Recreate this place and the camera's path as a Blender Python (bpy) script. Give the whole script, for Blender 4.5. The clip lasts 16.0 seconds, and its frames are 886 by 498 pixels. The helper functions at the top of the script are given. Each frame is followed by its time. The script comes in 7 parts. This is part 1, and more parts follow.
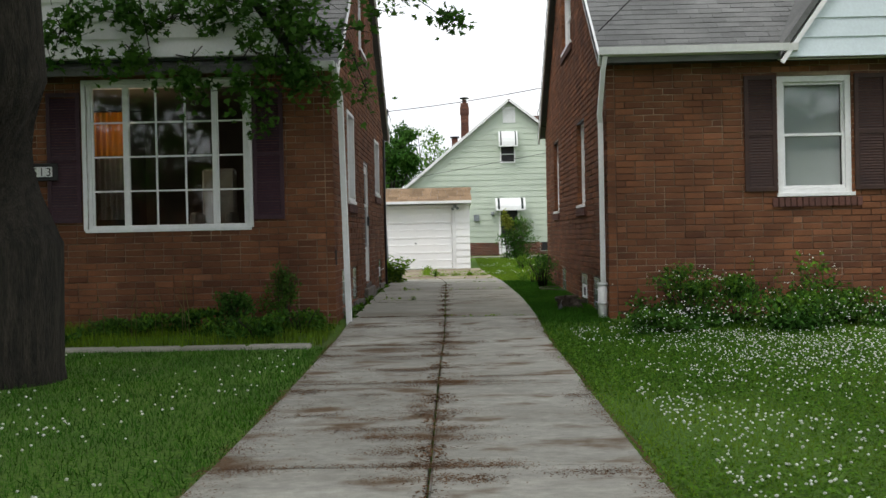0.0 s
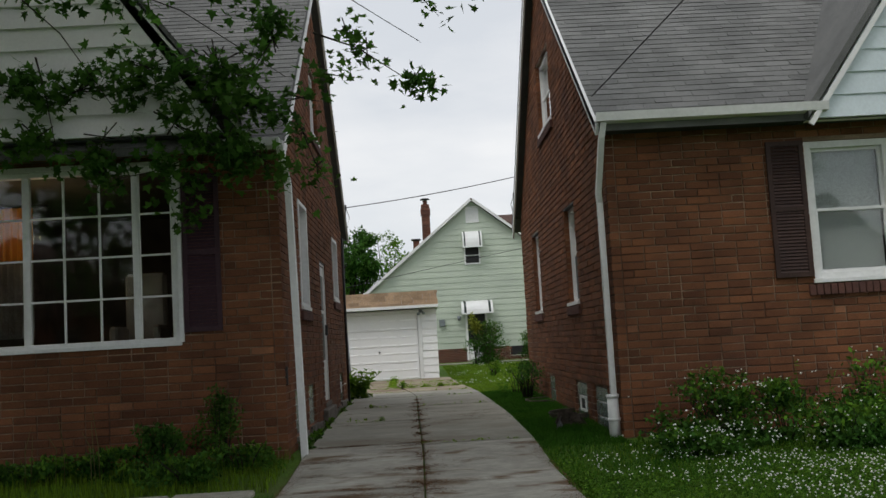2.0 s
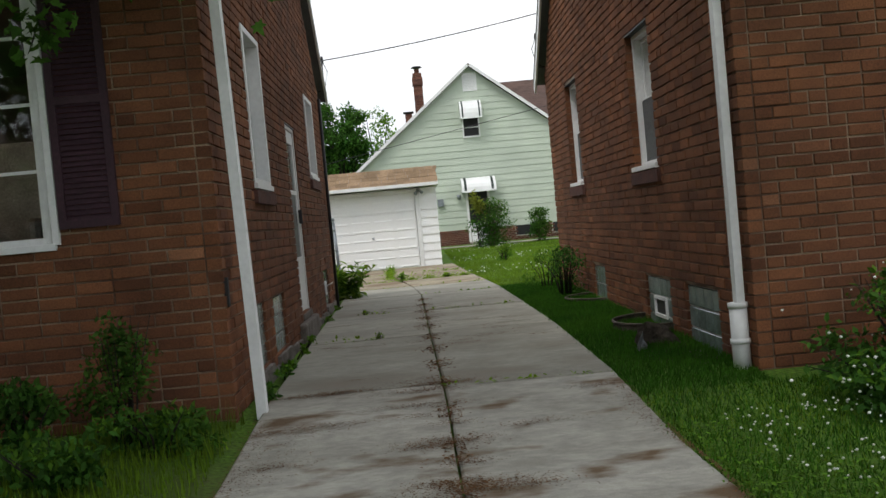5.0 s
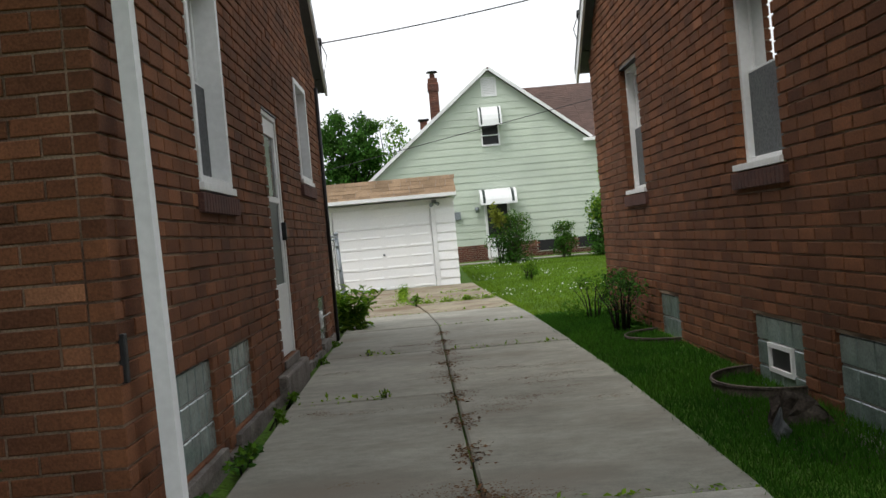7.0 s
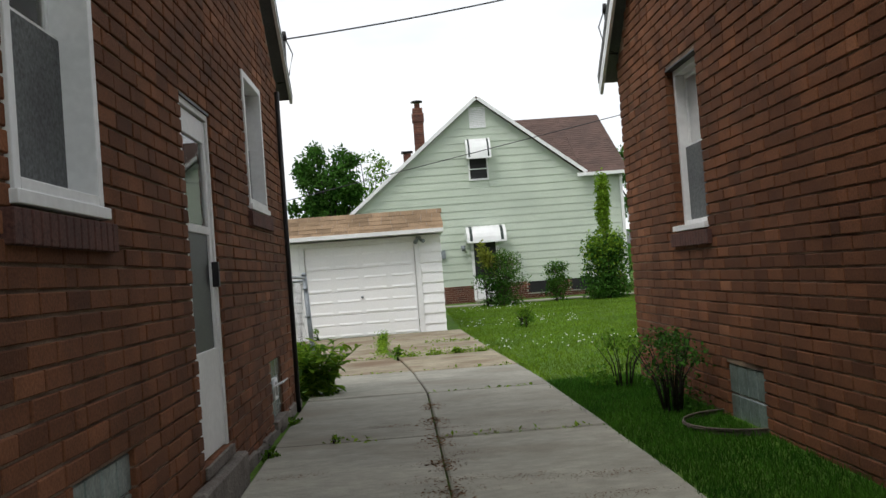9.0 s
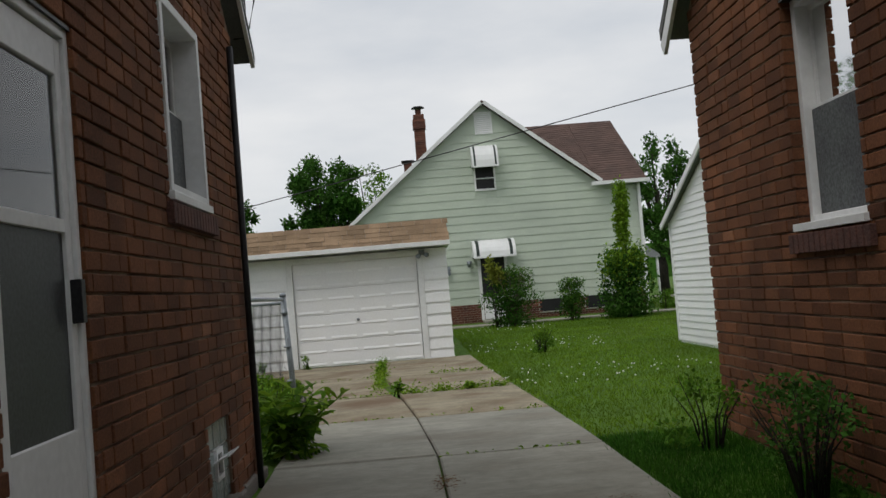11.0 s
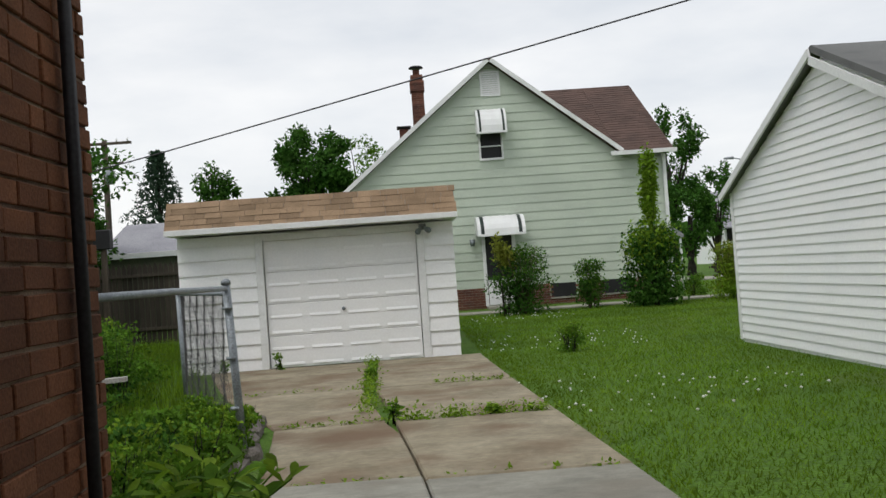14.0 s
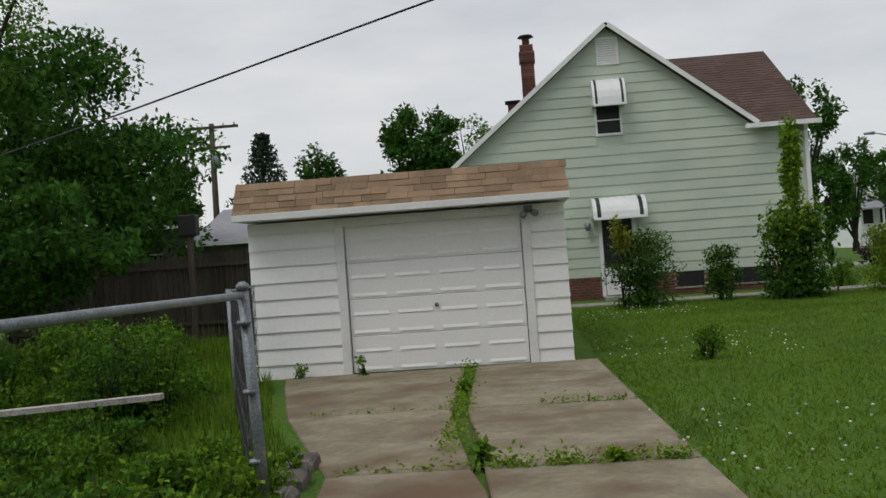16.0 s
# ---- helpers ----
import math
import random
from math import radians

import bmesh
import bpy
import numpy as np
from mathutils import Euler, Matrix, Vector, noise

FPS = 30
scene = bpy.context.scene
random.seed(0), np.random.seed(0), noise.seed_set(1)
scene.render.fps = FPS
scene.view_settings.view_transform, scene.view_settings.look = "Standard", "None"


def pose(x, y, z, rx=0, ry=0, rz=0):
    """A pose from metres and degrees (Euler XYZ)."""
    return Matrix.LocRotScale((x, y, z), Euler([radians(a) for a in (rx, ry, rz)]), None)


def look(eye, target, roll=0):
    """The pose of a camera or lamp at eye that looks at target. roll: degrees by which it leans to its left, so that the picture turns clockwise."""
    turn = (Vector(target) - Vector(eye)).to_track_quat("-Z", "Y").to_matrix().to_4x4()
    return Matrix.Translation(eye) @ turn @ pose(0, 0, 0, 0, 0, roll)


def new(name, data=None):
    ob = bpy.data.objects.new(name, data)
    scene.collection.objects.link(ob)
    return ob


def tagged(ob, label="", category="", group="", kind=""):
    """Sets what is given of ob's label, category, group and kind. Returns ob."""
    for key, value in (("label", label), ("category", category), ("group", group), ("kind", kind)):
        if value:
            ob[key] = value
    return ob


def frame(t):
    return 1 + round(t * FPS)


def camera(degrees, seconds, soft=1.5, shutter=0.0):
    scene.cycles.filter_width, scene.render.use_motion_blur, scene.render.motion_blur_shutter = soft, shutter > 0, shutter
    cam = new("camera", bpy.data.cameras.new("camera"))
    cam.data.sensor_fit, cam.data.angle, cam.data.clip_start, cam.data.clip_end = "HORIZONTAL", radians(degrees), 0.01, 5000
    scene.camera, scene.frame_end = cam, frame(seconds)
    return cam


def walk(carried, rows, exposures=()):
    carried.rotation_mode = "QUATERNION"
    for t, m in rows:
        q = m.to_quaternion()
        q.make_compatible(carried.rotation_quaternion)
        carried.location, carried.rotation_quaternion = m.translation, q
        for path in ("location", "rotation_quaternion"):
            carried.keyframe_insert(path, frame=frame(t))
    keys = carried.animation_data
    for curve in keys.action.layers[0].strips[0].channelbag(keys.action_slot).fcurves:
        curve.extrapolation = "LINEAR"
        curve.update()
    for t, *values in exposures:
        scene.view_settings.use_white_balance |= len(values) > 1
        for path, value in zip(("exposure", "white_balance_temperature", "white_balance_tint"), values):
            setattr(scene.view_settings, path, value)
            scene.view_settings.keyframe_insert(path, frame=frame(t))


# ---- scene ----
cam = camera(48.5, 16.0)
PATH = [
    (0, (0.516, 2.151, 1.175), (0.481, 4.151, 1.151), -1.2),
    (0.5, (0.405, 2.593, 1.198), (0.385, 4.592, 1.247), -5.7),
    (1, (0.385, 3.146, 1.201), (0.358, 5.141, 1.336), -4.3),
    (1.5, (0.337, 3.748, 1.207), (0.355, 5.741, 1.377), -3.6),
    (2, (0.343, 4.388, 1.202), (0.397, 6.379, 1.39), -3.3),
    (2.5, (0.317, 5.024, 1.198), (0.363, 7.018, 1.35), -3.3),
    (3, (0.271, 5.652, 1.206), (0.286, 7.649, 1.322), -4.3),
    (3.5, (0.239, 6.29, 1.203), (0.245, 8.29, 1.242), -4.5),
    (3.7, (0.21, 6.557, 1.234), (0.246, 8.556, 1.235), -5.4),
    (5.8, (0.181, 9.432, 1.283), (0.246, 11.43, 1.224), -4.9),
    (6, (0.165, 9.713, 1.273), (0.225, 11.712, 1.249), -4.6),
    (6.5, (0.194, 10.387, 1.289), (0.174, 12.387, 1.32), -2.9),
    (7, (0.16, 11.008, 1.316), (0.186, 13.007, 1.291), -5.1),
    (7.5, (0.146, 11.647, 1.322), (0.101, 13.646, 1.272), -3.6),
    (8, (0.111, 12.322, 1.334), (0.141, 14.321, 1.285), -5.6),
    (8.5, (0.128, 12.977, 1.356), (0.132, 14.976, 1.298), -3.4),
    (9, (0.092, 13.572, 1.39), (0.164, 15.57, 1.439), -4.3),
    (9.5, (0.097, 14.234, 1.412), (0.16, 16.232, 1.438), -4.7),
    (11.8, (0.04, 17.143, 1.427), (0.131, 19.138, 1.533), -4.7),
    (12, (-0.005, 17.362, 1.489), (0.139, 19.356, 1.547), -4.8),
    (12.5, (-0.004, 18.035, 1.472), (0.104, 20.032, 1.507), -5.3),
    (13, (-0.039, 18.693, 1.472), (0.152, 20.683, 1.478), -6.5),
    (13.5, (-0.017, 19.289, 1.478), (0.099, 21.285, 1.515), -3.6),
    (14, (-0.003, 19.935, 1.496), (0.081, 21.933, 1.538), -4.1),
    (14.5, (0.047, 20.54, 1.52), (0.102, 22.539, 1.524), -5.3),
    (15, (0.104, 21.188, 1.512), (0.066, 23.187, 1.517), -3.2),
    (15.5, (0.172, 21.767, 1.555), (0.129, 23.766, 1.6), -5.7),
    (16, (0.17, 22.303, 1.583), (0.02, 24.297, 1.608), -4.1),
]
EXPOSURES = [(0.0, 0.65), (0.5, 0.52), (1.0, 0.35), (1.5, 0.25), (2.0, 0.0), (2.5, -0.15), (3.5, -0.05), (5.8, 0.65), (7.0, 0.58), (8.5, 0.65), (9.0, 0.45), (9.5, 0.2), (12.0, -0.22), (13.0, -0.05), (14.5, 0.1), (15.0, 0.05), (16.0, -0.3)]
walk(cam, [(t, look(eye, target, roll)) for t, eye, target, roll in PATH], EXPOSURES)

# ---- light ----
world = bpy.data.worlds.new("world")
scene.world = world
world.use_nodes = True
wn, wl = world.node_tree.nodes, world.node_tree.links
for n_ in list(wn):
    wn.remove(n_)
SUN_EL, SUN_ROT = radians(59), radians(-144)
w_out, w_bg = wn.new("ShaderNodeOutputWorld"), wn.new("ShaderNodeBackground")
w_sky = wn.new("ShaderNodeTexSky")
w_sky.sky_type, w_sky.sun_disc, w_sky.sun_elevation, w_sky.sun_rotation = "NISHITA", False, SUN_EL, SUN_ROT
w_dim = wn.new("ShaderNodeMix")
w_dim.data_type, w_dim.blend_type = "RGBA", "MULTIPLY"
w_dim.inputs[0].default_value = 1.0
w_dim.inputs[7].default_value = (0.10, 0.10, 0.10, 1)
wl.new(w_sky.outputs[0], w_dim.inputs[6])
w_tc, w_map = wn.new("ShaderNodeTexCoord"), wn.new("ShaderNodeMapping")
w_map.inputs["Scale"].default_value = (1.6, 1.6, 5.0)
wl.new(w_tc.outputs["Generated"], w_map.inputs[0])
w_noise = wn.new("ShaderNodeTexNoise")
w_noise.inputs["Scale"].default_value, w_noise.inputs["Detail"].default_value, w_noise.inputs["Roughness"].default_value = 1.7, 6, 0.52
wl.new(w_map.outputs[0], w_noise.inputs["Vector"])
w_ramp = wn.new("ShaderNodeValToRGB")
w_ramp.color_ramp.elements[0].position, w_ramp.color_ramp.elements[0].color = 0.36, (0.75, 0.78, 0.82, 1)
w_ramp.color_ramp.elements[1].position, w_ramp.color_ramp.elements[1].color = 0.62, (0.97, 0.97, 0.97, 1)
wl.new(w_noise.outputs["Fac"], w_ramp.inputs[0])
w_mix = wn.new("ShaderNodeMix")
w_mix.data_type = "RGBA"
w_mix.inputs[0].default_value = 0.88
wl.new(w_dim.outputs[2], w_mix.inputs[6])
wl.new(w_ramp.outputs[0], w_mix.inputs[7])
wl.new(w_mix.outputs[2], w_bg.inputs[0])
w_bg.inputs[1].default_value = 1.0
wl.new(w_bg.outputs[0], w_out.inputs[0])

sun_data = bpy.data.lights.new("sun", "SUN")
sun_data.energy, sun_data.angle, sun_data.color = 1.2, radians(25), (1.0, 0.97, 0.92)
sun = new("sun", sun_data)
sun.matrix_world = look((-11, -5, 31), (0, 10, 0))


# ---- materials ----
def mat(name, col, col2=None, rough=0.8, scale=3.0, fine=60.0, bump=0.15, metal=0.0, spread=0.0, stain=None, stain_scale=0.6, stain_at=(0.55, 0.7), stretch=(1, 1, 1), fine_amt=0.35, fine_bump=0.004, island=False, spec=0.3, mottle=0.0):
    """A material with two scales of variation, an optional stain, and a spread of tone from piece to piece."""
    m = bpy.data.materials.new(name)
    m.use_nodes = True
    nt = m.node_tree
    N, L = nt.nodes, nt.links
    bs = N["Principled BSDF"]
    bs.inputs["Roughness"].default_value, bs.inputs["Metallic"].default_value = rough, metal
    bs.inputs["Specular IOR Level"].default_value = spec
    col2 = col2 or tuple(c * 0.7 for c in col)
    tc, mp = N.new("ShaderNodeNewGeometry"), N.new("ShaderNodeMapping")
    mp.inputs["Scale"].default_value = stretch
    L.new(tc.outputs["Position"], mp.inputs[0])

    def noise_tex(s, det=4):
        n = N.new("ShaderNodeTexNoise")
        n.inputs["Scale"].default_value, n.inputs["Detail"].default_value = s, det
        L.new(mp.outputs[0], n.inputs["Vector"])
        return n

    def ramp(src, a, b):
        r = N.new("ShaderNodeMapRange")
        r.inputs[1].default_value, r.inputs[2].default_value = a, b
        L.new(src, r.inputs[0])
        return r.outputs[0]

    def mix(f, a, b, how="MIX"):
        x = N.new("ShaderNodeMix")
        x.data_type, x.blend_type = "RGBA", how
        for sock, v in ((x.inputs[0], f), (x.inputs[6], a), (x.inputs[7], b)):
            if isinstance(v, (tuple, float, int)):
                sock.default_value = v if not isinstance(v, tuple) else (*v, 1)
            else:
                L.new(v, sock)
        return x.outputs[2]

    big, small = noise_tex(scale), noise_tex(fine, 3)
    c = mix(ramp(big.outputs["Fac"], 0.35, 0.65), col, col2)
    lo = N.new("ShaderNodeMapRange")
    lo.inputs[1].default_value, lo.inputs[2].default_value, lo.inputs[3].default_value, lo.inputs[4].default_value = 0.3, 0.7, 1 - fine_amt, 1 + fine_amt
    L.new(small.outputs["Fac"], lo.inputs[0])
    c = mix(1.0, c, lo.outputs[0], "MULTIPLY")
    if mottle:
        for s_, k_ in ((5.0, 1.0), (17.0, 0.8)):
            md = N.new("ShaderNodeMapRange")
            md.inputs[1].default_value, md.inputs[2].default_value, md.inputs[3].default_value, md.inputs[4].default_value = 0.32, 0.68, 1 - mottle * k_, 1 + mottle * k_
            L.new(noise_tex(s_, 6).outputs["Fac"], md.inputs[0])
            c = mix(1.0, c, md.outputs[0], "MULTIPLY")
    if spread:
        rnd = N.new("ShaderNodeObjectInfo").outputs["Random"] if not island else tc.outputs["Random Per Island"]
        r = N.new("ShaderNodeMapRange")
        r.inputs[3].default_value, r.inputs[4].default_value = 1 - spread, 1 + spread
        L.new(rnd, r.inputs[0])
        c = mix(1.0, c, r.outputs[0], "MULTIPLY")
    if stain:
        sn = noise_tex(stain_scale, 6)
        c = mix(ramp(sn.outputs["Fac"], *stain_at), c, stain)
    L.new(c, bs.inputs["Base Color"])
    bp = N.new("ShaderNodeBump")
    bp.inputs["Strength"].default_value, bp.inputs["Distance"].default_value = bump, fine_bump
    L.new(small.outputs["Fac"], bp.inputs["Height"])
    L.new(bp.outputs[0], bs.inputs["Normal"])
    return m


def leafy(name, col, col2, spread=0.5, rough=0.75, thin=0.4, stain=None, stain_at=(0.5, 0.75)):
    """Foliage: tone from leaf to leaf, some light through the blade."""
    m = mat(name, col, col2, rough=rough, scale=1.5, fine=30, spread=spread, island=True, bump=0.0, fine_amt=0.15, spec=0.12, stain=stain, stain_scale=0.45, stain_at=stain_at)
    N, L = m.node_tree.nodes, m.node_tree.links
    bs, out = N["Principled BSDF"], N["Material Output"]
    tr, mx = N.new("ShaderNodeBsdfTranslucent"), N.new("ShaderNodeMixShader")
    link = bs.inputs["Base Color"].links[0].from_socket
    L.new(link, tr.inputs[0])
    mx.inputs[0].default_value = thin
    L.new(bs.outputs[0], mx.inputs[1])
    L.new(tr.outputs[0], mx.inputs[2])
    L.new(mx.outputs[0], out.inputs[0])
    return m


def brick_mat(name, island):
    m = mat(name, (0.185, 0.077, 0.038), (0.12, 0.052, 0.028), rough=0.9, scale=2.2, fine=90, bump=0.5, spread=0.0, stain=(0.07, 0.035, 0.027), stain_scale=0.9, stain_at=(0.6, 0.82), fine_amt=0.25, spec=0.15)
    N, L = m.node_tree.nodes, m.node_tree.links
    bs = N["Principled BSDF"]
    src = bs.inputs["Base Color"].links[0].from_socket
    rnd = N.new("ShaderNodeNewGeometry").outputs["Random Per Island"] if island else N.new("ShaderNodeObjectInfo").outputs["Random"]
    r = N.new("ShaderNodeValToRGB")
    e = r.color_ramp.elements
    e[0].position, e[0].color = 0.0, (0.66, 0.66, 0.7, 1)
    e[1].position, e[1].color = 1.0, (1.75, 1.9, 2.0, 1)
    for p_, v_ in ((0.12, (0.82, 0.81, 0.83)), (0.5, (0.98, 0.98, 0.98)), (0.93, (1.2, 1.18, 1.14)), (0.985, (1.3, 1.3, 1.3))):
        q = e.new(p_)
        q.color = (*v_, 1)
    L.new(rnd, r.inputs[0])
    x = N.new("ShaderNodeMix")
    x.data_type, x.blend_type = "RGBA", "MULTIPLY"
    x.inputs[0].default_value = 1
    L.new(src, x.inputs[6])
    L.new(r.outputs[0], x.inputs[7])
    L.new(x.outputs[2], bs.inputs["Base Color"])
    return m


M_BRICK, M_BRICKS = brick_mat("brick", False), brick_mat("bricks", True)
M_MORTAR = mat("mortar", (0.085, 0.05, 0.036), (0.34, 0.25, 0.18), rough=0.95, scale=1.8, fine=120, bump=0.5)
M_DARKBRICK = mat("rowlock brick", (0.1, 0.045, 0.035), (0.07, 0.035, 0.03), rough=0.9, scale=5, fine=90, spread=0.25, bump=0.5)
M_STONE = mat("foundation block", (0.2, 0.18, 0.16), (0.1, 0.085, 0.075), rough=0.95, scale=4, fine=60, bump=0.6, fine_bump=0.01)
M_WHITE = mat("white paint", (0.78, 0.79, 0.79), (0.7, 0.71, 0.71), rough=0.5, scale=2, fine=25, bump=0.05, fine_amt=0.05, stain=(0.64, 0.63, 0.6), stain_scale=2.5, stain_at=(0.65, 0.95))
M_WHITE_SIDING = mat("white siding", (0.86, 0.86, 0.86), (0.83, 0.84, 0.85), rough=0.5, scale=1.2, fine=30, bump=0.05, fine_amt=0.03, spread=0.03, stain=(0.74, 0.74, 0.72), stain_scale=1.5, stain_at=(0.6, 0.9))
M_BLUE_SIDING = mat("pale blue siding", (0.62, 0.7, 0.74), (0.56, 0.64, 0.68), rough=0.5, scale=1.2, fine=30, bump=0.06, fine_amt=0.05, spread=0.04)
M_GREEN_SIDING = mat("pale green siding", (0.5, 0.56, 0.47), (0.45, 0.51, 0.43), rough=0.6, scale=1.0, fine=40, bump=0.1, fine_amt=0.06, spread=0.04, stain=(0.42, 0.47, 0.4), stain_scale=0.7, stain_at=(0.55, 0.8))
M_SHUTTER_PLUM = mat("plum paint", (0.05, 0.022, 0.032), (0.035, 0.016, 0.024), rough=0.6, scale=3, fine=40, bump=0.1)
M_SHUTTER_BROWN = mat("brown paint", (0.05, 0.026, 0.02), (0.035, 0.018, 0.015), rough=0.6, scale=3, fine=40, bump=0.1)
M_ROOF_GREY = mat("grey shingles", (0.165, 0.168, 0.165), (0.12, 0.123, 0.122), rough=0.95, scale=1.5, fine=150, spread=0.14, island=True, bump=0.6, fine_amt=0.4)
M_ROOF_TAN = mat("tan shingles", (0.28, 0.195, 0.125), (0.21, 0.145, 0.09), rough=0.95, scale=2.5, fine=150, spread=0.22, bump=0.6, fine_amt=0.35)
M_ROOF_BROWN = mat("brown shingles", (0.1, 0.063, 0.052), (0.08, 0.052, 0.044), rough=0.95, scale=1.0, fine=80, spread=0.15, island=True, bump=0.6)
M_ROOF_FELT = mat("grey roofing", (0.33, 0.33, 0.36), (0.26, 0.26, 0.29), rough=0.9, scale=0.8, fine=50, bump=0.3)
# near-black: eave shadow painted into the soffits; also the inner door
M_DARKGREY = mat("eave shade and door grey", (0.05, 0.055, 0.06), (0.035, 0.04, 0.04), rough=0.9)
M_OLIVE = mat("olive soffit", (0.075, 0.085, 0.05), (0.06, 0.07, 0.045), rough=0.8)
M_CONCRETE = mat("concrete", (0.3, 0.29, 0.245), (0.23, 0.225, 0.19), rough=0.9, scale=0.9, fine=140, bump=0.4, spread=0.07, stain=(0.2, 0.175, 0.14), stain_scale=0.9, stain_at=(0.55, 0.75), stretch=(0.7, 1.1, 1), fine_amt=0.14, mottle=0.12)
M_CONCRETE_MOSSY = mat("stained concrete", (0.335, 0.325, 0.285), (0.255, 0.245, 0.21), rough=0.9, scale=0.9, fine=140, bump=0.4, spread=0.07, stain=(0.12, 0.078, 0.042), stain_scale=1.7, stain_at=(0.55, 0.66), stretch=(1, 1.5, 1), fine_amt=0.14, mottle=0.14)
M_CONCRETE_OLD = mat("rust-stained concrete", (0.28, 0.245, 0.175), (0.2, 0.17, 0.115), rough=0.9, scale=1.2, fine=140, bump=0.4, spread=0.07, stain=(0.15, 0.1, 0.062), stain_scale=1.1, stain_at=(0.48, 0.68), fine_amt=0.15, mottle=0.15)
M_SOIL = mat("soil", (0.075, 0.06, 0.03), (0.04, 0.07, 0.02), rough=1, scale=1.5, fine=40, bump=0.8, fine_bump=0.02)
M_TURF = mat("turf", (0.075, 0.15, 0.012), (0.055, 0.12, 0.01), rough=1, scale=0.7, fine=35, bump=0.8, fine_bump=0.02, stain=(0.1, 0.1, 0.04), stain_scale=0.5, stain_at=(0.58, 0.8), fine_amt=0.5)
M_DEBRIS = mat("dead leaf litter", (0.15, 0.078, 0.032), (0.095, 0.05, 0.024), rough=1, spread=0.25, island=True)
M_BARK = mat("bark", (0.04, 0.034, 0.026), (0.018, 0.016, 0.013), rough=1, scale=6, fine=30, stretch=(3, 3, 0.5), bump=1.0, fine_bump=0.03)
M_TWIG = mat("grey twigs", (0.13, 0.1, 0.08), (0.08, 0.06, 0.05), rough=1)
M_METAL = mat("galvanised steel", (0.26, 0.29, 0.31), (0.2, 0.22, 0.24), rough=0.5, scale=8, fine=80, metal=0.5, bump=0.1)
M_BLACK = mat("black enamel", (0.02, 0.02, 0.022), (0.015, 0.015, 0.016), rough=0.5)
M_CABLE = mat("cable", (0.06, 0.06, 0.065), rough=0.7)
M_POLE = mat("weathered timber", (0.09, 0.07, 0.055), (0.055, 0.045, 0.035), rough=1, stretch=(3, 3, 0.3), scale=5)
M_FENCE = mat("dark fence boards", (0.055, 0.045, 0.035), (0.035, 0.03, 0.024), rough=1, spread=0.3, stretch=(4, 4, 0.4), scale=5)
M_CLOTH = mat("pale cloth", (0.45, 0.43, 0.4), (0.3, 0.28, 0.27), rough=0.9, scale=5)
M_BLIND = mat("pale blind", (0.82, 0.84, 0.84), (0.78, 0.8, 0.8), rough=0.6)
M_SCREEN = mat("insect screen", (0.12, 0.13, 0.13), (0.1, 0.105, 0.11), rough=0.8)
M_DARKMESH = mat("dark door mesh", (0.045, 0.05, 0.052), (0.035, 0.04, 0.042), rough=0.45, bump=0.02)
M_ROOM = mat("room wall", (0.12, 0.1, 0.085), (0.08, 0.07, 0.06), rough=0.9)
M_BLOCK = mat("glass block", (0.2, 0.25, 0.24), (0.14, 0.18, 0.17), rough=0.18, scale=9, fine=60, bump=0.3, fine_amt=0.2, spec=0.6, spread=0.15)
M_BLOCKJOINT = mat("block joint", (0.42, 0.42, 0.4), rough=0.9)
M_SHEET = mat("torn sheet metal", (0.3, 0.32, 0.34), (0.12, 0.13, 0.14), rough=0.45, scale=6, fine=40, metal=0.5)
M_RUST = mat("rusty well steel", (0.17, 0.14, 0.115), (0.09, 0.075, 0.065), rough=0.8, scale=8, metal=0.2)
M_CHIMNEY = mat("chimney brick", (0.17, 0.075, 0.05), (0.1, 0.05, 0.04), rough=0.9, spread=0.3, scale=3)
M_AWN = mat("white enamel awning", (0.78, 0.79, 0.79), (0.72, 0.73, 0.73), rough=0.4, fine_amt=0.04)
M_AWNSTRIPE = mat("dark awning stripe", (0.025, 0.04, 0.035), rough=0.5)

M_LEAF_TREE = leafy("maple leaves", (0.04, 0.11, 0.018), (0.07, 0.16, 0.022), 0.5, thin=0.5)
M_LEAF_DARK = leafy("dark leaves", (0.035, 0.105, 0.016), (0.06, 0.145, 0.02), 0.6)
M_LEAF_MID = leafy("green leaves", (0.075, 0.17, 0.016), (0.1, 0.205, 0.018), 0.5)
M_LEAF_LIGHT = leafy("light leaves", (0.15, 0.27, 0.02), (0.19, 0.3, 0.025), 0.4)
M_LEAF_YELLOW = leafy("yellow leaves", (0.22, 0.24, 0.035), (0.16, 0.2, 0.03), 0.4)
M_NEEDLE = leafy("spruce needles", (0.03, 0.06, 0.035), (0.04, 0.075, 0.045), 0.4)
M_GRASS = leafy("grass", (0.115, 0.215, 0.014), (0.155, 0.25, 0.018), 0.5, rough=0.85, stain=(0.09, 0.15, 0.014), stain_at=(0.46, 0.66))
# deeper green, with the shade of maple and walls put into the colour
M_LUSH_SHADED = leafy("lush shaded grass", (0.03, 0.105, 0.01), (0.05, 0.14, 0.012), 0.5, rough=0.85)
M_STRAW = leafy("dry grass", (0.2, 0.18, 0.08), (0.14, 0.15, 0.06), 0.4, rough=0.9)
M_CURTAIN = leafy("amber curtain", (0.8, 0.42, 0.06), (0.7, 0.34, 0.05), 0.0, rough=0.9, thin=0.6)
M_PETAL = mat("white petals", (0.75, 0.75, 0.72), (0.65, 0.66, 0.6), rough=0.7, bump=0.0)

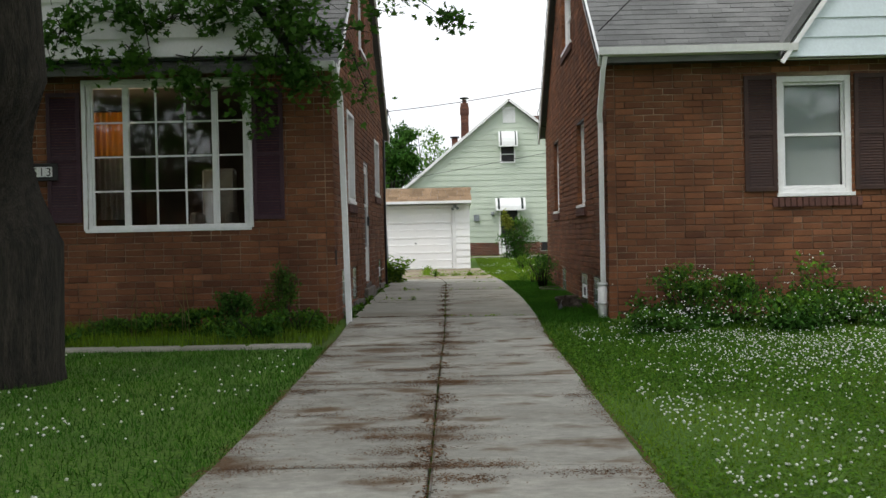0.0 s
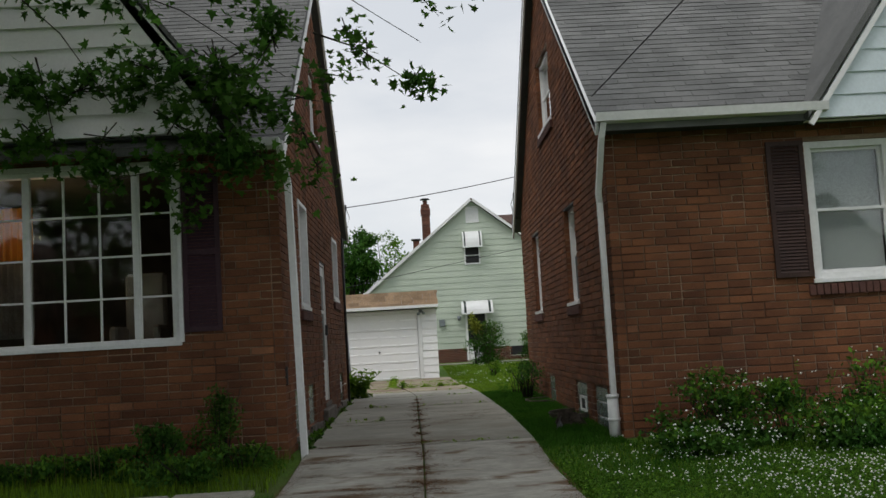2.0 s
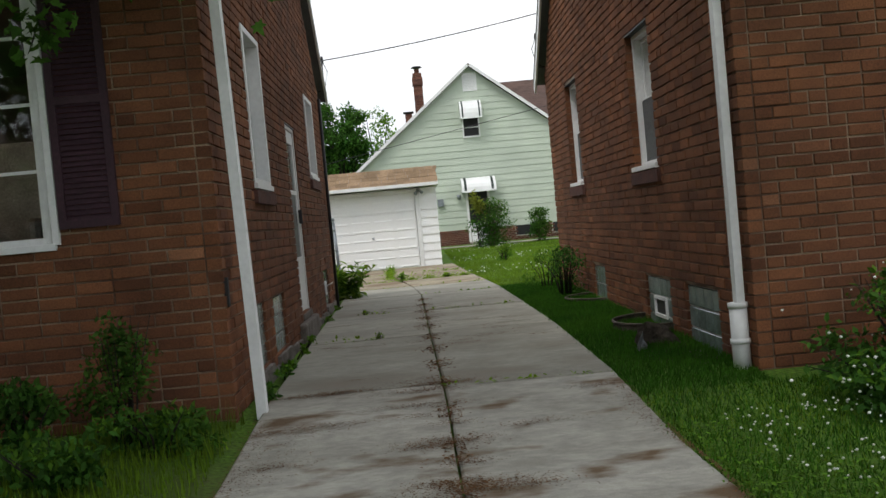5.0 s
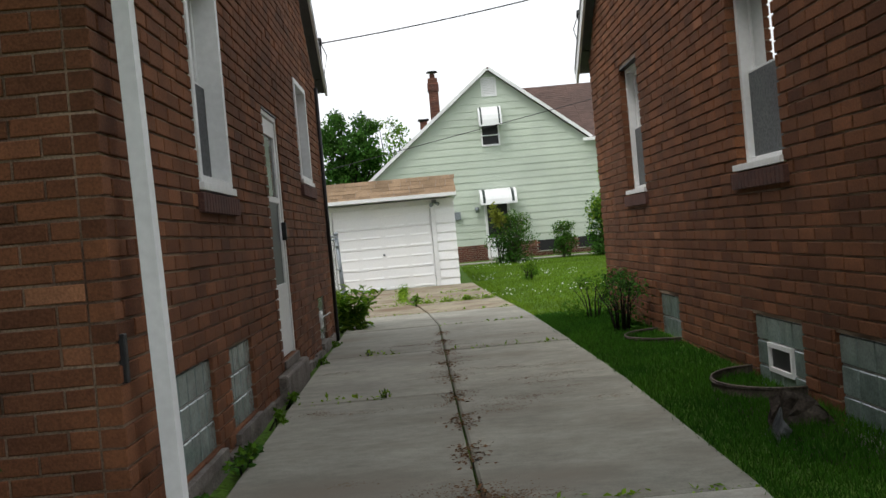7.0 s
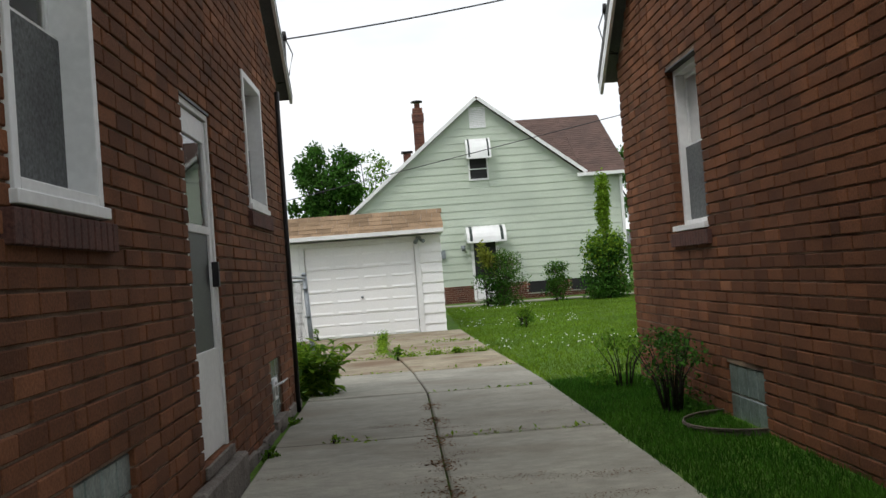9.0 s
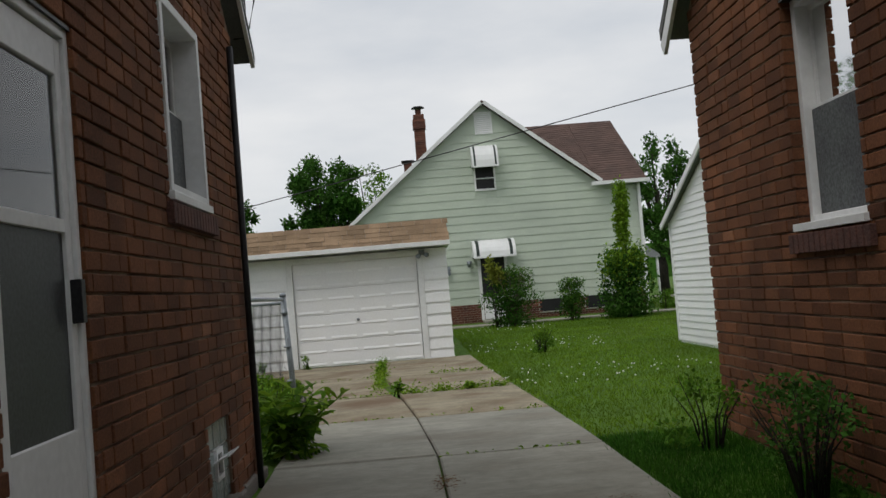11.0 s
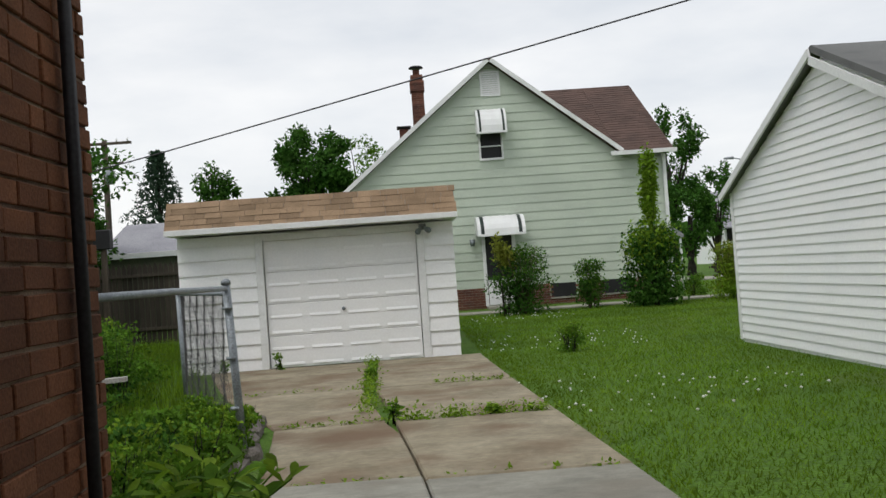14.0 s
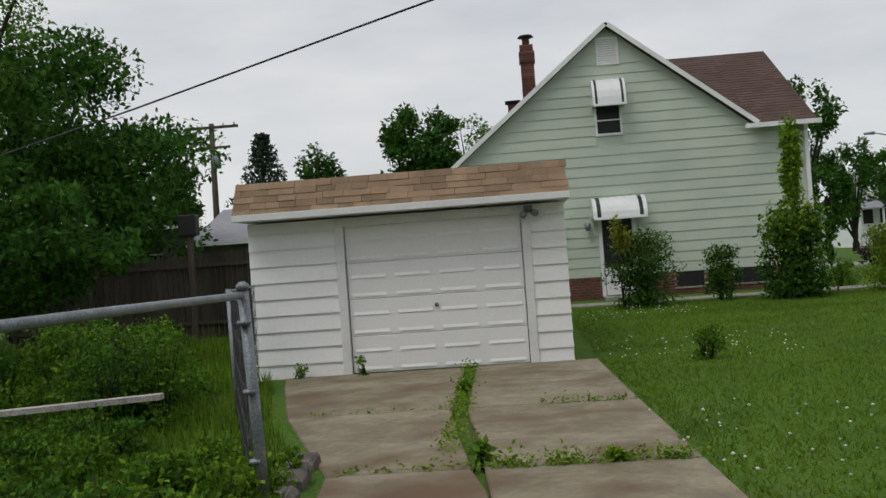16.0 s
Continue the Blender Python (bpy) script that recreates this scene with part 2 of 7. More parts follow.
M_GLASS = bpy.data.materials.new("window glass")
M_GLASS.use_nodes = True
g_n, g_l = M_GLASS.node_tree.nodes, M_GLASS.node_tree.links
g_gl, g_tr, g_mx, g_fr = g_n.new("ShaderNodeBsdfGlossy"), g_n.new("ShaderNodeBsdfTransparent"), g_n.new("ShaderNodeMixShader"), g_n.new("ShaderNodeFresnel")
g_gl.inputs["Roughness"].default_value = 0.03
g_tr.inputs[0].default_value = (0.9, 0.93, 0.92, 1)
g_fr.inputs[0].default_value = 1.6
g_l.new(g_fr.outputs[0], g_mx.inputs[0])
g_l.new(g_tr.outputs[0], g_mx.inputs[1])
g_l.new(g_gl.outputs[0], g_mx.inputs[2])
g_l.new(g_mx.outputs[0], g_n["Material Output"].inputs[0])


# ---- building helpers ----
def thing(name, label, category, group="", kind="", at=(0, 0, 0)):
    ob = new(name)
    ob.empty_display_size = 0.2
    ob.location = at
    return tagged(ob, label, category, group, kind)


def place(name, me, material, parent=None, label="", kind=""):
    if material and not me.materials:
        me.materials.append(material)
    ob = new(name, me)
    if parent:
        ob.parent = parent
        p0, q = Vector((0, 0, 0)), parent
        while q:
            p0 += q.location
            q = q.parent
        ob.location = -p0
    return tagged(ob, label=label, kind=kind)


def part(name, bm, material, parent=None, label="", kind=""):
    """Links a bmesh, in world coordinates, as one mesh under a thing or part that is not turned."""
    me = bpy.data.meshes.new(name)
    bm.to_mesh(me)
    bm.free()
    return place(name, me, material, parent, label, kind)


def add_box(bm, x0, x1, y0, y1, z0, z1, bevel=0.0):
    g = bmesh.ops.create_cube(bm, size=1.0)["verts"]
    for v in g:
        v.co = Vector(((x0 + x1) / 2 + v.co.x * (x1 - x0), (y0 + y1) / 2 + v.co.y * (y1 - y0), (z0 + z1) / 2 + v.co.z * (z1 - z0)))
    if bevel:
        es = {e for v in g for e in v.link_edges}
        bmesh.ops.bevel(bm, geom=list(es), offset=bevel, segments=1, affect="EDGES")


def box(name, x0, x1, y0, y1, z0, z1, material, parent=None, label="", bevel=0.004, kind=""):
    bm = bmesh.new()
    add_box(bm, min(x0, x1), max(x0, x1), min(y0, y1), max(y0, y1), min(z0, z1), max(z0, z1), bevel)
    return part(name, bm, material, parent, label, kind)


def prism(bm, pts, off):
    """A closed prism: the polygon pts and the same moved by off."""
    a, b = [bm.verts.new(p) for p in pts], [bm.verts.new(Vector(p) + Vector(off)) for p in pts]
    n = len(pts)
    bm.faces.new(a[::-1])
    bm.faces.new(b)
    for i in range(n):
        bm.faces.new((a[i], a[(i + 1) % n], b[(i + 1) % n], b[i]))


def tube_bm(bm, pts, radii, seg=8):
    """A round tube along points, with a radius at each."""
    rings = []
    for i, p in enumerate(pts):
        p = Vector(p)
        d = Vector(pts[min(i + 1, len(pts) - 1)]) - Vector(pts[max(i - 1, 0)])
        q = d.to_track_quat("Z", "Y")
        r = radii[i] if isinstance(radii, (list, tuple)) else radii
        rings.append([bm.verts.new(p + q @ Vector((r * math.cos(a), r * math.sin(a), 0))) for a in [2 * math.pi * k / seg for k in range(seg)]])
    for a, b in zip(rings, rings[1:]):
        for k in range(seg):
            bm.faces.new((a[k], a[(k + 1) % seg], b[(k + 1) % seg], b[k]))
    bm.faces.new(rings[0][::-1])
    bm.faces.new(rings[-1])


def tube(name, pts, radii, material, parent=None, label="", seg=8, kind=""):
    bm = bmesh.new()
    tube_bm(bm, pts, radii, seg)
    bmesh.ops.recalc_face_normals(bm, faces=bm.faces)
    ob = part(name, bm, material, parent, label, kind)
    for p in ob.data.polygons:
        p.use_smooth = True
    return ob


def scatter_mesh(name, tv, tf, pos, rot, scl, material, parent=None, label="", kind="", category=""):
    """Many copies of a small shape (verts tv, faces tf) in one mesh. rot: n x 3 x 3."""
    tv = np.array(tv, float)
    n, k = len(pos), len(tv)
    v = np.einsum("nij,kj->nki", rot, tv) * np.asarray(scl, float).reshape(n, 1, -1) + np.asarray(pos)[:, None]
    lens = np.array([len(f) for f in tf])
    flat = np.concatenate([np.array(f) for f in tf])
    loops = (flat[None] + (np.arange(n) * k)[:, None]).ravel()
    me = bpy.data.meshes.new(name)
    me.vertices.add(n * k)
    me.vertices.foreach_set("co", v.ravel())
    me.loops.add(len(loops))
    me.loops.foreach_set("vertex_index", loops.astype(np.int32))
    tot = np.tile(lens, n)
    me.polygons.add(len(tot))
    me.polygons.foreach_set("loop_start", np.r_[0, np.cumsum(tot)[:-1]].astype(np.int32))
    me.update(calc_edges=True)
    ob = place(name, me, material, parent, label, kind)
    if category:
        ob["category"] = category
    return ob


def rots(rng, n, tilt=1.0, up=False):
    """Random turns; tilt 0 keeps the shape upright, 1 leaves it free."""
    a, b, c = rng.uniform(0, 2 * np.pi, n), rng.normal(0, tilt, n), rng.normal(0, tilt, n)
    ca, sa, cb, sb, cc, sc = np.cos(a), np.sin(a), np.cos(b), np.sin(b), np.cos(c), np.sin(c)
    z, o = np.zeros(n), np.ones(n)
    rz = np.stack([ca, -sa, z, sa, ca, z, z, z, o], -1).reshape(n, 3, 3)
    rx = np.stack([o, z, z, z, cb, -sb, z, sb, cb], -1).reshape(n, 3, 3)
    ry = np.stack([cc, z, sc, z, o, z, -sc, z, cc], -1).reshape(n, 3, 3)
    return rz @ rx @ ry


MAPLE = [(0, 0, 0), (0.12, 0.1, 0), (0.42, 0.05, 0.03), (0.3, 0.25, 0), (0.5, 0.48, 0.05), (0.2, 0.45, 0), (0, 0.95, -0.06), (-0.2, 0.45, 0), (-0.5, 0.48, 0.05), (-0.3, 0.25, 0), (-0.42, 0.05, 0.03), (-0.12, 0.1, 0)]
MAPLE_F = [(0, 1, 2, 3), (0, 3, 4, 5), (0, 5, 6, 7), (0, 7, 8, 9), (0, 9, 10, 11)]
LEAF = [(0, 0, 0), (0.28, 0.45, 0.05), (0, 1, -0.08), (-0.28, 0.45, 0.05)]
LEAF_F = [(0, 1, 2), (0, 2, 3)]
BLADE = [(-0.07, 0, 0), (0.07, 0, 0), (0.02, 0.22, 1.0)]
BLADE_F = [(0, 1, 2)]


def zg(y):
    """The height of the ground along the drive."""
    return float(np.interp(y, [-400, 13.5, 15.3, 20, 24, 29, 36, 44, 49, 400], [0, 0, 0.09, 0.14, 0.16, 0.08, 0.06, 0.15, 0.25, 0.25]))


ZGX = np.vectorize(zg)


# ---- ground and drive ----
LX, LY0, LY1 = -1.12, 14.96, 23.6
RX_, RY0, RY1 = 2.44, 14.93, 23.86
SIDE_W = 0.2


def ground_z(x, y):
    z = zg(y)
    z -= 0.16 * math.exp(-(((x - 2.25) / 0.28) ** 4)) * math.exp(-(((y - 16.9) / 1.3) ** 6))
    if -1.2 < x < 1.6 and y < 36.2:
        z -= 0.04
    return z


xs = sorted({round(float(v), 3) for v in np.r_[-500, -200, -80, -40, -25, np.arange(-16, -4, 0.8), np.arange(-4, 6, 0.2), np.arange(6, 16, 0.8), 25, 40, 80, 200, 500]})
ys = sorted({round(float(v), 3) for v in np.r_[-300, -100, -40, -15, -5, np.arange(0, 50, 0.3), 55, 65, 80, 110, 200, 600]})
gv = [(x, y, ground_z(x, y)) for y in ys for x in xs]
gf = [(j * len(xs) + i, j * len(xs) + i + 1, (j + 1) * len(xs) + i + 1, (j + 1) * len(xs) + i) for j in range(len(ys) - 1) for i in range(len(xs) - 1)]
gme = bpy.data.meshes.new("ground")
gme.from_pydata(gv, [], gf)
for p in gme.polygons:
    p.use_smooth = True
ground = place("ground", gme, M_TURF, None, "green lawn ground between brick houses", "structure")


def left_edge(y):
    return float(np.interp(y, [0, 7, 9, 13, 15, 23, 27, 29.3, 32.3, 36], [-0.8, -0.8, -0.83, -0.95, -0.98, -1.06, -1.12, -1.33, -2.33, -3.25]))


def right_edge(y):
    return float(np.interp(y, [0, 7, 9, 13, 15, 17, 19, 21, 23, 26, 29.5, 32.4, 36], [1.44, 1.455, 1.475, 1.505, 1.53, 1.55, 1.56, 1.52, 1.48, 1.44, 1.37, 1.28, 1.19]))


def crack(y):
    return float(np.interp(y, [0, 7, 11, 15, 19, 23.7, 26.8, 29.2, 32, 36.2], [0.36, 0.34, 0.31, 0.3, 0.24, 0.19, 0.02, -0.17, -0.52, -0.6]))


drive = thing("driveway", "cracked grey concrete driveway with weeds in its joints", "driveway", kind="structure")
J_RIGHT = [-3.5, -0.9, 1.8, 4.5, 7.1, 10.0, 12.9, 15.3, 18.55, 21.0, 23.7, 26.4, 29.25, 32.2, 36.15]
J_LEFT = [-3.5, -0.9, 1.8, 4.5, 7.1, 10.0, 12.75, 15.45, 18.4, 21.1, 23.75, 26.5, 29.35, 32.25, 36.15]
rng = np.random.default_rng(4)


def slab(y0, y1, fa, fb, material):
    """A slab between two edges, with worn arrises and a slight settling of its own."""
    g = 0.011
    n = 5
    tl = rng.normal(0, 0.004)
    out, inn = [], []
    side = [(fa(y) + g, y) for y in np.linspace(y0 + g, y1 - g, n)] + [(fb(y) - g, y) for y in np.linspace(y1 - g, y0 + g, n)]
    cx, cy = sum(p[0] for p in side) / len(side), (y0 + y1) / 2
    bm = bmesh.new()
    rings = []
    for inset, dz in ((0, -0.12), (0, 0.006), (0.014, 0.018)):
        ring = []
        for x, y in side:
            x2 = x + (inset if x < cx else -inset)
            y2 = y + (inset if y < cy else -inset) * (1 if abs(y - cy) > (y1 - y0) * 0.45 else 0)
            ring.append(bm.verts.new((x2, y2, zg(y2) + dz + tl)))
        rings.append(ring)
    k = len(side)
    for a, b in zip(rings, rings[1:]):
        for i in range(k):
            bm.faces.new((a[i], a[(i + 1) % k], b[(i + 1) % k], b[i]))
    top = rings[-1]
    for i in range(n - 1):
        bm.faces.new((top[i], top[k - 1 - i], top[k - 2 - i], top[i + 1])[::-1])
    bm.faces.new(rings[0])
    bmesh.ops.recalc_face_normals(bm, faces=bm.faces)
    part("slab", bm, material, drive)


for a, b in zip(J_RIGHT, J_RIGHT[1:]):
    slab(a, b, (lambda y: crack(y) + (0.07 if y > 29.3 else -0.003)), right_edge, M_CONCRETE_OLD if a > 26 else (M_CONCRETE_MOSSY if a < 15 else M_CONCRETE))
for a, b in zip(J_LEFT, J_LEFT[1:]):
    slab(a, b, left_edge, (lambda y: crack(y) - (0.07 if y > 29.3 else -0.003)), M_CONCRETE_OLD if a > 26 else (M_CONCRETE_MOSSY if a < 15 else M_CONCRETE))

path_ = thing("garden_edging", "low worn stone edging of a front flower bed", "edging", kind="structure")
for i in range(9):
    x0 = -1.15 - i * 0.72
    bm = bmesh.new()
    add_box(bm, x0 - 0.69, x0, 12.72 + 0.02 * math.sin(i * 3), 13.0 + 0.02 * math.cos(i * 2), -0.08, 0.035, 0.02)
    part("edging_stone", bm, M_CONCRETE, path_)

walk2 = thing("pavement", "concrete walk along a pale green house", "pavement", kind="structure")
for i in range(9):
    box("slab", 0.6 + i * 1.2, 1.785 + i * 1.2, 46.6, 47.7, 0.05, zg(47) + 0.035, M_CONCRETE, walk2, bevel=0.01)
box("road", 12, 70, 62, 66, 0.1, 0.29, M_CONCRETE, None, "pale concrete side street", kind="structure", bevel=0.0)
box("backdrop", -300, 300, 260, 262, 0, 9, M_LEAF_DARK, None, "distant line of dark trees", kind="structure", bevel=0.0)


# ---- walls of brick ----
COURSE, LONG, JOINT = 0.0846, 0.252, 0.013
BRICK_D = 0.1
ub = bmesh.new()
add_box(ub, 0, LONG - JOINT, -BRICK_D, 0, 0, COURSE - JOINT)
bmesh.ops.bevel(ub, geom=[e for e in ub.edges if all(abs(v.co.y) < 1e-4 for v in e.verts)], offset=0.004, segments=1, affect="EDGES")
UNIT_BRICK = bpy.data.meshes.new("brick")
ub.to_mesh(UNIT_BRICK)
ub.free()
UNIT_BRICK.materials.append(M_BRICK)
late = []


def uz(o, u, n, a, z, d=0.0):
    """A point of a wall: a along it, z high, d out of its face."""
    return Vector((o[0] + u[0] * a + n[0] * d, o[1] + u[1] * a + n[1] * d, z))


def brick_wall(name, parent, o, u, n, width, z0, top, holes, near, start=0.0, label="", breaks=(), back_start=None):
    """A wall with real openings: a mortar core in columns, and bricks of their own in courses. near: (a0, a1, z0, z1), the stretch
    whose bricks are objects."""
    bm = bmesh.new()
    bs0 = start if back_start is None else back_start
    cuts = sorted({bs0, width, *[c for h in holes for c in (h[0] - 0.006, h[1] + 0.006)], *breaks})
    cuts = [c for c in cuts if bs0 <= c <= width]
    for a, b in zip(cuts, cuts[1:]):
        mid = (a + b) / 2
        hz = sorted((h[2] - 0.006, h[3] + 0.006) for h in holes if h[0] - 0.007 < mid < h[1] + 0.007)
        z = z0 - 0.3
        spans = []
        for h0, h1 in hz:
            spans.append((z, h0, h0))
            z = h1
        spans.append((z, top(a), top(b)))
        for lo, ta, tb in spans:
            if max(ta, tb) - lo < 0.002:
                continue
            prism(bm, [uz(o, u, n, a, lo, -0.013), uz(o, u, n, b, lo, -0.013), uz(o, u, n, b, tb, -0.013), uz(o, u, n, a, ta, -0.013)], (-n[0] * SIDE_W, -n[1] * SIDE_W, 0))
    bmesh.ops.remove_doubles(bm, verts=bm.verts, dist=1e-4)
    bmesh.ops.recalc_face_normals(bm, faces=bm.faces)
    core = part(name, bm, M_MORTAR, parent, label)

    def build():
        r = np.random.default_rng(len(name) + int(width * 100))
        flip = u[0] * n[1] - u[1] * n[0] < 0
        g = -1 if flip else 1
        rot = Matrix(((g * u[0], n[0], 0), (g * u[1], n[1], 0), (0, 0, 1))).to_4x4()
        verts, faces, count = [], [], 0
        rows = int((max(top(c) for c in np.linspace(start, width, 40)) - z0) / COURSE)
        for k in range(rows):
            zb = z0 + k * COURSE
            zt = zb + COURSE - JOINT
            a = start - (0.5 * LONG if k % 2 else 0)
            while a < width:
                step = LONG if r.random() > 0.09 else LONG / 2
                seg = [(max(a, start), min(a + step - JOINT, width))]
                a += step
                for h in holes:
                    if zt > h[2] + 0.02 and zb < h[3] - 0.02:
                        seg = [s for q in seg for s in ((q[0], min(q[1], h[0])), (max(q[0], h[1]), q[1])) if s[1] - s[0] > 0.02]
                for s0, s1 in seg:
                    if s1 - s0 < 0.02 or zt > min(top(s0), top(s1)) + 0.02:
                        continue
                    d = float(r.normal(0, 0.0022))
                    whole = abs(s1 - s0 - (LONG - JOINT)) < 1e-3
                    if whole and count < 300 and near[0] <= s0 <= near[1] and near[2] <= zb <= near[3]:
                        ob = new("brick", UNIT_BRICK)
                        ob.parent = core
                        ob.matrix_basis = Matrix.Translation(uz(o, u, n, s1 if flip else s0, zb, d)) @ rot
                        count += 1
                        continue
                    base, e = len(verts), 0.004
                    j0, j1 = r.normal(0, 0.0015, 2)
                    for aa, zz, dd in ((s0, zb, -BRICK_D), (s1, zb, -BRICK_D), (s1, zt, -BRICK_D), (s0, zt, -BRICK_D), (s0, zb + j0, d - e), (s1, zb + j1, d - e), (s1, zt + j1, d - e), (s0, zt + j0, d - e), (s0 + e, zb + e + j0, d), (s1 - e, zb + e + j1, d), (s1 - e, zt - e + j1, d), (s0 + e, zt - e + j0, d)):
                        verts.append(uz(o, u, n, aa, zz, dd))
                    for q in range(4):
                        w = (q + 1) % 4
                        faces.append((base + q, base + w, base + 4 + w, base + 4 + q))
                        faces.append((base + 4 + q, base + 4 + w, base + 8 + w, base + 8 + q))
                    faces.append((base + 8, base + 9, base + 10, base + 11))
        me = bpy.data.meshes.new("brickwork")
        me.from_pydata(verts, [], faces)
        if flip:
            me.flip_normals()
        ob = place("brickwork", me, M_BRICKS, None, kind="stuff")
        ob.parent = core

    late.append(build)
    return core


def flat(z):
    return lambda a: z


def gable(a0, z_eave, a_mid, slope):
    return lambda a: z_eave + slope * (a_mid - a0 - abs(a - a_mid))


EAVE, SLOPE = 3.47, 0.80
house_l = thing("brick_house", "red-brown brick house with a white-sided front gable and a picture window", "house")
house_r = thing("brick_house", "red-brown brick house with grey shingle roof, brown shutters and white gutter", "house")

# openings: (along, along, low, high)
LW = {"a": (16.66 - LY0, 17.56 - LY0, 1.74, 3.1), "b": (21.34 - LY0, 22.28 - LY0, 2.04, 3.12), "door": (19.12 - LY0, 19.93 - LY0, 0.41, 2.52), "up": (18.75 - LY0, 19.75 - LY0, 4.4, 5.45), "g1": (15.71 - LY0, 16.6 - LY0, 0.23, 0.75), "g2": (17.03 - LY0, 17.8 - LY0, 0.23, 0.74), "g3": (21.85 - LY0, 22.5 - LY0, 0.26, 0.76)}
RW = {"a": (17.22 - RY0, 18.14 - RY0, 1.63, 2.95), "b": (21.16 - RY0, 22.04 - RY0, 1.63, 3.0), "up": (18.65 - RY0, 20.05 - RY0, 4.42, 5.55), "g1": (15.74 - RY0, 16.65 - RY0, 0.02, 0.56), "g2": (17.15 - RY0, 18.1 - RY0, 0.02, 0.56), "g3": (20.2 - RY0, 21.0 - RY0, 0.1, 0.55)}
L_MID, R_MID = (LY1 - LY0) / 2, (RY1 - RY0) / 2
brick_wall("wall", house_l, (LX, LY0), (0, 1), (1, 0), LY1 - LY0, 0.0, gable(0, EAVE, L_MID, SLOPE), list(LW.values()), (0.5, 6.5, 0.75, 2.0), breaks=(L_MID,), back_start=0.01, label="red-brown brick side wall")
brick_wall("wall", house_l, (LX, LY0), (-1, 0), (0, -1), 7.4, 0.0, flat(3.62), [(1.1, 3.23, 1.36, 3.27)], (0.1, 3.5, 0.4, 1.35), start=BRICK_D + JOINT, back_start=0.212, label="red-brown brick front wall")
brick_wall("wall", house_r, (RX_, RY0), (0, 1), (-1, 0), RY1 - RY0, 0.0, gable(0, EAVE, R_MID, SLOPE), list(RW.values()), (0.6, 6.9, 0.58, 1.8), breaks=(R_MID,), back_start=0.01, label="red-brown brick side wall")
brick_wall("wall", house_r, (RX_, RY0), (1, 0), (0, -1), 8.0, 0.0, flat(3.44), [(4.64 - RX_, 5.59 - RX_, 1.64, 3.16)], (0.1, 3.5, 0.4, 1.6), start=BRICK_D + JOINT, back_start=0.212, label="red-brown brick front wall")


def plain_wall(name, parent, pts, off, material):
    bm = bmesh.new()
    prism(bm, pts, off)
    bmesh.ops.recalc_face_normals(bm, faces=bm.faces)
    return part(name, bm, material, parent)


for h, x_in, x_out, y0, y1 in ((house_l, LX - 0.22, LX - 7.4, LY0, LY1), (house_r, RX_ + 0.22, RX_ + 8.0, RY0, RY1)):
    mid = (y0 + y1) / 2
    box("rear_wall", x_in + (0.2 if h is house_l else -0.2), x_out, y1 - 0.25, y1, -0.2, EAVE, M_BRICK, h, bevel=0)
    plain_wall("end_wall", h, [(x_out, y0 + 0.22, -0.2), (x_out, y1 - 0.26, -0.2), (x_out, y1 - 0.26, EAVE), (x_out, mid, EAVE + SLOPE * R_MID - 0.1), (x_out, y0 + 0.22, EAVE)], (-0.2 if h is house_l else 0.2, 0, 0), M_BRICK)
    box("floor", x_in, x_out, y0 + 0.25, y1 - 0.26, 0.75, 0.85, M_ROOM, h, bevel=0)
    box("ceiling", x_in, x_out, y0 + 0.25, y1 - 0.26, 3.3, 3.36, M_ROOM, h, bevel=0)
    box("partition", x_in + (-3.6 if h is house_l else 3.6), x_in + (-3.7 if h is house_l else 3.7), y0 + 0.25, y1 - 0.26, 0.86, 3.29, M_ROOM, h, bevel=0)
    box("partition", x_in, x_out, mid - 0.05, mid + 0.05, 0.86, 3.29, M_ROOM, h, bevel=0)


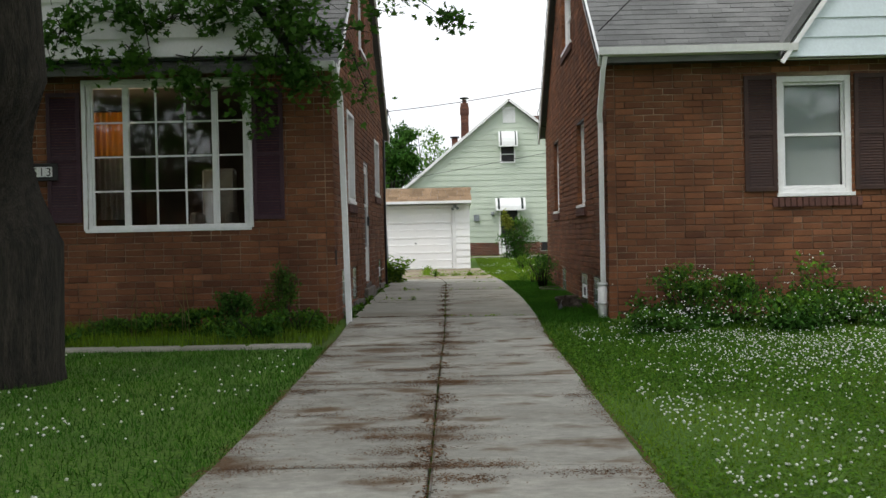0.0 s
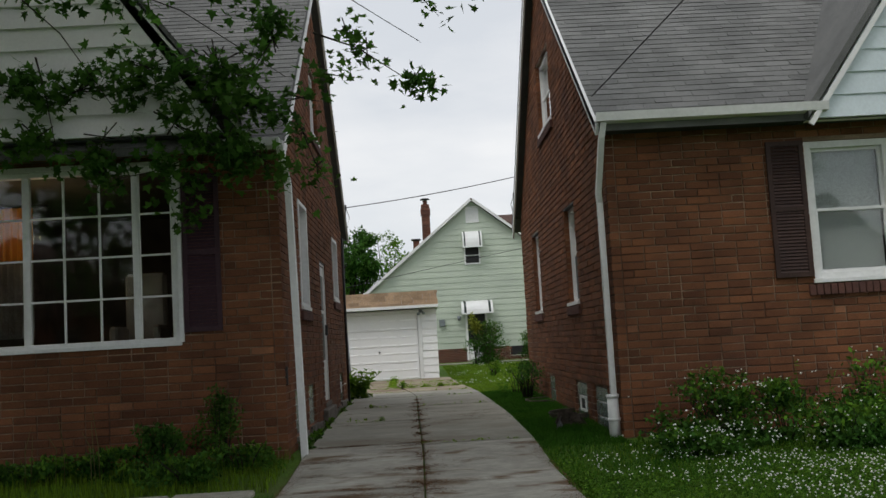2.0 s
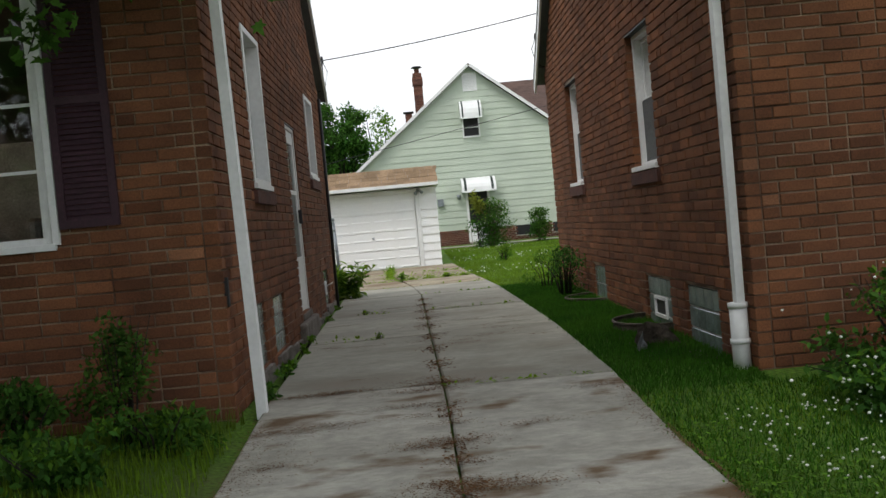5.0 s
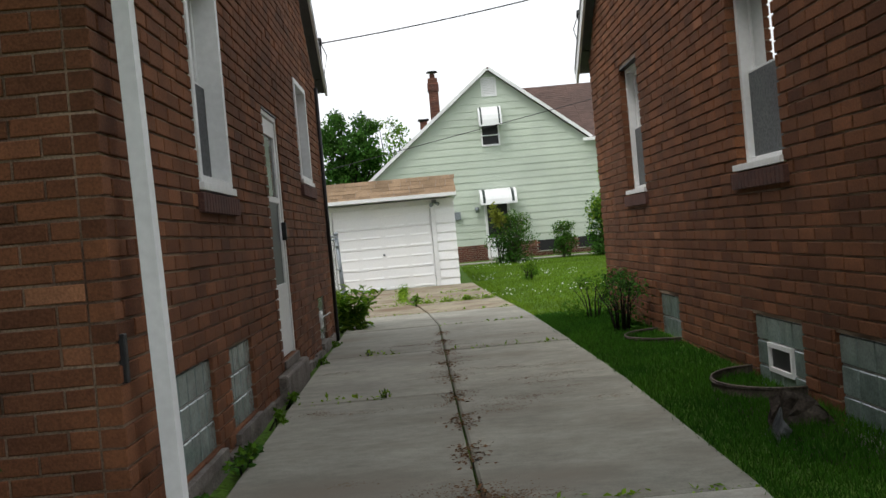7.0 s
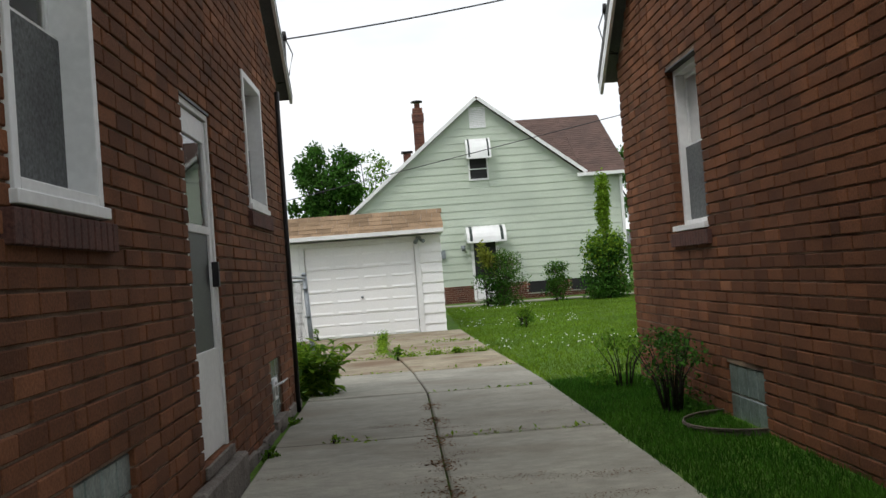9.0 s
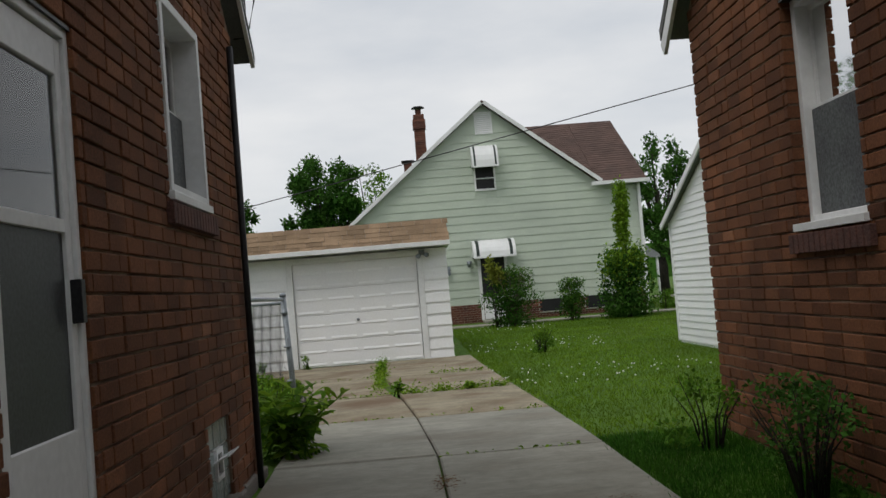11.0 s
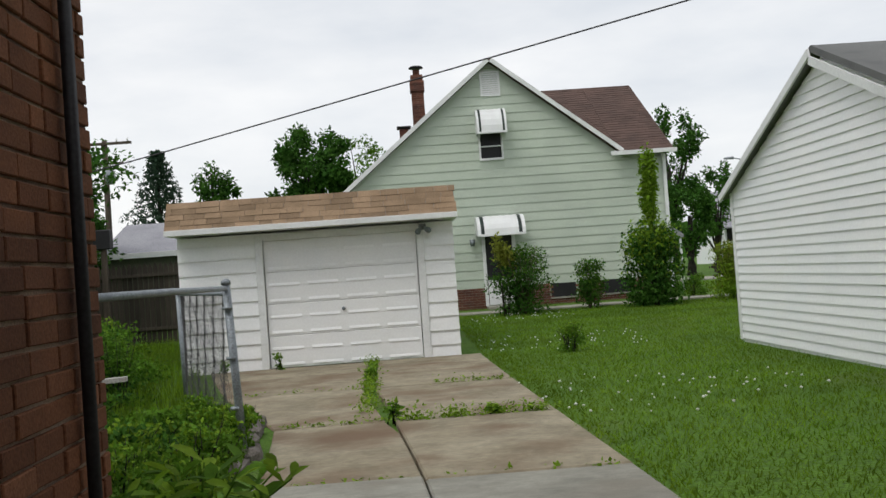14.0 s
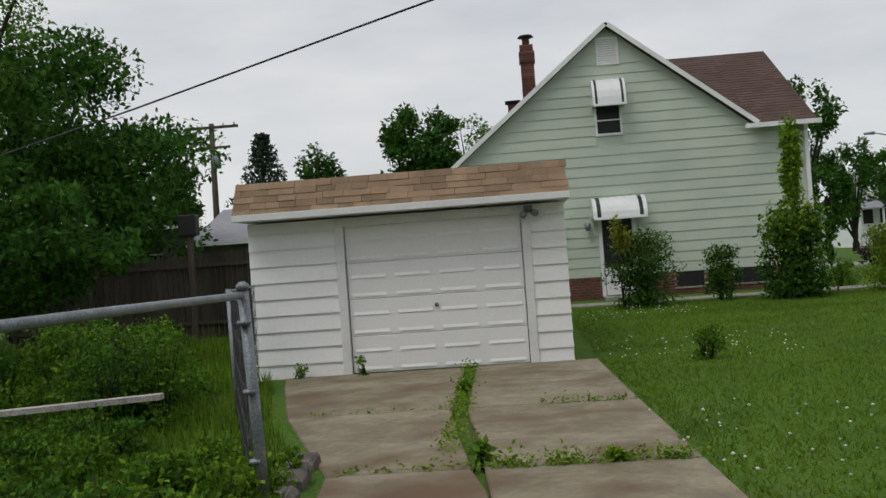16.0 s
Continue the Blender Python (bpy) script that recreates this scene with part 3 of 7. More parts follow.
# ---- roofs ----
def shingle_roof(parent, x0, x1, y0, y1, z_eave, slope, material, cuts=None, pitch=0.14, tab=0.3, label=""):
    """One slope that rises from y0 to y1, with courses of overlapping tabs. cuts(x, y): leave a tab out."""
    rise = slope * (y1 - y0)
    L = math.hypot(y1 - y0, rise)
    cy, cz = (y1 - y0) / L, rise / L
    bm = bmesh.new()
    prism(bm, [(x0, y0, z_eave), (x1, y0, z_eave), (x1, y1, z_eave + rise), (x0, y1, z_eave + rise)], (0, 0, -0.09))
    bmesh.ops.recalc_face_normals(bm, faces=bm.faces)
    deck = part("roof", bm, material, parent, label)
    r = np.random.default_rng(int(abs(x0) * 37 + 5))
    verts, faces = [], []
    s = -0.02
    k = 0
    sg = 1 if y1 > y0 else -1
    while s < L - 0.02:
        x = x0 + (tab / 2 if k % 2 else 0) * 0 - (tab * 0.5 if k % 2 else 0)
        while x < x1:
            xa, xb = max(x, x0) + 0.003, min(x + tab, x1) - 0.003
            x += tab
            if xb - xa < 0.03 or (cuts and cuts((xa + xb) / 2, y0 + cy * s)):
                continue
            j = float(r.uniform(-0.008, 0.008))
            t = float(r.uniform(0.009, 0.014))
            b = len(verts)
            for xx, ss, hh in ((xa, s + j, 0.0), (xb, s + j, 0.0), (xb, s + j, t), (xa, s + j, t), (xb, min(s + pitch * 1.15, L), 0.003), (xa, min(s + pitch * 1.15, L), 0.003)):
                verts.append((xx, y0 + cy * ss - cz * hh * sg, z_eave + cz * ss + abs(cy) * hh))
            faces += [(b, b + 1, b + 2, b + 3), (b + 3, b + 2, b + 4, b + 5), (b, b + 3, b + 5), (b + 1, b + 4, b + 2)]
        s += pitch
        k += 1
    me = bpy.data.meshes.new("shingles")
    me.from_pydata(verts, [], faces)
    ob = place("shingles", me, material, None, kind="stuff")
    ob.parent = deck
    return deck


def board(name, p, q, w, t, material, parent, up=(0, 0, 1), label=""):
    """A board from p to q, w high (along up), t thick."""
    p, q, up = Vector(p), Vector(q), Vector(up)
    side = (q - p).cross(up).normalized() * t
    w = (side.cross(q - p)).normalized() * w
    bm = bmesh.new()
    prism(bm, [p, q, q + w, p + w], side)
    bmesh.ops.recalc_face_normals(bm, faces=bm.faces)
    return part(name, bm, material, parent, label)


OVER = 0.33
for h, x_side, x_far, y0, y1, sg in ((house_l, LX + 0.12, LX - 7.6, LY0, LY1, 1), (house_r, RX_ - 0.14, RX_ + 8.2, RY0, RY1, -1)):
    mid = (y0 + y1) / 2
    z_e = EAVE + 0.21 - SLOPE * OVER
    xa, xb = min(x_side, x_far), max(x_side, x_far)
    shingle_roof(h, xa, xb, y0 - OVER, mid, z_e, SLOPE, M_ROOF_GREY, label="grey shingle roof slope")
    shingle_roof(h, xa, xb, y1 + OVER, mid, z_e, -SLOPE, M_ROOF_GREY, pitch=0.3, tab=1.0, label="grey shingle roof slope")
    zr = z_e + SLOPE * (mid - y0 + OVER)
    for ya in (y0 - OVER, y1 + OVER):
        board("rake_board", (x_side, ya, z_e - 0.13), (x_side, mid, zr - 0.13), 0.12, 0.03 if (ya < mid) == (sg < 0) else -0.03, M_WHITE, h, label="white painted rake board")

# gutters, fascia and downspouts of the right house
bm = bmesh.new()
prism(bm, [(2.3, 14.6, 3.4), (2.3, 14.48, 3.41), (2.3, 14.46, 3.5), (2.3, 14.475, 3.5), (2.3, 14.49, 3.43), (2.3, 14.585, 3.42), (2.3, 14.6, 3.49)], (2.47, 0, 0))
bmesh.ops.recalc_face_normals(bm, faces=bm.faces)
part("gutter", bm, M_WHITE, house_r, "white metal gutter with rust specks")
box("fascia", 2.32, 4.74, 14.605, 14.63, 3.4, 3.5, M_WHITE, house_r)
# soffits coloured near-black for the shadow beneath the eaves
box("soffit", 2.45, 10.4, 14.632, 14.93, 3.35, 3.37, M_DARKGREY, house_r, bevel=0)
box("fascia", LX + 0.08, -1.6, 14.6, 14.63, 3.32, 3.42, M_WHITE, house_l)
box("gutter", LX + 0.1, -1.6, 14.48, 14.595, 3.33, 3.42, M_WHITE, house_l, "white metal gutter")
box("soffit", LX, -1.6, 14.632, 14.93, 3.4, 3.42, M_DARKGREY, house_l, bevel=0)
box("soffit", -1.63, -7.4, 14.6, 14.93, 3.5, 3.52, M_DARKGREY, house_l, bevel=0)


def flat_tube(name, pts, w, t, parent, label):
    """A downspout: a ribbed rectangular pipe along points."""
    bm = bmesh.new()
    rings = []
    for x, y, z in pts:
        prof = []
        for i in range(5):
            a = -w / 2 + w * i / 4
            prof.append((t / 2 + (0.003 if i % 2 else -0.003), a))
        prof += [(-t / 2, w / 2), (-t / 2, -w / 2)]
        rings.append([bm.verts.new((x + p[0], y + p[1], z)) for p in prof])
    k = len(rings[0])
    for a, b in zip(rings, rings[1:]):
        for i in range(k):
            bm.faces.new((a[i], a[(i + 1) % k], b[(i + 1) % k], b[i]))
    bm.faces.new(rings[0])
    bm.faces.new(rings[-1])
    bmesh.ops.recalc_face_normals(bm, faces=bm.faces)
    return part(name, bm, M_WHITE, parent, label)


flat_tube("downspout", [(-0.965, 15.08, 0.05), (-1.025, 15.1, 3.0), (-1.03, 15.1, 3.06), (-1.03, 14.62, 3.3), (-1.03, 14.6, 3.4)], 0.085, 0.072, house_l, "white ribbed metal downspout")
flat_tube("downspout", [(2.38, 15.06, 0.48), (2.38, 15.05, 2.62), (2.36, 14.98, 2.72), (2.36, 14.6, 3.25), (2.38, 14.55, 3.4)], 0.085, 0.06, house_r, "white metal downspout with an elbow")
tube("drain_pipe", [(2.37, 15.07, 0.0), (2.37, 15.07, 0.52)], 0.062, M_WHITE, house_r, "stubby white drain pipe", seg=14)
for zz in (0.5, 0.25):
    tube("collar", [(2.37, 15.07, zz), (2.37, 15.07, zz + 0.035)], 0.07, M_WHITE, house_r, seg=14)
tube("drain_pipe", [(LX + 0.035, 23.3, 0.1), (LX + 0.035, 23.3, 3.3)], 0.024, M_BLACK, house_l, "thin black vertical conduit")


# ---- siding ----
def siding(parent, o, u, n, z0, z1, pitch, left, right, material, holes=(), proud=0.022, back=True):
    """Lapped boards, each an object, between the lines left(z) and right(z)."""
    z = z0
    while z < z1 - 0.01:
        zt = min(z + pitch, z1)
        segs = [(left(z), right(z), left(zt), right(zt))]
        for h in holes:
            if zt > h[2] + 0.01 and z < h[3] - 0.01:
                nxt = []
                for a, b, c, d in segs:
                    if h[0] > a and h[0] < b:
                        nxt.append((a, h[0], c, h[0]))
                        if h[1] < b:
                            nxt.append((h[1], b, h[1], d))
                    elif h[1] > a and h[0] <= a and h[1] < b:
                        nxt.append((h[1], b, h[1], d))
                    elif h[0] <= a and h[1] >= b:
                        pass
                    else:
                        nxt.append((a, b, c, d))
                segs = nxt
        for a, b, c, d in segs:
            if b - a < 0.03:
                continue
            if d < c:
                c = d = (c + d) / 2
            bm = bmesh.new()
            vs = [bm.verts.new(uz(o, u, n, *q)) for q in ((a, z, 0), (b, z, 0), (b, z, proud), (a, z, proud), (d, zt, 0), (c, zt, 0), (c, zt, 0.005), (d, zt, 0.005))]
            for f in ((0, 1, 2, 3), (3, 2, 7, 6), (0, 3, 6, 5), (1, 4, 7, 2), (4, 5, 6, 7), (0, 5, 4, 1)):
                bm.faces.new([vs[i] for i in f])
            bmesh.ops.recalc_face_normals(bm, faces=bm.faces)
            part("board", bm, material, parent)
        z = zt


# front gables over the picture windows
def front_gable(h, x_in, sg, z0, zs, material, y=14.575):
    """A steep sided gable whose inner foot is at x_in and that rises away from the drive (sg: the way)."""
    half, s = 2.9, 1.42
    xm = x_in + sg * half
    za = z0 + half * s
    a0, a1 = min(x_in, x_in + sg * 2 * half), max(x_in, x_in + sg * 2 * half)
    pts = [(a0, y, z0), (a1, y, z0), (xm, y, za)]
    wall = plain_wall("gable_wall", h, pts, (0, 0.2, 0), M_WHITE_SIDING)
    siding(wall, (a0, y - 0.004), (1, 0), (0, -1), z0, za, zs, lambda z: (z - z0) / s, lambda z: 2 * half - (z - z0) / s, material)
    for xf in (a0, a1):
        out = 0.05 if xf == a0 else -0.22
        yb = LY0 + 4.2
        bm = bmesh.new()
        f0, f1 = Vector((xf - out, y - 0.09, z0)), Vector((xm, y - 0.09, za))
        prism(bm, [f0, f1, f1 + Vector((0, 0, 0.12)), f0 + Vector((0, 0, 0.12))], (0, yb - y + 0.09, 0))
        bmesh.ops.recalc_face_normals(bm, faces=bm.faces)
        part("roof", bm, M_ROOF_GREY, h, "grey shingle slope of the front gable")
        board("rake_board", f0 + Vector((0, 0, -0.06)), f1 + Vector((0, 0, -0.02)), 0.055, -0.03 if out > 0 else 0.03, M_WHITE, h, label="white painted rake board")


front_gable(house_r, 4.6, 1, 3.34, 0.24, M_BLUE_SIDING)
front_gable(house_l, -1.62, -1, 3.53, 0.24, M_WHITE_SIDING)


# ---- windows and doors ----
def window(parent, o, u, n, h, kind="sash", depth=0.09, blind=False, sill=True, label="", frame_w=0.055, screen=False, front=-0.02):
    """A window in the opening h: frame, sashes, panes of real glass, a sill of bricks on edge."""
    a0, a1, z0, z1 = h
    win = place("window", bpy.data.meshes.new("window"), None, parent, label)
    me = win.data

    def bx(bm, p, q, r, s, d0, d1):
        vs = [uz(o, u, n, *c) for c in ((p, r, d0), (q, r, d0), (q, s, d0), (p, s, d0))]
        prism(bm, vs, (n[0] * (d1 - d0), n[1] * (d1 - d0), 0))

    def fin(name, bm, m, lab=""):
        bmesh.ops.recalc_face_normals(bm, faces=bm.faces)
        bmesh.ops.bevel(bm, geom=list(bm.edges), offset=0.003, segments=1, affect="EDGES")
        return part(name, bm, m, parent if name == "window" else win, lab)

    bm = bmesh.new()
    f = frame_w
    for p, q, r, s in ((a0, a0 + f, z0, z1), (a1 - f, a1, z0, z1), (a0 + f, a1 - f, z1 - f, z1), (a0 + f, a1 - f, z0, z0 + f)):
        bx(bm, p, q, r, s, -depth - 0.07, front if screen else -depth + 0.03)
    if kind == "picture":
        for p, q, r, s in ((a0 - 0.05, a0, z0, z1 + 0.05), (a1, a1 + 0.05, z0, z1 + 0.05), (a0, a1, z1, z1 + 0.05)):
            bx(bm, p, q, r, s, -0.02, 0.025)
    fin("frame", bm, M_WHITE, "white painted window frame")
    bm = bmesh.new()
    bx(bm, a0 - 0.02, a1 + 0.03, z0 - 0.035, z0 + 0.012, -depth - 0.05, 0.03)
    fin("sill", bm, M_WHITE, "white painted sill")
    zm = (z0 + z1) / 2
    w = 0.035
    if kind == "sash":
        for lab, r, s, d in (("sash", zm - 0.02, z1 - f, -depth - 0.02), ("sash", z0 + f, zm + 0.02, -depth + 0.005)):
            bm = bmesh.new()
            p, q = a0 + f, a1 - f
            for c in ((p, p + w, r, s), (q - w, q, r, s), (p + w, q - w, s - w, s), (p + w, q - w, r, r + w)):
                bx(bm, *c, d - 0.03, d)
            fin(lab, bm, M_WHITE)
            bm = bmesh.new()
            bx(bm, p + w, q - w, r + w, s - w, d - 0.018, d - 0.014)
            part("pane", bm, M_GLASS, win).visible_shadow = False
        if screen:
            bm = bmesh.new()
            bx(bm, a0 + f + 0.01, a1 - f - 0.01, z0 + f, zm, -depth + 0.012, -depth + 0.014)
            part("insect_screen", bm, M_SCREEN, win, "grey insect screen over the lower sash")
    if kind == "picture":
        d = -depth + 0.02
        m1, m2 = a0 + (a1 - a0) * 0.245, a0 + (a1 - a0) * 0.785
        m1, m2 = (a1 - (m1 - a0), a1 - (m2 - a0)) if u[0] < 0 else (m1, m2)
        m1, m2 = min(m1, m2), max(m1, m2)
        for m_ in (m1, m2):
            bm = bmesh.new()
            bx(bm, m_ - 0.028, m_ + 0.028, z0 + f, z1 - f, d - 0.07, d)
            fin("mullion", bm, M_WHITE)
        for p, q in ((a0 + f, m1 - 0.028), (m2 + 0.028, a1 - f)):
            for c in ((p, p + 0.025, z0 + f, z1 - f), (q - 0.025, q, z0 + f, z1 - f)):
                bm = bmesh.new()
                bx(bm, *c, d - 0.05, d - 0.01)
                fin("stile", bm, M_WHITE)
        vs_ = [m1 + (m2 - m1) * k / 3 for k in (1, 2)]
        for v_ in vs_:
            bm = bmesh.new()
            bx(bm, v_ - 0.011, v_ + 0.011, z0 + f, z1 - f, d - 0.045, d - 0.02)
            part("muntin", bm, M_WHITE, win)
        for k in (1, 2, 3):
            zz = z0 + f + (z1 - z0 - 2 * f) * k / 4
            bm = bmesh.new()
            bx(bm, a0 + f, a1 - f, zz - 0.011, zz + 0.011, d - 0.043, d - 0.022)
            part("muntin", bm, M_WHITE, win)
        cols = [a0 + f, m1, *vs_, m2, a1 - f]
        for c0, c1 in zip(cols, cols[1:]):
            for k in range(4):
                zz0, zz1 = (z0 + f + (z1 - z0 - 2 * f) * j / 4 for j in (k, k + 1))
                bm = bmesh.new()
                bx(bm, c0 + 0.008, c1 - 0.008, zz0 + 0.008, zz1 - 0.008, d - 0.036, d - 0.033)
                part("pane", bm, M_GLASS, win).visible_shadow = False
    if blind:
        bm = bmesh.new()
        zz = z0 + f + 0.01
        while zz < z1 - f:
            vs = [uz(o, u, n, a, z, d_) for a, z, d_ in ((a0 + f + 0.02, zz, -depth - 0.1), (a1 - f - 0.02, zz, -depth - 0.1), (a1 - f - 0.02, zz + 0.022, -depth - 0.115), (a0 + f + 0.02, zz + 0.022, -depth - 0.115))]
            prism(bm, vs, (0, 0, 0.002))
            zz += 0.022
        bmesh.ops.recalc_face_normals(bm, faces=bm.faces)
        part("blind", bm, M_BLIND, win, "lowered pale slatted blind")
    if sill:
        bm = bmesh.new()
        a = a0 - 0.08
        while a < a1 + 0.06:
            q = [uz(o, u, n, *c) for c in ((a, z0 - 0.165, -0.1), (a + 0.066, z0 - 0.165, -0.1), (a + 0.066, z0 - 0.05, -0.1), (a, z0 - 0.05, -0.1))]
            prism(bm, q, (n[0] * 0.135, n[1] * 0.135, 0))
            a += 0.077
        bmesh.ops.recalc_face_normals(bm, faces=bm.faces)
        bmesh.ops.bevel(bm, geom=list(bm.edges), offset=0.004, segments=1, affect="EDGES")
        part("brick_sill", bm, M_DARKBRICK, win, "sill of dark bricks on edge")
    return win


def shutter(parent, o, u, n, a0, a1, z0, z1, m, label):
    s = place("shutter", bpy.data.meshes.new("shutter"), None, parent, label)
    bm = bmesh.new()

    def bx(p, q, r, t, d0, d1):
        prism(bm, [uz(o, u, n, *c) for c in ((p, r, d0), (q, r, d0), (q, t, d0), (p, t, d0))], (n[0] * (d1 - d0), n[1] * (d1 - d0), 0))

    w = 0.05
    for p, q, r, t in ((a0, a0 + w, z0, z1), (a1 - w, a1, z0, z1), (a0 + w, a1 - w, z1 - w, z1), (a0 + w, a1 - w, z0, z0 + w), (a0 + w, a1 - w, (z0 + z1) / 2 - w / 2, (z0 + z1) / 2 + w / 2)):
        bx(p, q, r, t, 0.006, 0.034)
    bmesh.ops.recalc_face_normals(bm, faces=bm.faces)
    part("shutter_frame", bm, m, s)
    bm = bmesh.new()
    z = z0 + w
    while z < z1 - w - 0.02:
        prism(bm, [uz(o, u, n, *c) for c in ((a0 + w, z, 0.03), (a1 - w, z, 0.03), (a1 - w, z + 0.034, 0.014), (a0 + w, z + 0.034, 0.014))], (n[0] * -0.005, n[1] * -0.005, 0))
        z += 0.036
    bmesh.ops.recalc_face_normals(bm, faces=bm.faces)
    part("slats", bm, m, s)


def lintel(parent, o, u, n, h):
    bm = bmesh.new()
    prism(bm, [uz(o, u, n, *c) for c in ((h[0] - 0.004, h[3] - 0.012, -0.12), (h[1] + 0.004, h[3] - 0.012, -0.12), (h[1] + 0.004, h[3] + 0.002, -0.12), (h[0] - 0.004, h[3] + 0.002, -0.12))], (n[0] * 0.118, n[1] * 0.118, 0))
    bmesh.ops.recalc_face_normals(bm, faces=bm.faces)
    part("lintel", bm, M_BLACK, parent)


def glass_block(parent, o, u, n, h, nu, nz, vent=False):
    a0, a1, z0, z1 = h
    g = place("basement_window", bpy.data.meshes.new("basement_window"), None, parent, "glass block basement window")

    def bx(bm, p, q, r, t, d0, d1):
        prism(bm, [uz(o, u, n, *c) for c in ((p, r, d0), (q, r, d0), (q, t, d0), (p, t, d0))], (n[0] * (d1 - d0), n[1] * (d1 - d0), 0))

    bm = bmesh.new()
    bx(bm, a0, a1, z0, z1, -0.12, -0.038)
    bmesh.ops.recalc_face_normals(bm, faces=bm.faces)
    part("joint", bm, M_BLOCKJOINT, g)
    du, dz = (a1 - a0) / nu, (z1 - z0) / nz
    for i in range(nu):
        for j in range(nz):
            if vent and 0 < i < nu - 1 and j == nz // 2:
                continue
            bm = bmesh.new()
            bx(bm, a0 + du * i + 0.006, a0 + du * (i + 1) - 0.006, z0 + dz * j + 0.006, z0 + dz * (j + 1) - 0.006, -0.06, -0.024)
            bmesh.ops.recalc_face_normals(bm, faces=bm.faces)
            bmesh.ops.bevel(bm, geom=list(bm.edges), offset=0.006, segments=1, affect="EDGES")
            part("glass_block", bm, M_BLOCK, g)
    if vent:
        p, q, r, t = a0 + du * 1.05, a0 + du * (nu - 1.05), z0 + dz * (nz // 2) - 0.02, z0 + dz * (nz // 2 + 1) + 0.0
        bm = bmesh.new()
        for c in ((p, p + 0.03, r, t), (q - 0.03, q, r, t), (p + 0.03, q - 0.03, r, r + 0.03), (p + 0.03, q - 0.03, t - 0.03, t)):
            bx(bm, *c, -0.06, -0.01)
        bmesh.ops.recalc_face_normals(bm, faces=bm.faces)
        part("vent_frame", bm, M_WHITE, g, "white framed vent")
        bm = bmesh.new()
        bx(bm, p + 0.03, q - 0.03, r + 0.03, t - 0.03, -0.05, -0.03)
        bmesh.ops.recalc_face_normals(bm, faces=bm.faces)
        part("vent_flap", bm, M_BLACK, g)
    bm = bmesh.new()
    bx(bm, a0 - 0.03, a1 + 0.03, z0 - 0.07, z0 - 0.004, -0.12, 0.035)
    bmesh.ops.recalc_face_normals(bm, faces=bm.faces)
    part("sill", bm, M_STONE, g)


OL, UL, NL = (LX, LY0), (0, 1), (1, 0)
OR, UR, NR = (RX_, RY0), (0, 1), (-1, 0)
for k in ("a", "b"):
    window(house_l, OL, UL, NL, LW[k], depth=0.12, front=0.012, label="white double-hung window in a brick wall", screen=True)
    lintel(house_l, OL, UL, NL, LW[k])
    window(house_r, OR, UR, NR, RW[k], depth=0.13, front=-0.07, label="white double-hung window in a brick wall", screen=True)
    lintel(house_r, OR, UR, NR, RW[k])
window(house_r, OR, UR, NR, RW["up"], label="white attic window in a brick gable")
window(house_l, OL, UL, NL, LW["up"], label="white attic window in a brick gable")
for nm_, p, q, r, t, d_, m_ in (("frame", -5.2, -4.12, 4.72, 6.1, 0.05, M_WHITE), ("pane", -5.1, -4.22, 4.82, 6.0, 0.06, M_BLACK), ("rail", -5.1, -4.22, 5.39, 5.44, 0.07, M_WHITE)):
    box(nm_ if nm_ != "frame" else "gable_window", p, q, 14.69 - d_, 14.69 - d_ + 0.03, r, t, m_, house_l)
window(house_l, (LX, LY0), (-1, 0), (0, -1), (1.1, 3.23, 1.36, 3.27), kind="picture", depth=0.05, sill=False, label="white many-paned picture window with an amber curtain behind it")
window(house_r, (RX_, RY0), (1, 0), (0, -1), (4.64 - RX_, 5.59 - RX_, 1.64, 3.16), depth=0.05, blind=True, label="white double-hung window with a lowered blind", frame_w=0.075)
OF, UF, NF = (LX, LY0), (-1, 0), (0, -1)
shutter(house_l, OF, UF, NF, 0.64, 1.04, 1.46, 3.16, M_SHUTTER_PLUM, "dark plum louvred shutter")
shutter(house_l, OF, UF, NF, 3.3, 3.74, 1.46, 3.16, M_SHUTTER_PLUM, "plum louvred shutter")
OG, UG, NG = (RX_, RY0), (1, 0), (0, -1)
shutter(house_r, OG, UG, NG, 4.21 - RX_, 4.62 - RX_, 1.68, 3.17, M_SHUTTER_BROWN, "dark brown louvred shutter")
shutter(house_r, OG, UG, NG, 5.62 - RX_, 6.04 - RX_, 1.68, 3.17, M_SHUTTER_BROWN, "dark brown louvred shutter")
glass_block(house_l, OL, UL, NL, LW["g1"], 5, 3)
glass_block(house_l, OL, UL, NL, LW["g2"], 4, 3)
glass_block(house_l, OL, UL, NL, LW["g3"], 3, 3, True)
glass_block(house_r, OR, UR, NR, RW["g1"], 4, 3)
glass_block(house_r, OR, UR, NR, RW["g2"], 4, 3, True)
glass_block(house_r, OR, UR, NR, RW["g3"], 4, 2)
# a small hopper flap on the third basement window
bm = bmesh.new()
prism(bm, [(LX - 0.05, 22.02, 0.5), (LX - 0.05, 22.36, 0.5), (LX + 0.07, 22.36, 0.56), (LX + 0.07, 22.02, 0.56)], (0, 0, 0.012))
bmesh.ops.recalc_face_normals(bm, faces=bm.faces)
part("hopper_flap", bm, M_WHITE, house_l, "small white hopper flap, open")

# side door
a0, a1, z0, z1 = LW["door"]
door = place("door", bpy.data.meshes.new("door"), None, house_l, "white storm door, its upper pane clear and lower one dark")


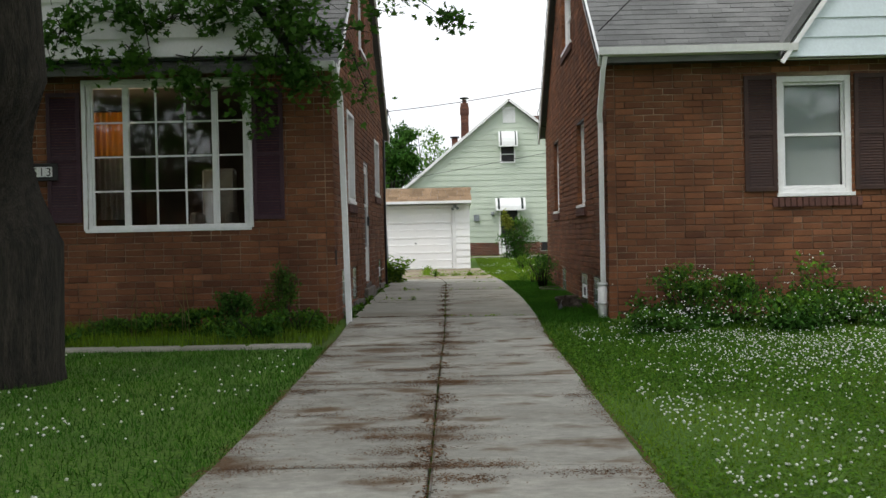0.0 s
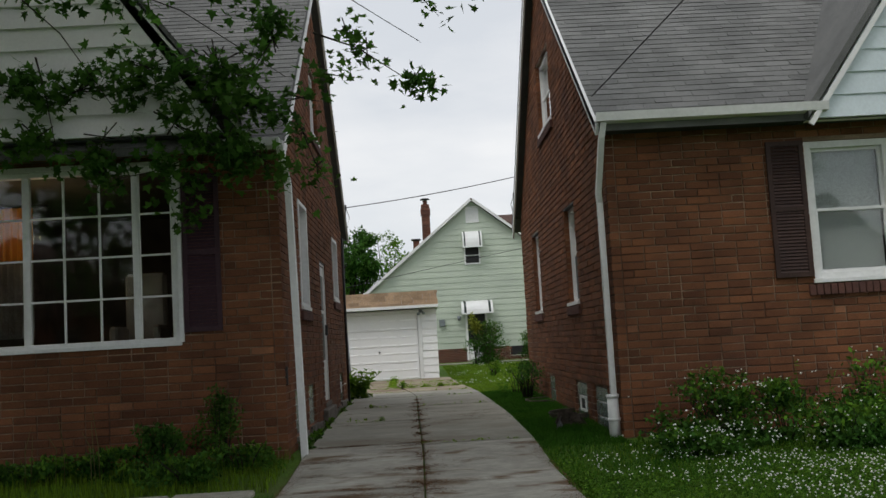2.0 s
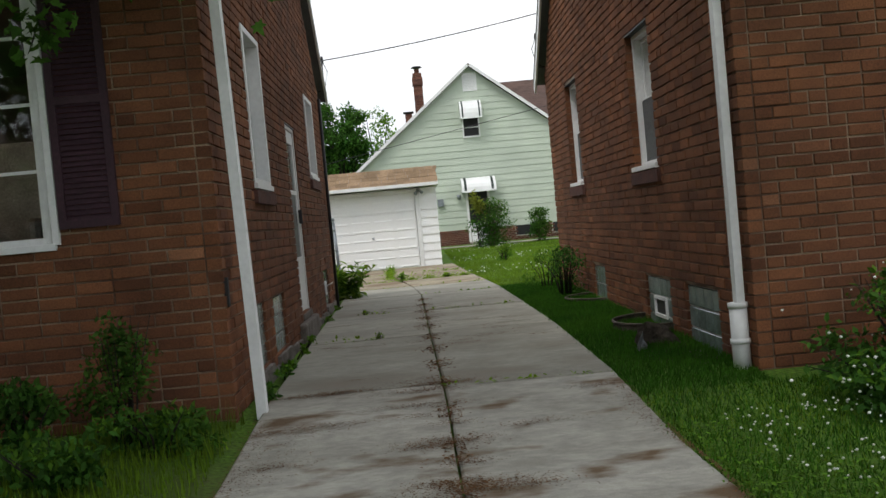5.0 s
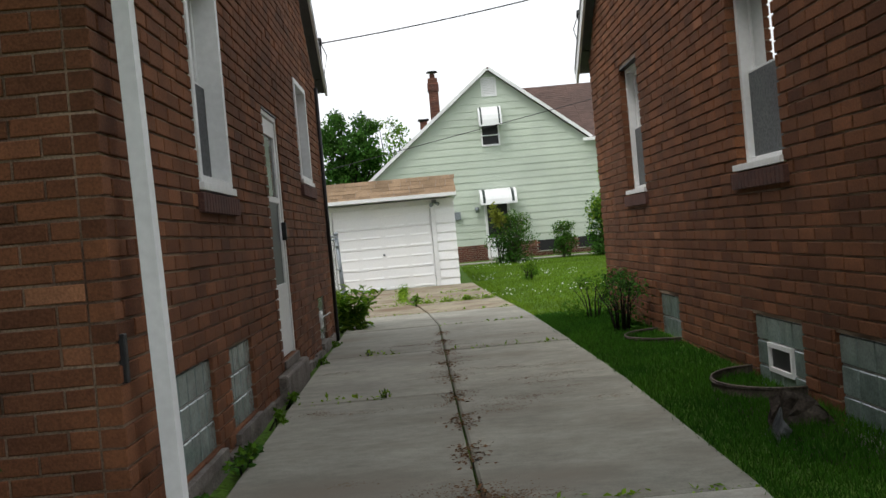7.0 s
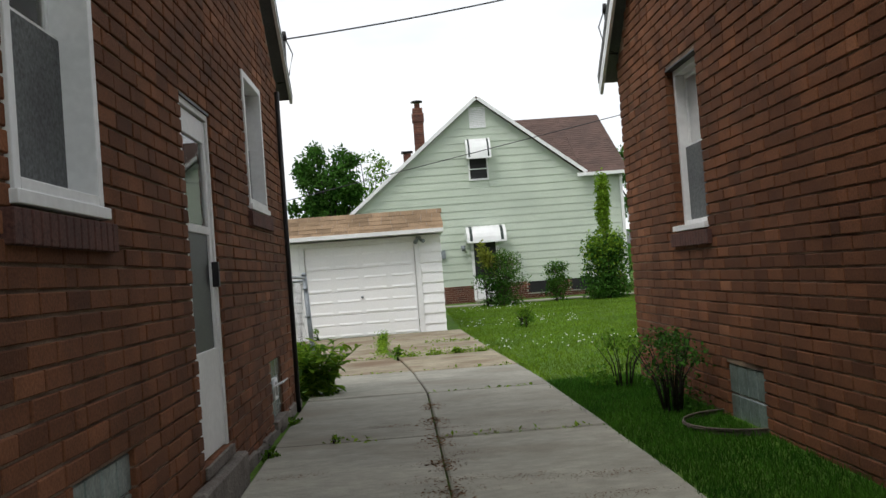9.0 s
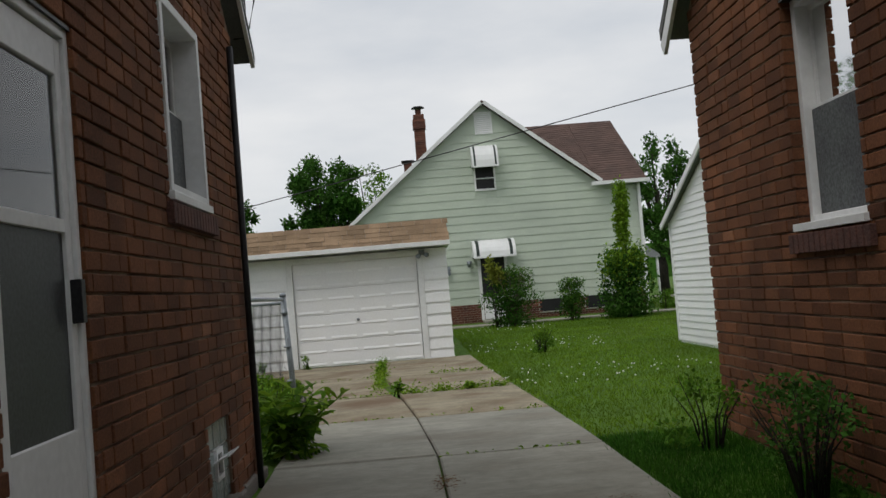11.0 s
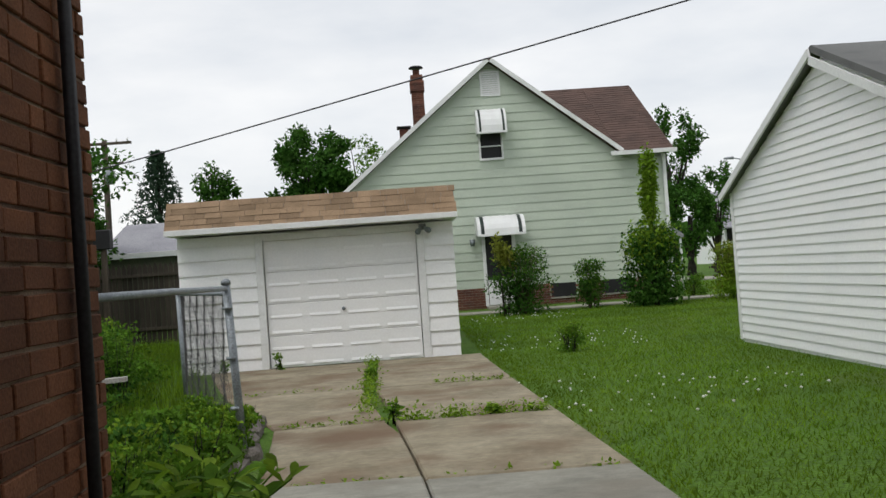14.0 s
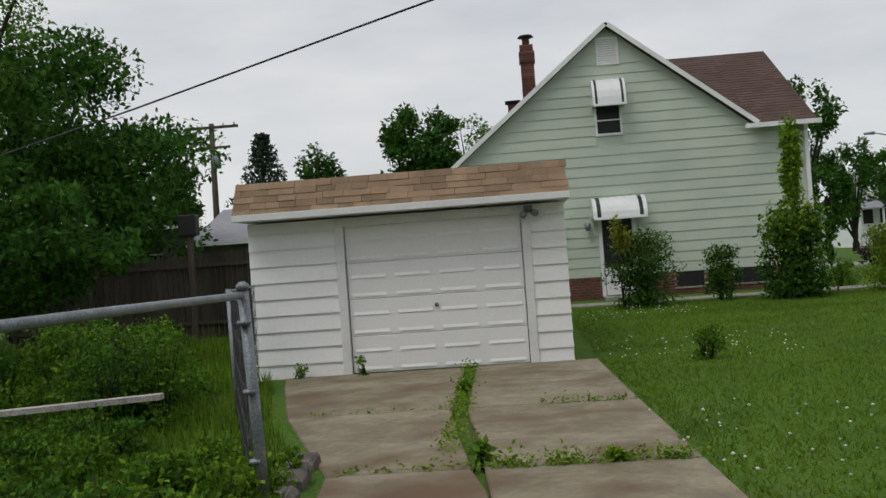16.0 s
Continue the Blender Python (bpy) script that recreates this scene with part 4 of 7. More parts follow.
def dbox(name, p, q, r, t, d0, d1, m, lab="", bev=0.003):
    bm = bmesh.new()
    prism(bm, [uz(OL, UL, NL, *c) for c in ((p, r, d0), (q, r, d0), (q, t, d0), (p, t, d0))], (d1 - d0, 0, 0))
    bmesh.ops.recalc_face_normals(bm, faces=bm.faces)
    if bev:
        bmesh.ops.bevel(bm, geom=list(bm.edges), offset=bev, segments=1, affect="EDGES")
    return part(name, bm, m, door, lab)


for p, q, r, t in ((a0, a0 + 0.04, z0, z1), (a1 - 0.04, a1, z0, z1), (a0 + 0.04, a1 - 0.04, z1 - 0.05, z1)):
    dbox("jamb", p, q, r, t, -0.16, -0.015, M_WHITE)
d0, d1 = a0 + 0.045, a1 - 0.045
dbox("stile", d0, d0 + 0.06, z0 + 0.01, z1 - 0.06, -0.065, -0.03, M_WHITE)
dbox("stile", d1 - 0.06, d1, z0 + 0.01, z1 - 0.06, -0.065, -0.03, M_WHITE)
dbox("kick_panel", d0 + 0.06, d1 - 0.06, z0 + 0.01, z0 + 0.62, -0.065, -0.03, M_WHITE)
dbox("rail", d0 + 0.06, d1 - 0.06, z0 + 1.33, z0 + 1.38, -0.065, -0.03, M_WHITE)
dbox("rail", d0 + 0.06, d1 - 0.06, z1 - 0.2, z1 - 0.06, -0.065, -0.03, M_WHITE)
dbox("pane", d0 + 0.06, d1 - 0.06, z0 + 0.62, z0 + 1.33, -0.05, -0.046, M_DARKMESH, "dark meshed lower screen", 0)
dbox("pane", d0 + 0.06, d1 - 0.06, z0 + 1.38, z1 - 0.2, -0.05, -0.046, M_GLASS, "clear glass upper pane", 0)
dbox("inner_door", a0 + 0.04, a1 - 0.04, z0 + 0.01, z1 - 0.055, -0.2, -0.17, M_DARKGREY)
dbox("door_handle", d1 - 0.055, d1 - 0.01, z0 + 1.0, z0 + 1.16, -0.03, 0.012, M_BLACK, "black door handle")
dbox("threshold", a0 - 0.02, a1 + 0.02, z0 - 0.07, z0 - 0.005, -0.16, 0.02, M_STONE)
box("step", LX - 0.01, LX + 0.075, 18.75, 20.1, -0.05, 0.33, M_STONE, house_l, "worn stone door step", bevel=0.015)
lintel(house_l, OL, UL, NL, LW["door"])
rr = np.random.default_rng(9)
yb = LY0 + 0.8
while yb < LY1 - 0.3:
    L_ = float(rr.uniform(0.35, 0.5))
    if not 18.6 < yb < 20.0:
        box("foundation_block", LX - 0.02, LX + 0.018 + float(rr.uniform(0, 0.012)), yb, yb + L_ - 0.012, -0.1, zg(yb) + float(rr.uniform(0.05, 0.09)), M_STONE, house_l, bevel=0.01)
    yb += L_

# what shows behind the panes
cur = thing("curtain", "amber yellow curtain hanging behind a picture window", "curtain")
bm = bmesh.new()
pts = [(-4.36 + 0.5 * t, 15.21 + 0.03 * math.sin(t * 40)) for t in np.linspace(0, 1, 50)]
va, vb = [bm.verts.new((x, y, 2.35)) for x, y in pts], [bm.verts.new((x, y, 2.93)) for x, y in pts]
for i in range(49):
    bm.faces.new((va[i], va[i + 1], vb[i + 1], vb[i]))
bmesh.ops.solidify(bm, geom=bm.faces[:], thickness=0.004)
part("cloth", bm, M_CURTAIN, cur)
bm = bmesh.new()
pts = [(-4.34 + 0.45 * t, 15.3 + 0.03 * math.sin(t * 40)) for t in np.linspace(0, 1, 50)]
va, vb = [bm.verts.new((x, y, 1.5)) for x, y in pts], [bm.verts.new((x, y, 2.33)) for x, y in pts]
for i in range(49):
    bm.faces.new((va[i], va[i + 1], vb[i + 1], vb[i]))
bmesh.ops.solidify(bm, geom=bm.faces[:], thickness=0.004)
part("lining", bm, M_CLOTH, cur)
tube("rod", [(-4.4, 15.28, 2.95), (-3.7, 15.28, 2.95)], 0.012, M_BLACK, cur)
for name_, x_, w_, zt_ in (("armchair", -3.0, 0.5, 1.95), ("stool", -2.45, 0.22, 1.75)):
    c_ = thing(name_, "pale cloth-covered " + name_ + " seen dimly through a window", name_)
    box("seat", x_ - w_ / 2, x_ + w_ / 2, 16.0, 16.5, 1.15, 1.4, M_CLOTH, c_, bevel=0.05)
    box("back", x_ - w_ / 2, x_ + w_ / 2, 16.5, 16.62, 1.15, zt_ + 0.3, M_CLOTH, c_, bevel=0.04)
    for dx in (-1, 1):
        for yy in (16.03, 16.45):
            box("leg", x_ + dx * (w_ / 2 - 0.04) - 0.02, x_ + dx * (w_ / 2 - 0.04) + 0.02, yy, yy + 0.04, 0.85, 1.16, M_BARK, c_)
    if name_ == "armchair":
        for dx in (-1, 1):
            box("arm", x_ + dx * w_ / 2 - 0.05, x_ + dx * w_ / 2 + 0.05, 16.0, 16.5, 1.38, 1.6, M_CLOTH, c_, bevel=0.03)

# added warm point light, no visible source, to make the curtain glow
lamp_data = bpy.data.lights.new("curtain_backlight", "POINT")
lamp_data.energy, lamp_data.color, lamp_data.shadow_soft_size = 5.0, (1.0, 0.75, 0.45), 0.08
curtain_backlight = new("curtain_backlight", lamp_data)
curtain_backlight.location = (-4.05, 15.75, 2.66)

plate = thing("house_number", "black mailbox-like plaque with white number tiles on a brick wall", "house number")
box("backplate", -5.18, -4.72, LY0 - 0.05, LY0 - 0.004, 2.02, 2.25, M_BLACK, plate, bevel=0.008)
for i, ch in enumerate("3513"):
    x_ = -5.15 + i * 0.092
    box("tile", x_, x_ + 0.088, LY0 - 0.058, LY0 - 0.052, 2.07, 2.2, M_WHITE, plate, bevel=0)
    fc = bpy.data.curves.new("digit", "FONT")
    fc.body, fc.size, fc.extrude = ch, 0.15, 0.001
    fo = bpy.data.objects.new("digit_source", fc)
    me = bpy.data.meshes.new_from_object(fo)
    bpy.data.objects.remove(fo)
    dg = place("digit", me, M_BLACK, plate)
    dg.location, dg.rotation_euler = (x_ + 0.006, LY0 - 0.061, 2.082), (math.pi / 2, 0, 0)

box("wall_vent", LX - 0.01, LX + 0.02, 14.985, 15.025, 0.84, 1.04, M_BLACK, house_l, "small black wall fitting")

# ---- single garage ----
GY = 36.18
gar = thing("garage", "white-sided single garage with a tan shingled mansard and closed door", "garage")
GX0, GX1 = -3.66, 0.84
DX0, DX1, DZ = -2.28, 0.25, 2.17
for p, q, r, t in ((GX0, DX0 - 0.1, -0.1, 2.3), (DX1 + 0.1, GX1, -0.1, 2.3), (DX0 - 0.1, DX1 + 0.1, DZ + 0.08, 2.3)):
    box("wall", p, q, GY, GY + 0.12, r, t, M_WHITE_SIDING, gar, bevel=0)
box("wall", GX0, GX0 + 0.12, GY + 0.12, GY + 6, -0.1, 2.3, M_WHITE_SIDING, gar, bevel=0)
box("wall", GX1 - 0.12, GX1, GY + 0.12, GY + 6, -0.1, 2.3, M_WHITE_SIDING, gar, bevel=0)
box("wall", GX0 + 0.12, GX1 - 0.12, GY + 5.88, GY + 6, -0.1, 2.3, M_WHITE_SIDING, gar, bevel=0)
siding(gar, (0, GY - 0.002), (1, 0), (0, -1), 0.03, 2.3, 0.235, lambda z: GX0, lambda z: DX0 - 0.1, M_WHITE_SIDING, proud=0.03)
siding(gar, (0, GY - 0.002), (1, 0), (0, -1), 0.03, 2.3, 0.235, lambda z: DX1 + 0.1, lambda z: GX1 + 0.02, M_WHITE_SIDING, proud=0.03)
siding(gar, (GX1 + 0.002, GY), (0, 1), (1, 0), 0.03, 2.3, 0.235, lambda z: 0, lambda z: 6, M_WHITE_SIDING, proud=0.03)
box("jamb", DX0 - 0.12, DX0, GY - 0.05, GY + 0.1, 0.0, DZ + 0.1, M_WHITE, gar)
box("jamb", DX1, DX1 + 0.12, GY - 0.05, GY + 0.1, 0.0, DZ + 0.1, M_WHITE, gar)
box("header", DX0, DX1, GY - 0.04, GY + 0.1, DZ, DZ + 0.1, M_WHITE, gar)
gd = place("door", bpy.data.meshes.new("door"), None, gar, "closed white sectional garage door")
ph = (DZ - 0.03) / 4
box("seal", DX0, DX1, GY + 0.03, GY + 0.06, 0.04, 0.08, M_BLACK, gd)
for k in range(4):
    bm = bmesh.new()
    z_a, z_b = 0.075 + k * ph * 0.98, 0.075 + (k + 1) * ph * 0.98
    add_box(bm, DX0 + 0.012, DX1 - 0.012, GY + 0.025, GY + 0.07, z_a + 0.003, z_b - 0.003, 0.006)
    part("door_section", bm, M_WHITE_SIDING, gd)
    for i in range(4):
        for zz in (z_a + 0.045, z_a + ph / 2 + 0.035):
            cx = DX0 + (DX1 - DX0) * (i + 0.5) / 4
            bm = bmesh.new()
            prism(bm, [(cx - 0.25, GY + 0.011, zz), (cx - 0.25, GY + 0.024, zz), (cx - 0.25, GY + 0.024, zz + 0.045)], (0.5, 0, 0))
            bmesh.ops.recalc_face_normals(bm, faces=bm.faces)
            part("pressed_panel", bm, M_WHITE_SIDING, gd)
tube("door_handle", [(-1.02, GY - 0.01, 0.98), (-1.02, GY + 0.03, 0.98)], 0.03, M_METAL, gd, "small metal lock handle", seg=12)
mans = place("roof", bpy.data.meshes.new("roof"), None, gar, "tan shingled mansard roof edge")
bm = bmesh.new()
prism(bm, [(-3.74, GY - 0.42, 2.4), (-3.74, GY - 0.1, 2.86), (-3.74, GY + 6.1, 2.8), (-3.74, GY + 6.1, 2.4)], (4.65, 0, 0))
bmesh.ops.recalc_face_normals(bm, faces=bm.faces)
part("deck", bm, M_ROOF_FELT, mans)
box("fascia", -3.76, 0.93, GY - 0.46, GY - 0.425, 2.33, 2.42, M_WHITE, mans)
box("fascia", 0.9, 0.93, GY - 0.425, GY + 6.1, 2.33, 2.42, M_WHITE, mans)
box("soffit", -3.74, 0.89, GY - 0.42, GY + 6, 2.33, 2.35, M_WHITE, mans, bevel=0)
rr = np.random.default_rng(12)
for k in range(5):
    x = -3.76 - (0.13 if k % 2 else 0)
    while x < 0.93:
        w_ = float(rr.uniform(0.2, 0.42))
        p, q = max(x, -3.76), min(x + w_ - 0.006, 0.93)
        x += w_
        if q - p < 0.04:
            continue
        t_ = float(rr.uniform(0.006, 0.02))
        bm = bmesh.new()
        y_a, z_a = GY - 0.43 + 0.064 * k, 2.4 + 0.095 * k
        vs = [(p, y_a - t_, z_a), (q, y_a - t_, z_a), (q, y_a + 0.064 * 1.05 - 0.004, z_a + 0.1), (p, y_a + 0.064 * 1.05 - 0.004, z_a + 0.1)]
        prism(bm, vs, (0, 0.02 + t_, -0.004))
        bmesh.ops.recalc_face_normals(bm, faces=bm.faces)
        part("shingle", bm, M_ROOF_TAN, mans)
lampg = place("security_light", bpy.data.meshes.new("security_light"), None, gar, "small twin security light under the eave")
box("plate", 0.3, 0.42, GY - 0.08, GY - 0.035, 2.18, 2.28, M_METAL, lampg)
tube("lamp_head", [(0.33, GY - 0.08, 2.2), (0.28, GY - 0.2, 2.14)], [0.03, 0.05], M_METAL, lampg, seg=12)
tube("lamp_head", [(0.4, GY - 0.08, 2.2), (0.46, GY - 0.2, 2.16)], [0.03, 0.05], M_METAL, lampg, seg=12)

# ---- white neighbouring garage ----
wg = thing("garage", "white clapboard garage gable beside a lawn", "garage")
WX, WY0, WY1, WZ0, WZE, WZA = 5.16, 27.95, 34.95, 0.1, 2.36, 3.72
WM = (WY0 + WY1) / 2
ws = (WZA - WZE) / (WM - WY0)
plain_wall("gable_wall", wg, [(WX, WY0, WZ0 - 0.2), (WX, WY1, WZ0 - 0.2), (WX, WY1, WZE), (WX, WM, WZA), (WX, WY0, WZE)], (0.15, 0, 0), M_WHITE_SIDING)
siding(wg, (WX - 0.003, WY0), (0, 1), (-1, 0), WZ0 + 0.02, WZA - 0.05, 0.125, lambda z: max(0.0, (z - WZE) / ws), lambda z: WY1 - WY0 - max(0.0, (z - WZE) / ws), M_WHITE_SIDING, proud=0.022)
box("wall", WX + 0.15, WX + 6, WY1 - 0.15, WY1, -0.1, WZE, M_WHITE_SIDING, wg, bevel=0)
box("wall", WX + 0.15, WX + 6, WY0, WY0 + 0.15, -0.1, WZE, M_WHITE_SIDING, wg, bevel=0)
box("corner_board", WX - 0.035, WX + 0.06, WY1 - 0.07, WY1 + 0.03, 0.1, WZE, M_WHITE, wg)
for s_ in (-1, 1):
    ye = WM + s_ * (WY1 - WM + 0.18)
    bm = bmesh.new()
    prism(bm, [(WX - 0.12, ye, WZE - 0.08), (WX - 0.12, WM, WZA + 0.05), (WX - 0.12, WM, WZA + 0.14), (WX - 0.12, ye, WZE + 0.0)], (6.2, 0, 0))
    bmesh.ops.recalc_face_normals(bm, faces=bm.faces)
    part("roof", bm, M_ROOF_GREY, wg, "grey shingle slope")
    board("rake_board", (WX - 0.125, ye, WZE - 0.12), (WX - 0.125, WM, WZA + 0.01), 0.1, 0.03 * s_, M_WHITE, wg)

# ---- pale green house ----
HY = 49.08
gh = thing("green_house", "pale green clapboard house with brown roof and white awnings", "house")
AX, AZ = 2.96, 7.55
EXR, EZR = 6.62, 4.66
LS, RS = 0.815, (AZ - EZR) / (EXR - AX)
GXL, GXR = -3.6, 8.02


def g_left(z):
    return max(GXL, AX - (AZ - z) / LS)


def g_right(z):
    return AX + (AZ - z) / RS if z > EZR else GXR


plain_wall("wall", gh, [(GXL, HY, 0.0), (GXR, HY, 0.0), (GXR, HY, EZR), (EXR, HY, EZR), (AX, HY, AZ), (GXL, HY, AZ - (AX - GXL) * LS)], (0, 0.2, 0), M_GREEN_SIDING)
GH_D, GH_W, GH_V = (2.48, 3.28, 0.3, 2.5), (2.5, 3.23, 4.64, 5.5), (2.7, 3.24, 6.57, 7.33)
GH_B1, GH_B2 = (4.35, 5.1, 0.45, 0.95), (5.9, 6.9, 0.45, 0.95)
siding(gh, (0, HY - 0.003), (1, 0), (0, -1), 0.86, AZ - 0.04, 0.272, g_left, g_right, M_GREEN_SIDING, holes=(GH_D, GH_W, GH_V), proud=0.025)
rb = np.random.default_rng(3)
for k in range(9):
    x = GXL - (0.11 if k % 2 else 0)
    while x < GXR:
        p, q = max(x, GXL), min(x + 0.21, GXR)
        x += 0.22
        if q - p > 0.03 and not any(h[0] - 0.02 < (p + q) / 2 < h[1] + 0.02 and 0.2 + k * 0.075 > h[2] - 0.08 for h in (GH_D, GH_B1, GH_B2)) and p > 0.5:
            box("brick", p, q, HY - 0.03, HY + 0.02, 0.2 + k * 0.075, 0.265 + k * 0.075, M_CHIMNEY, gh, bevel=0)
for h in (GH_B1, GH_B2):
    box("basement_window", h[0], h[1], HY - 0.025, HY - 0.004, h[2], h[3] - 0.1, M_BLACK, gh)
    box("sill", h[0] - 0.03, h[1] + 0.03, HY - 0.06, HY - 0.03, h[2] - 0.05, h[2] - 0.004, M_CONCRETE, gh)
box("door_trim", 2.38, 2.48, HY - 0.05, HY + 0.02, 0.32, 2.5, M_WHITE, gh)
box("door_trim", 3.28, 3.38, HY - 0.05, HY + 0.02, 0.32, 2.5, M_WHITE, gh)
ddr = box("door", 2.485, 3.275, HY - 0.02, HY - 0.005, 0.35, 2.45, M_BLACK, gh, "dark glazed door in a white storm frame")
box("kick_panel", 2.5, 3.26, HY - 0.04, HY - 0.022, 0.35, 1.1, M_WHITE, ddr)
box("step", 2.4, 3.4, HY - 0.6, HY - 0.04, 0.1, 0.33, M_CONCRETE, gh, bevel=0.02)
for p, q, r, t in ((2.5, 2.56, 4.64, 5.5), (3.17, 3.23, 4.64, 5.5), (2.56, 3.17, 4.64, 4.71), (2.56, 3.17, 5.44, 5.5), (2.56, 3.17, 5.04, 5.08)):
    box("window_frame", p, q, HY - 0.05, HY + 0.01, r, t, M_WHITE, gh)
box("pane", 2.56, 3.17, HY - 0.012, HY - 0.006, 4.71, 5.44, M_BLACK, gh)
for p, q, r, t in ((2.66, 2.72, 6.55, 7.3), (3.2, 3.26, 6.55, 7.3), (2.72, 3.2, 6.55, 6.6), (2.72, 3.2, 7.25, 7.3)):
    box("vent_frame", p, q, HY - 0.05, HY, r, t, M_WHITE, gh)
for k in range(10):
    bm = bmesh.new()
    z = 6.61 + k * 0.064
    prism(bm, [(2.72, HY - 0.04, z), (3.2, HY - 0.04, z), (3.2, HY - 0.012, z + 0.055), (2.72, HY - 0.012, z + 0.055)], (0, 0.006, 0))
    bmesh.ops.recalc_face_normals(bm, faces=bm.faces)
    part("louvre", bm, M_WHITE, gh)


def awning(x0, x1, z0, z1, out, drop, label):
    """A curved metal awning of ribs, with a dark stripe near each end."""
    aw = place("awning", bpy.data.meshes.new("awning"), None, gh, label)
    n = 14
    w = (x1 - x0) / n
    prof = [(HY - 0.03 - out * math.sin(t * math.pi / 2) ** 0.8, z1 - (z1 - z0) * (1 - math.cos(t * math.pi / 2))) for t in np.linspace(0, 1, 7)]
    for i in range(n):
        bm = bmesh.new()
        p, q = x0 + i * w, x0 + (i + 1) * w
        dz = 0.012 if i % 2 else 0.0
        for (ya, za), (yb_, zb_) in zip(prof, prof[1:]):
            prism(bm, [(p, ya, za + dz), (q, ya, za + dz), (q, yb_, zb_ + dz), (p, yb_, zb_ + dz)], (0, 0.012, -0.012))
        bmesh.ops.recalc_face_normals(bm, faces=bm.faces)
        part("rib", bm, M_AWNSTRIPE if i in (1, n - 2) else M_AWN, aw)
    for xx in (x0, x1 - 0.012):
        bm = bmesh.new()
        prism(bm, [(xx, HY - 0.03, z1)] + [(xx, y_, z_ - 0.012) for y_, z_ in prof[1:]] + [(xx, HY - 0.03, z0)], (0.012, 0, 0))
        bmesh.ops.recalc_face_normals(bm, faces=bm.faces)
        part("side_panel", bm, M_AWN, aw)
    box("valance", x0, x1, prof[-1][0] - 0.01, prof[-1][0] + 0.012, z0 - drop, z0 + 0.01, M_AWN, aw)


awning(2.22, 3.62, 2.42, 2.98, 0.85, 0.06, "white ribbed door awning with two dark stripes")
awning(2.44, 3.32, 5.42, 6.15, 0.6, 0.05, "white ribbed window awning with two dark stripes")
bm = bmesh.new()
prism(bm, [(AX, HY - 0.25, AZ + 0.12), (AX, HY - 0.25, AZ + 0.02), (GXL - 0.4, HY - 0.25, AZ + 0.02 - (AX - GXL + 0.4) * LS), (GXL - 0.4, HY - 0.25, AZ + 0.12 - (AX - GXL + 0.4) * LS)], (0, 9.2, 0))
bmesh.ops.recalc_face_normals(bm, faces=bm.faces)
part("roof", bm, M_ROOF_BROWN, gh, "brown shingle roof slope")
bm = bmesh.new()
prism(bm, [(AX, HY - 0.25, AZ + 0.12), (AX, HY - 0.25, AZ + 0.02), (EXR + 0.1, HY - 0.25, EZR - 0.05), (EXR + 0.1, HY - 0.25, EZR + 0.06)], (0, 4.9, 0))
bmesh.ops.recalc_face_normals(bm, faces=bm.faces)
part("roof", bm, M_ROOF_BROWN, gh, "brown shingle roof slope")
board("rake_board", (g_left(0) - 0.3, HY - 0.26, AZ - 0.02 - (AX - GXL + 0.3) * LS), (AX, HY - 0.26, AZ + 0.0), 0.12, 0.03, M_WHITE, gh)
board("rake_board", (AX, HY - 0.26, AZ + 0.0), (EXR + 0.1, HY - 0.26, EZR - 0.06), 0.12, 0.03, M_WHITE, gh)
shingle_roof(gh, EXR, GXR + 0.25, HY - 0.35, HY + 4.6, EZR - 0.06, 0.57, M_ROOF_BROWN, pitch=0.2, tab=0.33, label="brown shingle wing roof")
shingle_roof(gh, AX + 0.3, EXR - 0.004, HY + 0.25, HY + 4.6, EZR - 0.06 + 0.6 * 0.57, 0.57, M_ROOF_BROWN, pitch=0.2, tab=0.33, label="brown shingle wing roof")
box("gutter", EXR - 0.25, GXR + 0.3, HY - 0.48, HY - 0.36, EZR - 0.16, EZR - 0.04, M_WHITE, gh, "white gutter")
box("wall", GXR - 0.2, GXR, HY + 0.2, HY + 9, 0, EZR, M_GREEN_SIDING, gh, bevel=0)
plain_wall("end_wall", gh, [(GXR - 0.2, HY + 0.2, EZR), (GXR - 0.2, HY + 9, EZR), (GXR - 0.2, HY + 4.6, EZR + 2.5)], (0.2, 0, 0), M_GREEN_SIDING)
box("wall", GXL, GXR - 0.2, HY + 8.8, HY + 9, 0, 4, M_GREEN_SIDING, gh, bevel=0)
box("wall", GXL, GXL + 0.2, HY + 0.2, HY + 8.8, 0, 2.1, M_GREEN_SIDING, gh, bevel=0)
bm = bmesh.new()
prism(bm, [(2.5, HY + 4.62, 7.28), (GXR + 0.25, HY + 4.62, 7.28), (GXR + 0.25, HY + 9.4, 4.55), (2.5, HY + 9.4, 4.55)], (0, 0, -0.1))
bmesh.ops.recalc_face_normals(bm, faces=bm.faces)
part("roof", bm, M_ROOF_BROWN, gh)
flat_tube("downspout", [(GXR - 0.02, HY - 0.08, 0.35), (GXR - 0.02, HY - 0.08, EZR - 0.15)], 0.1, 0.1, gh, "white downspout at a corner")
chm = place("chimney", bpy.data.meshes.new("chimney"), None, gh, "slim brick chimney with a metal cap")
rc = np.random.default_rng(8)
CX, CY = 0.88, 52.3
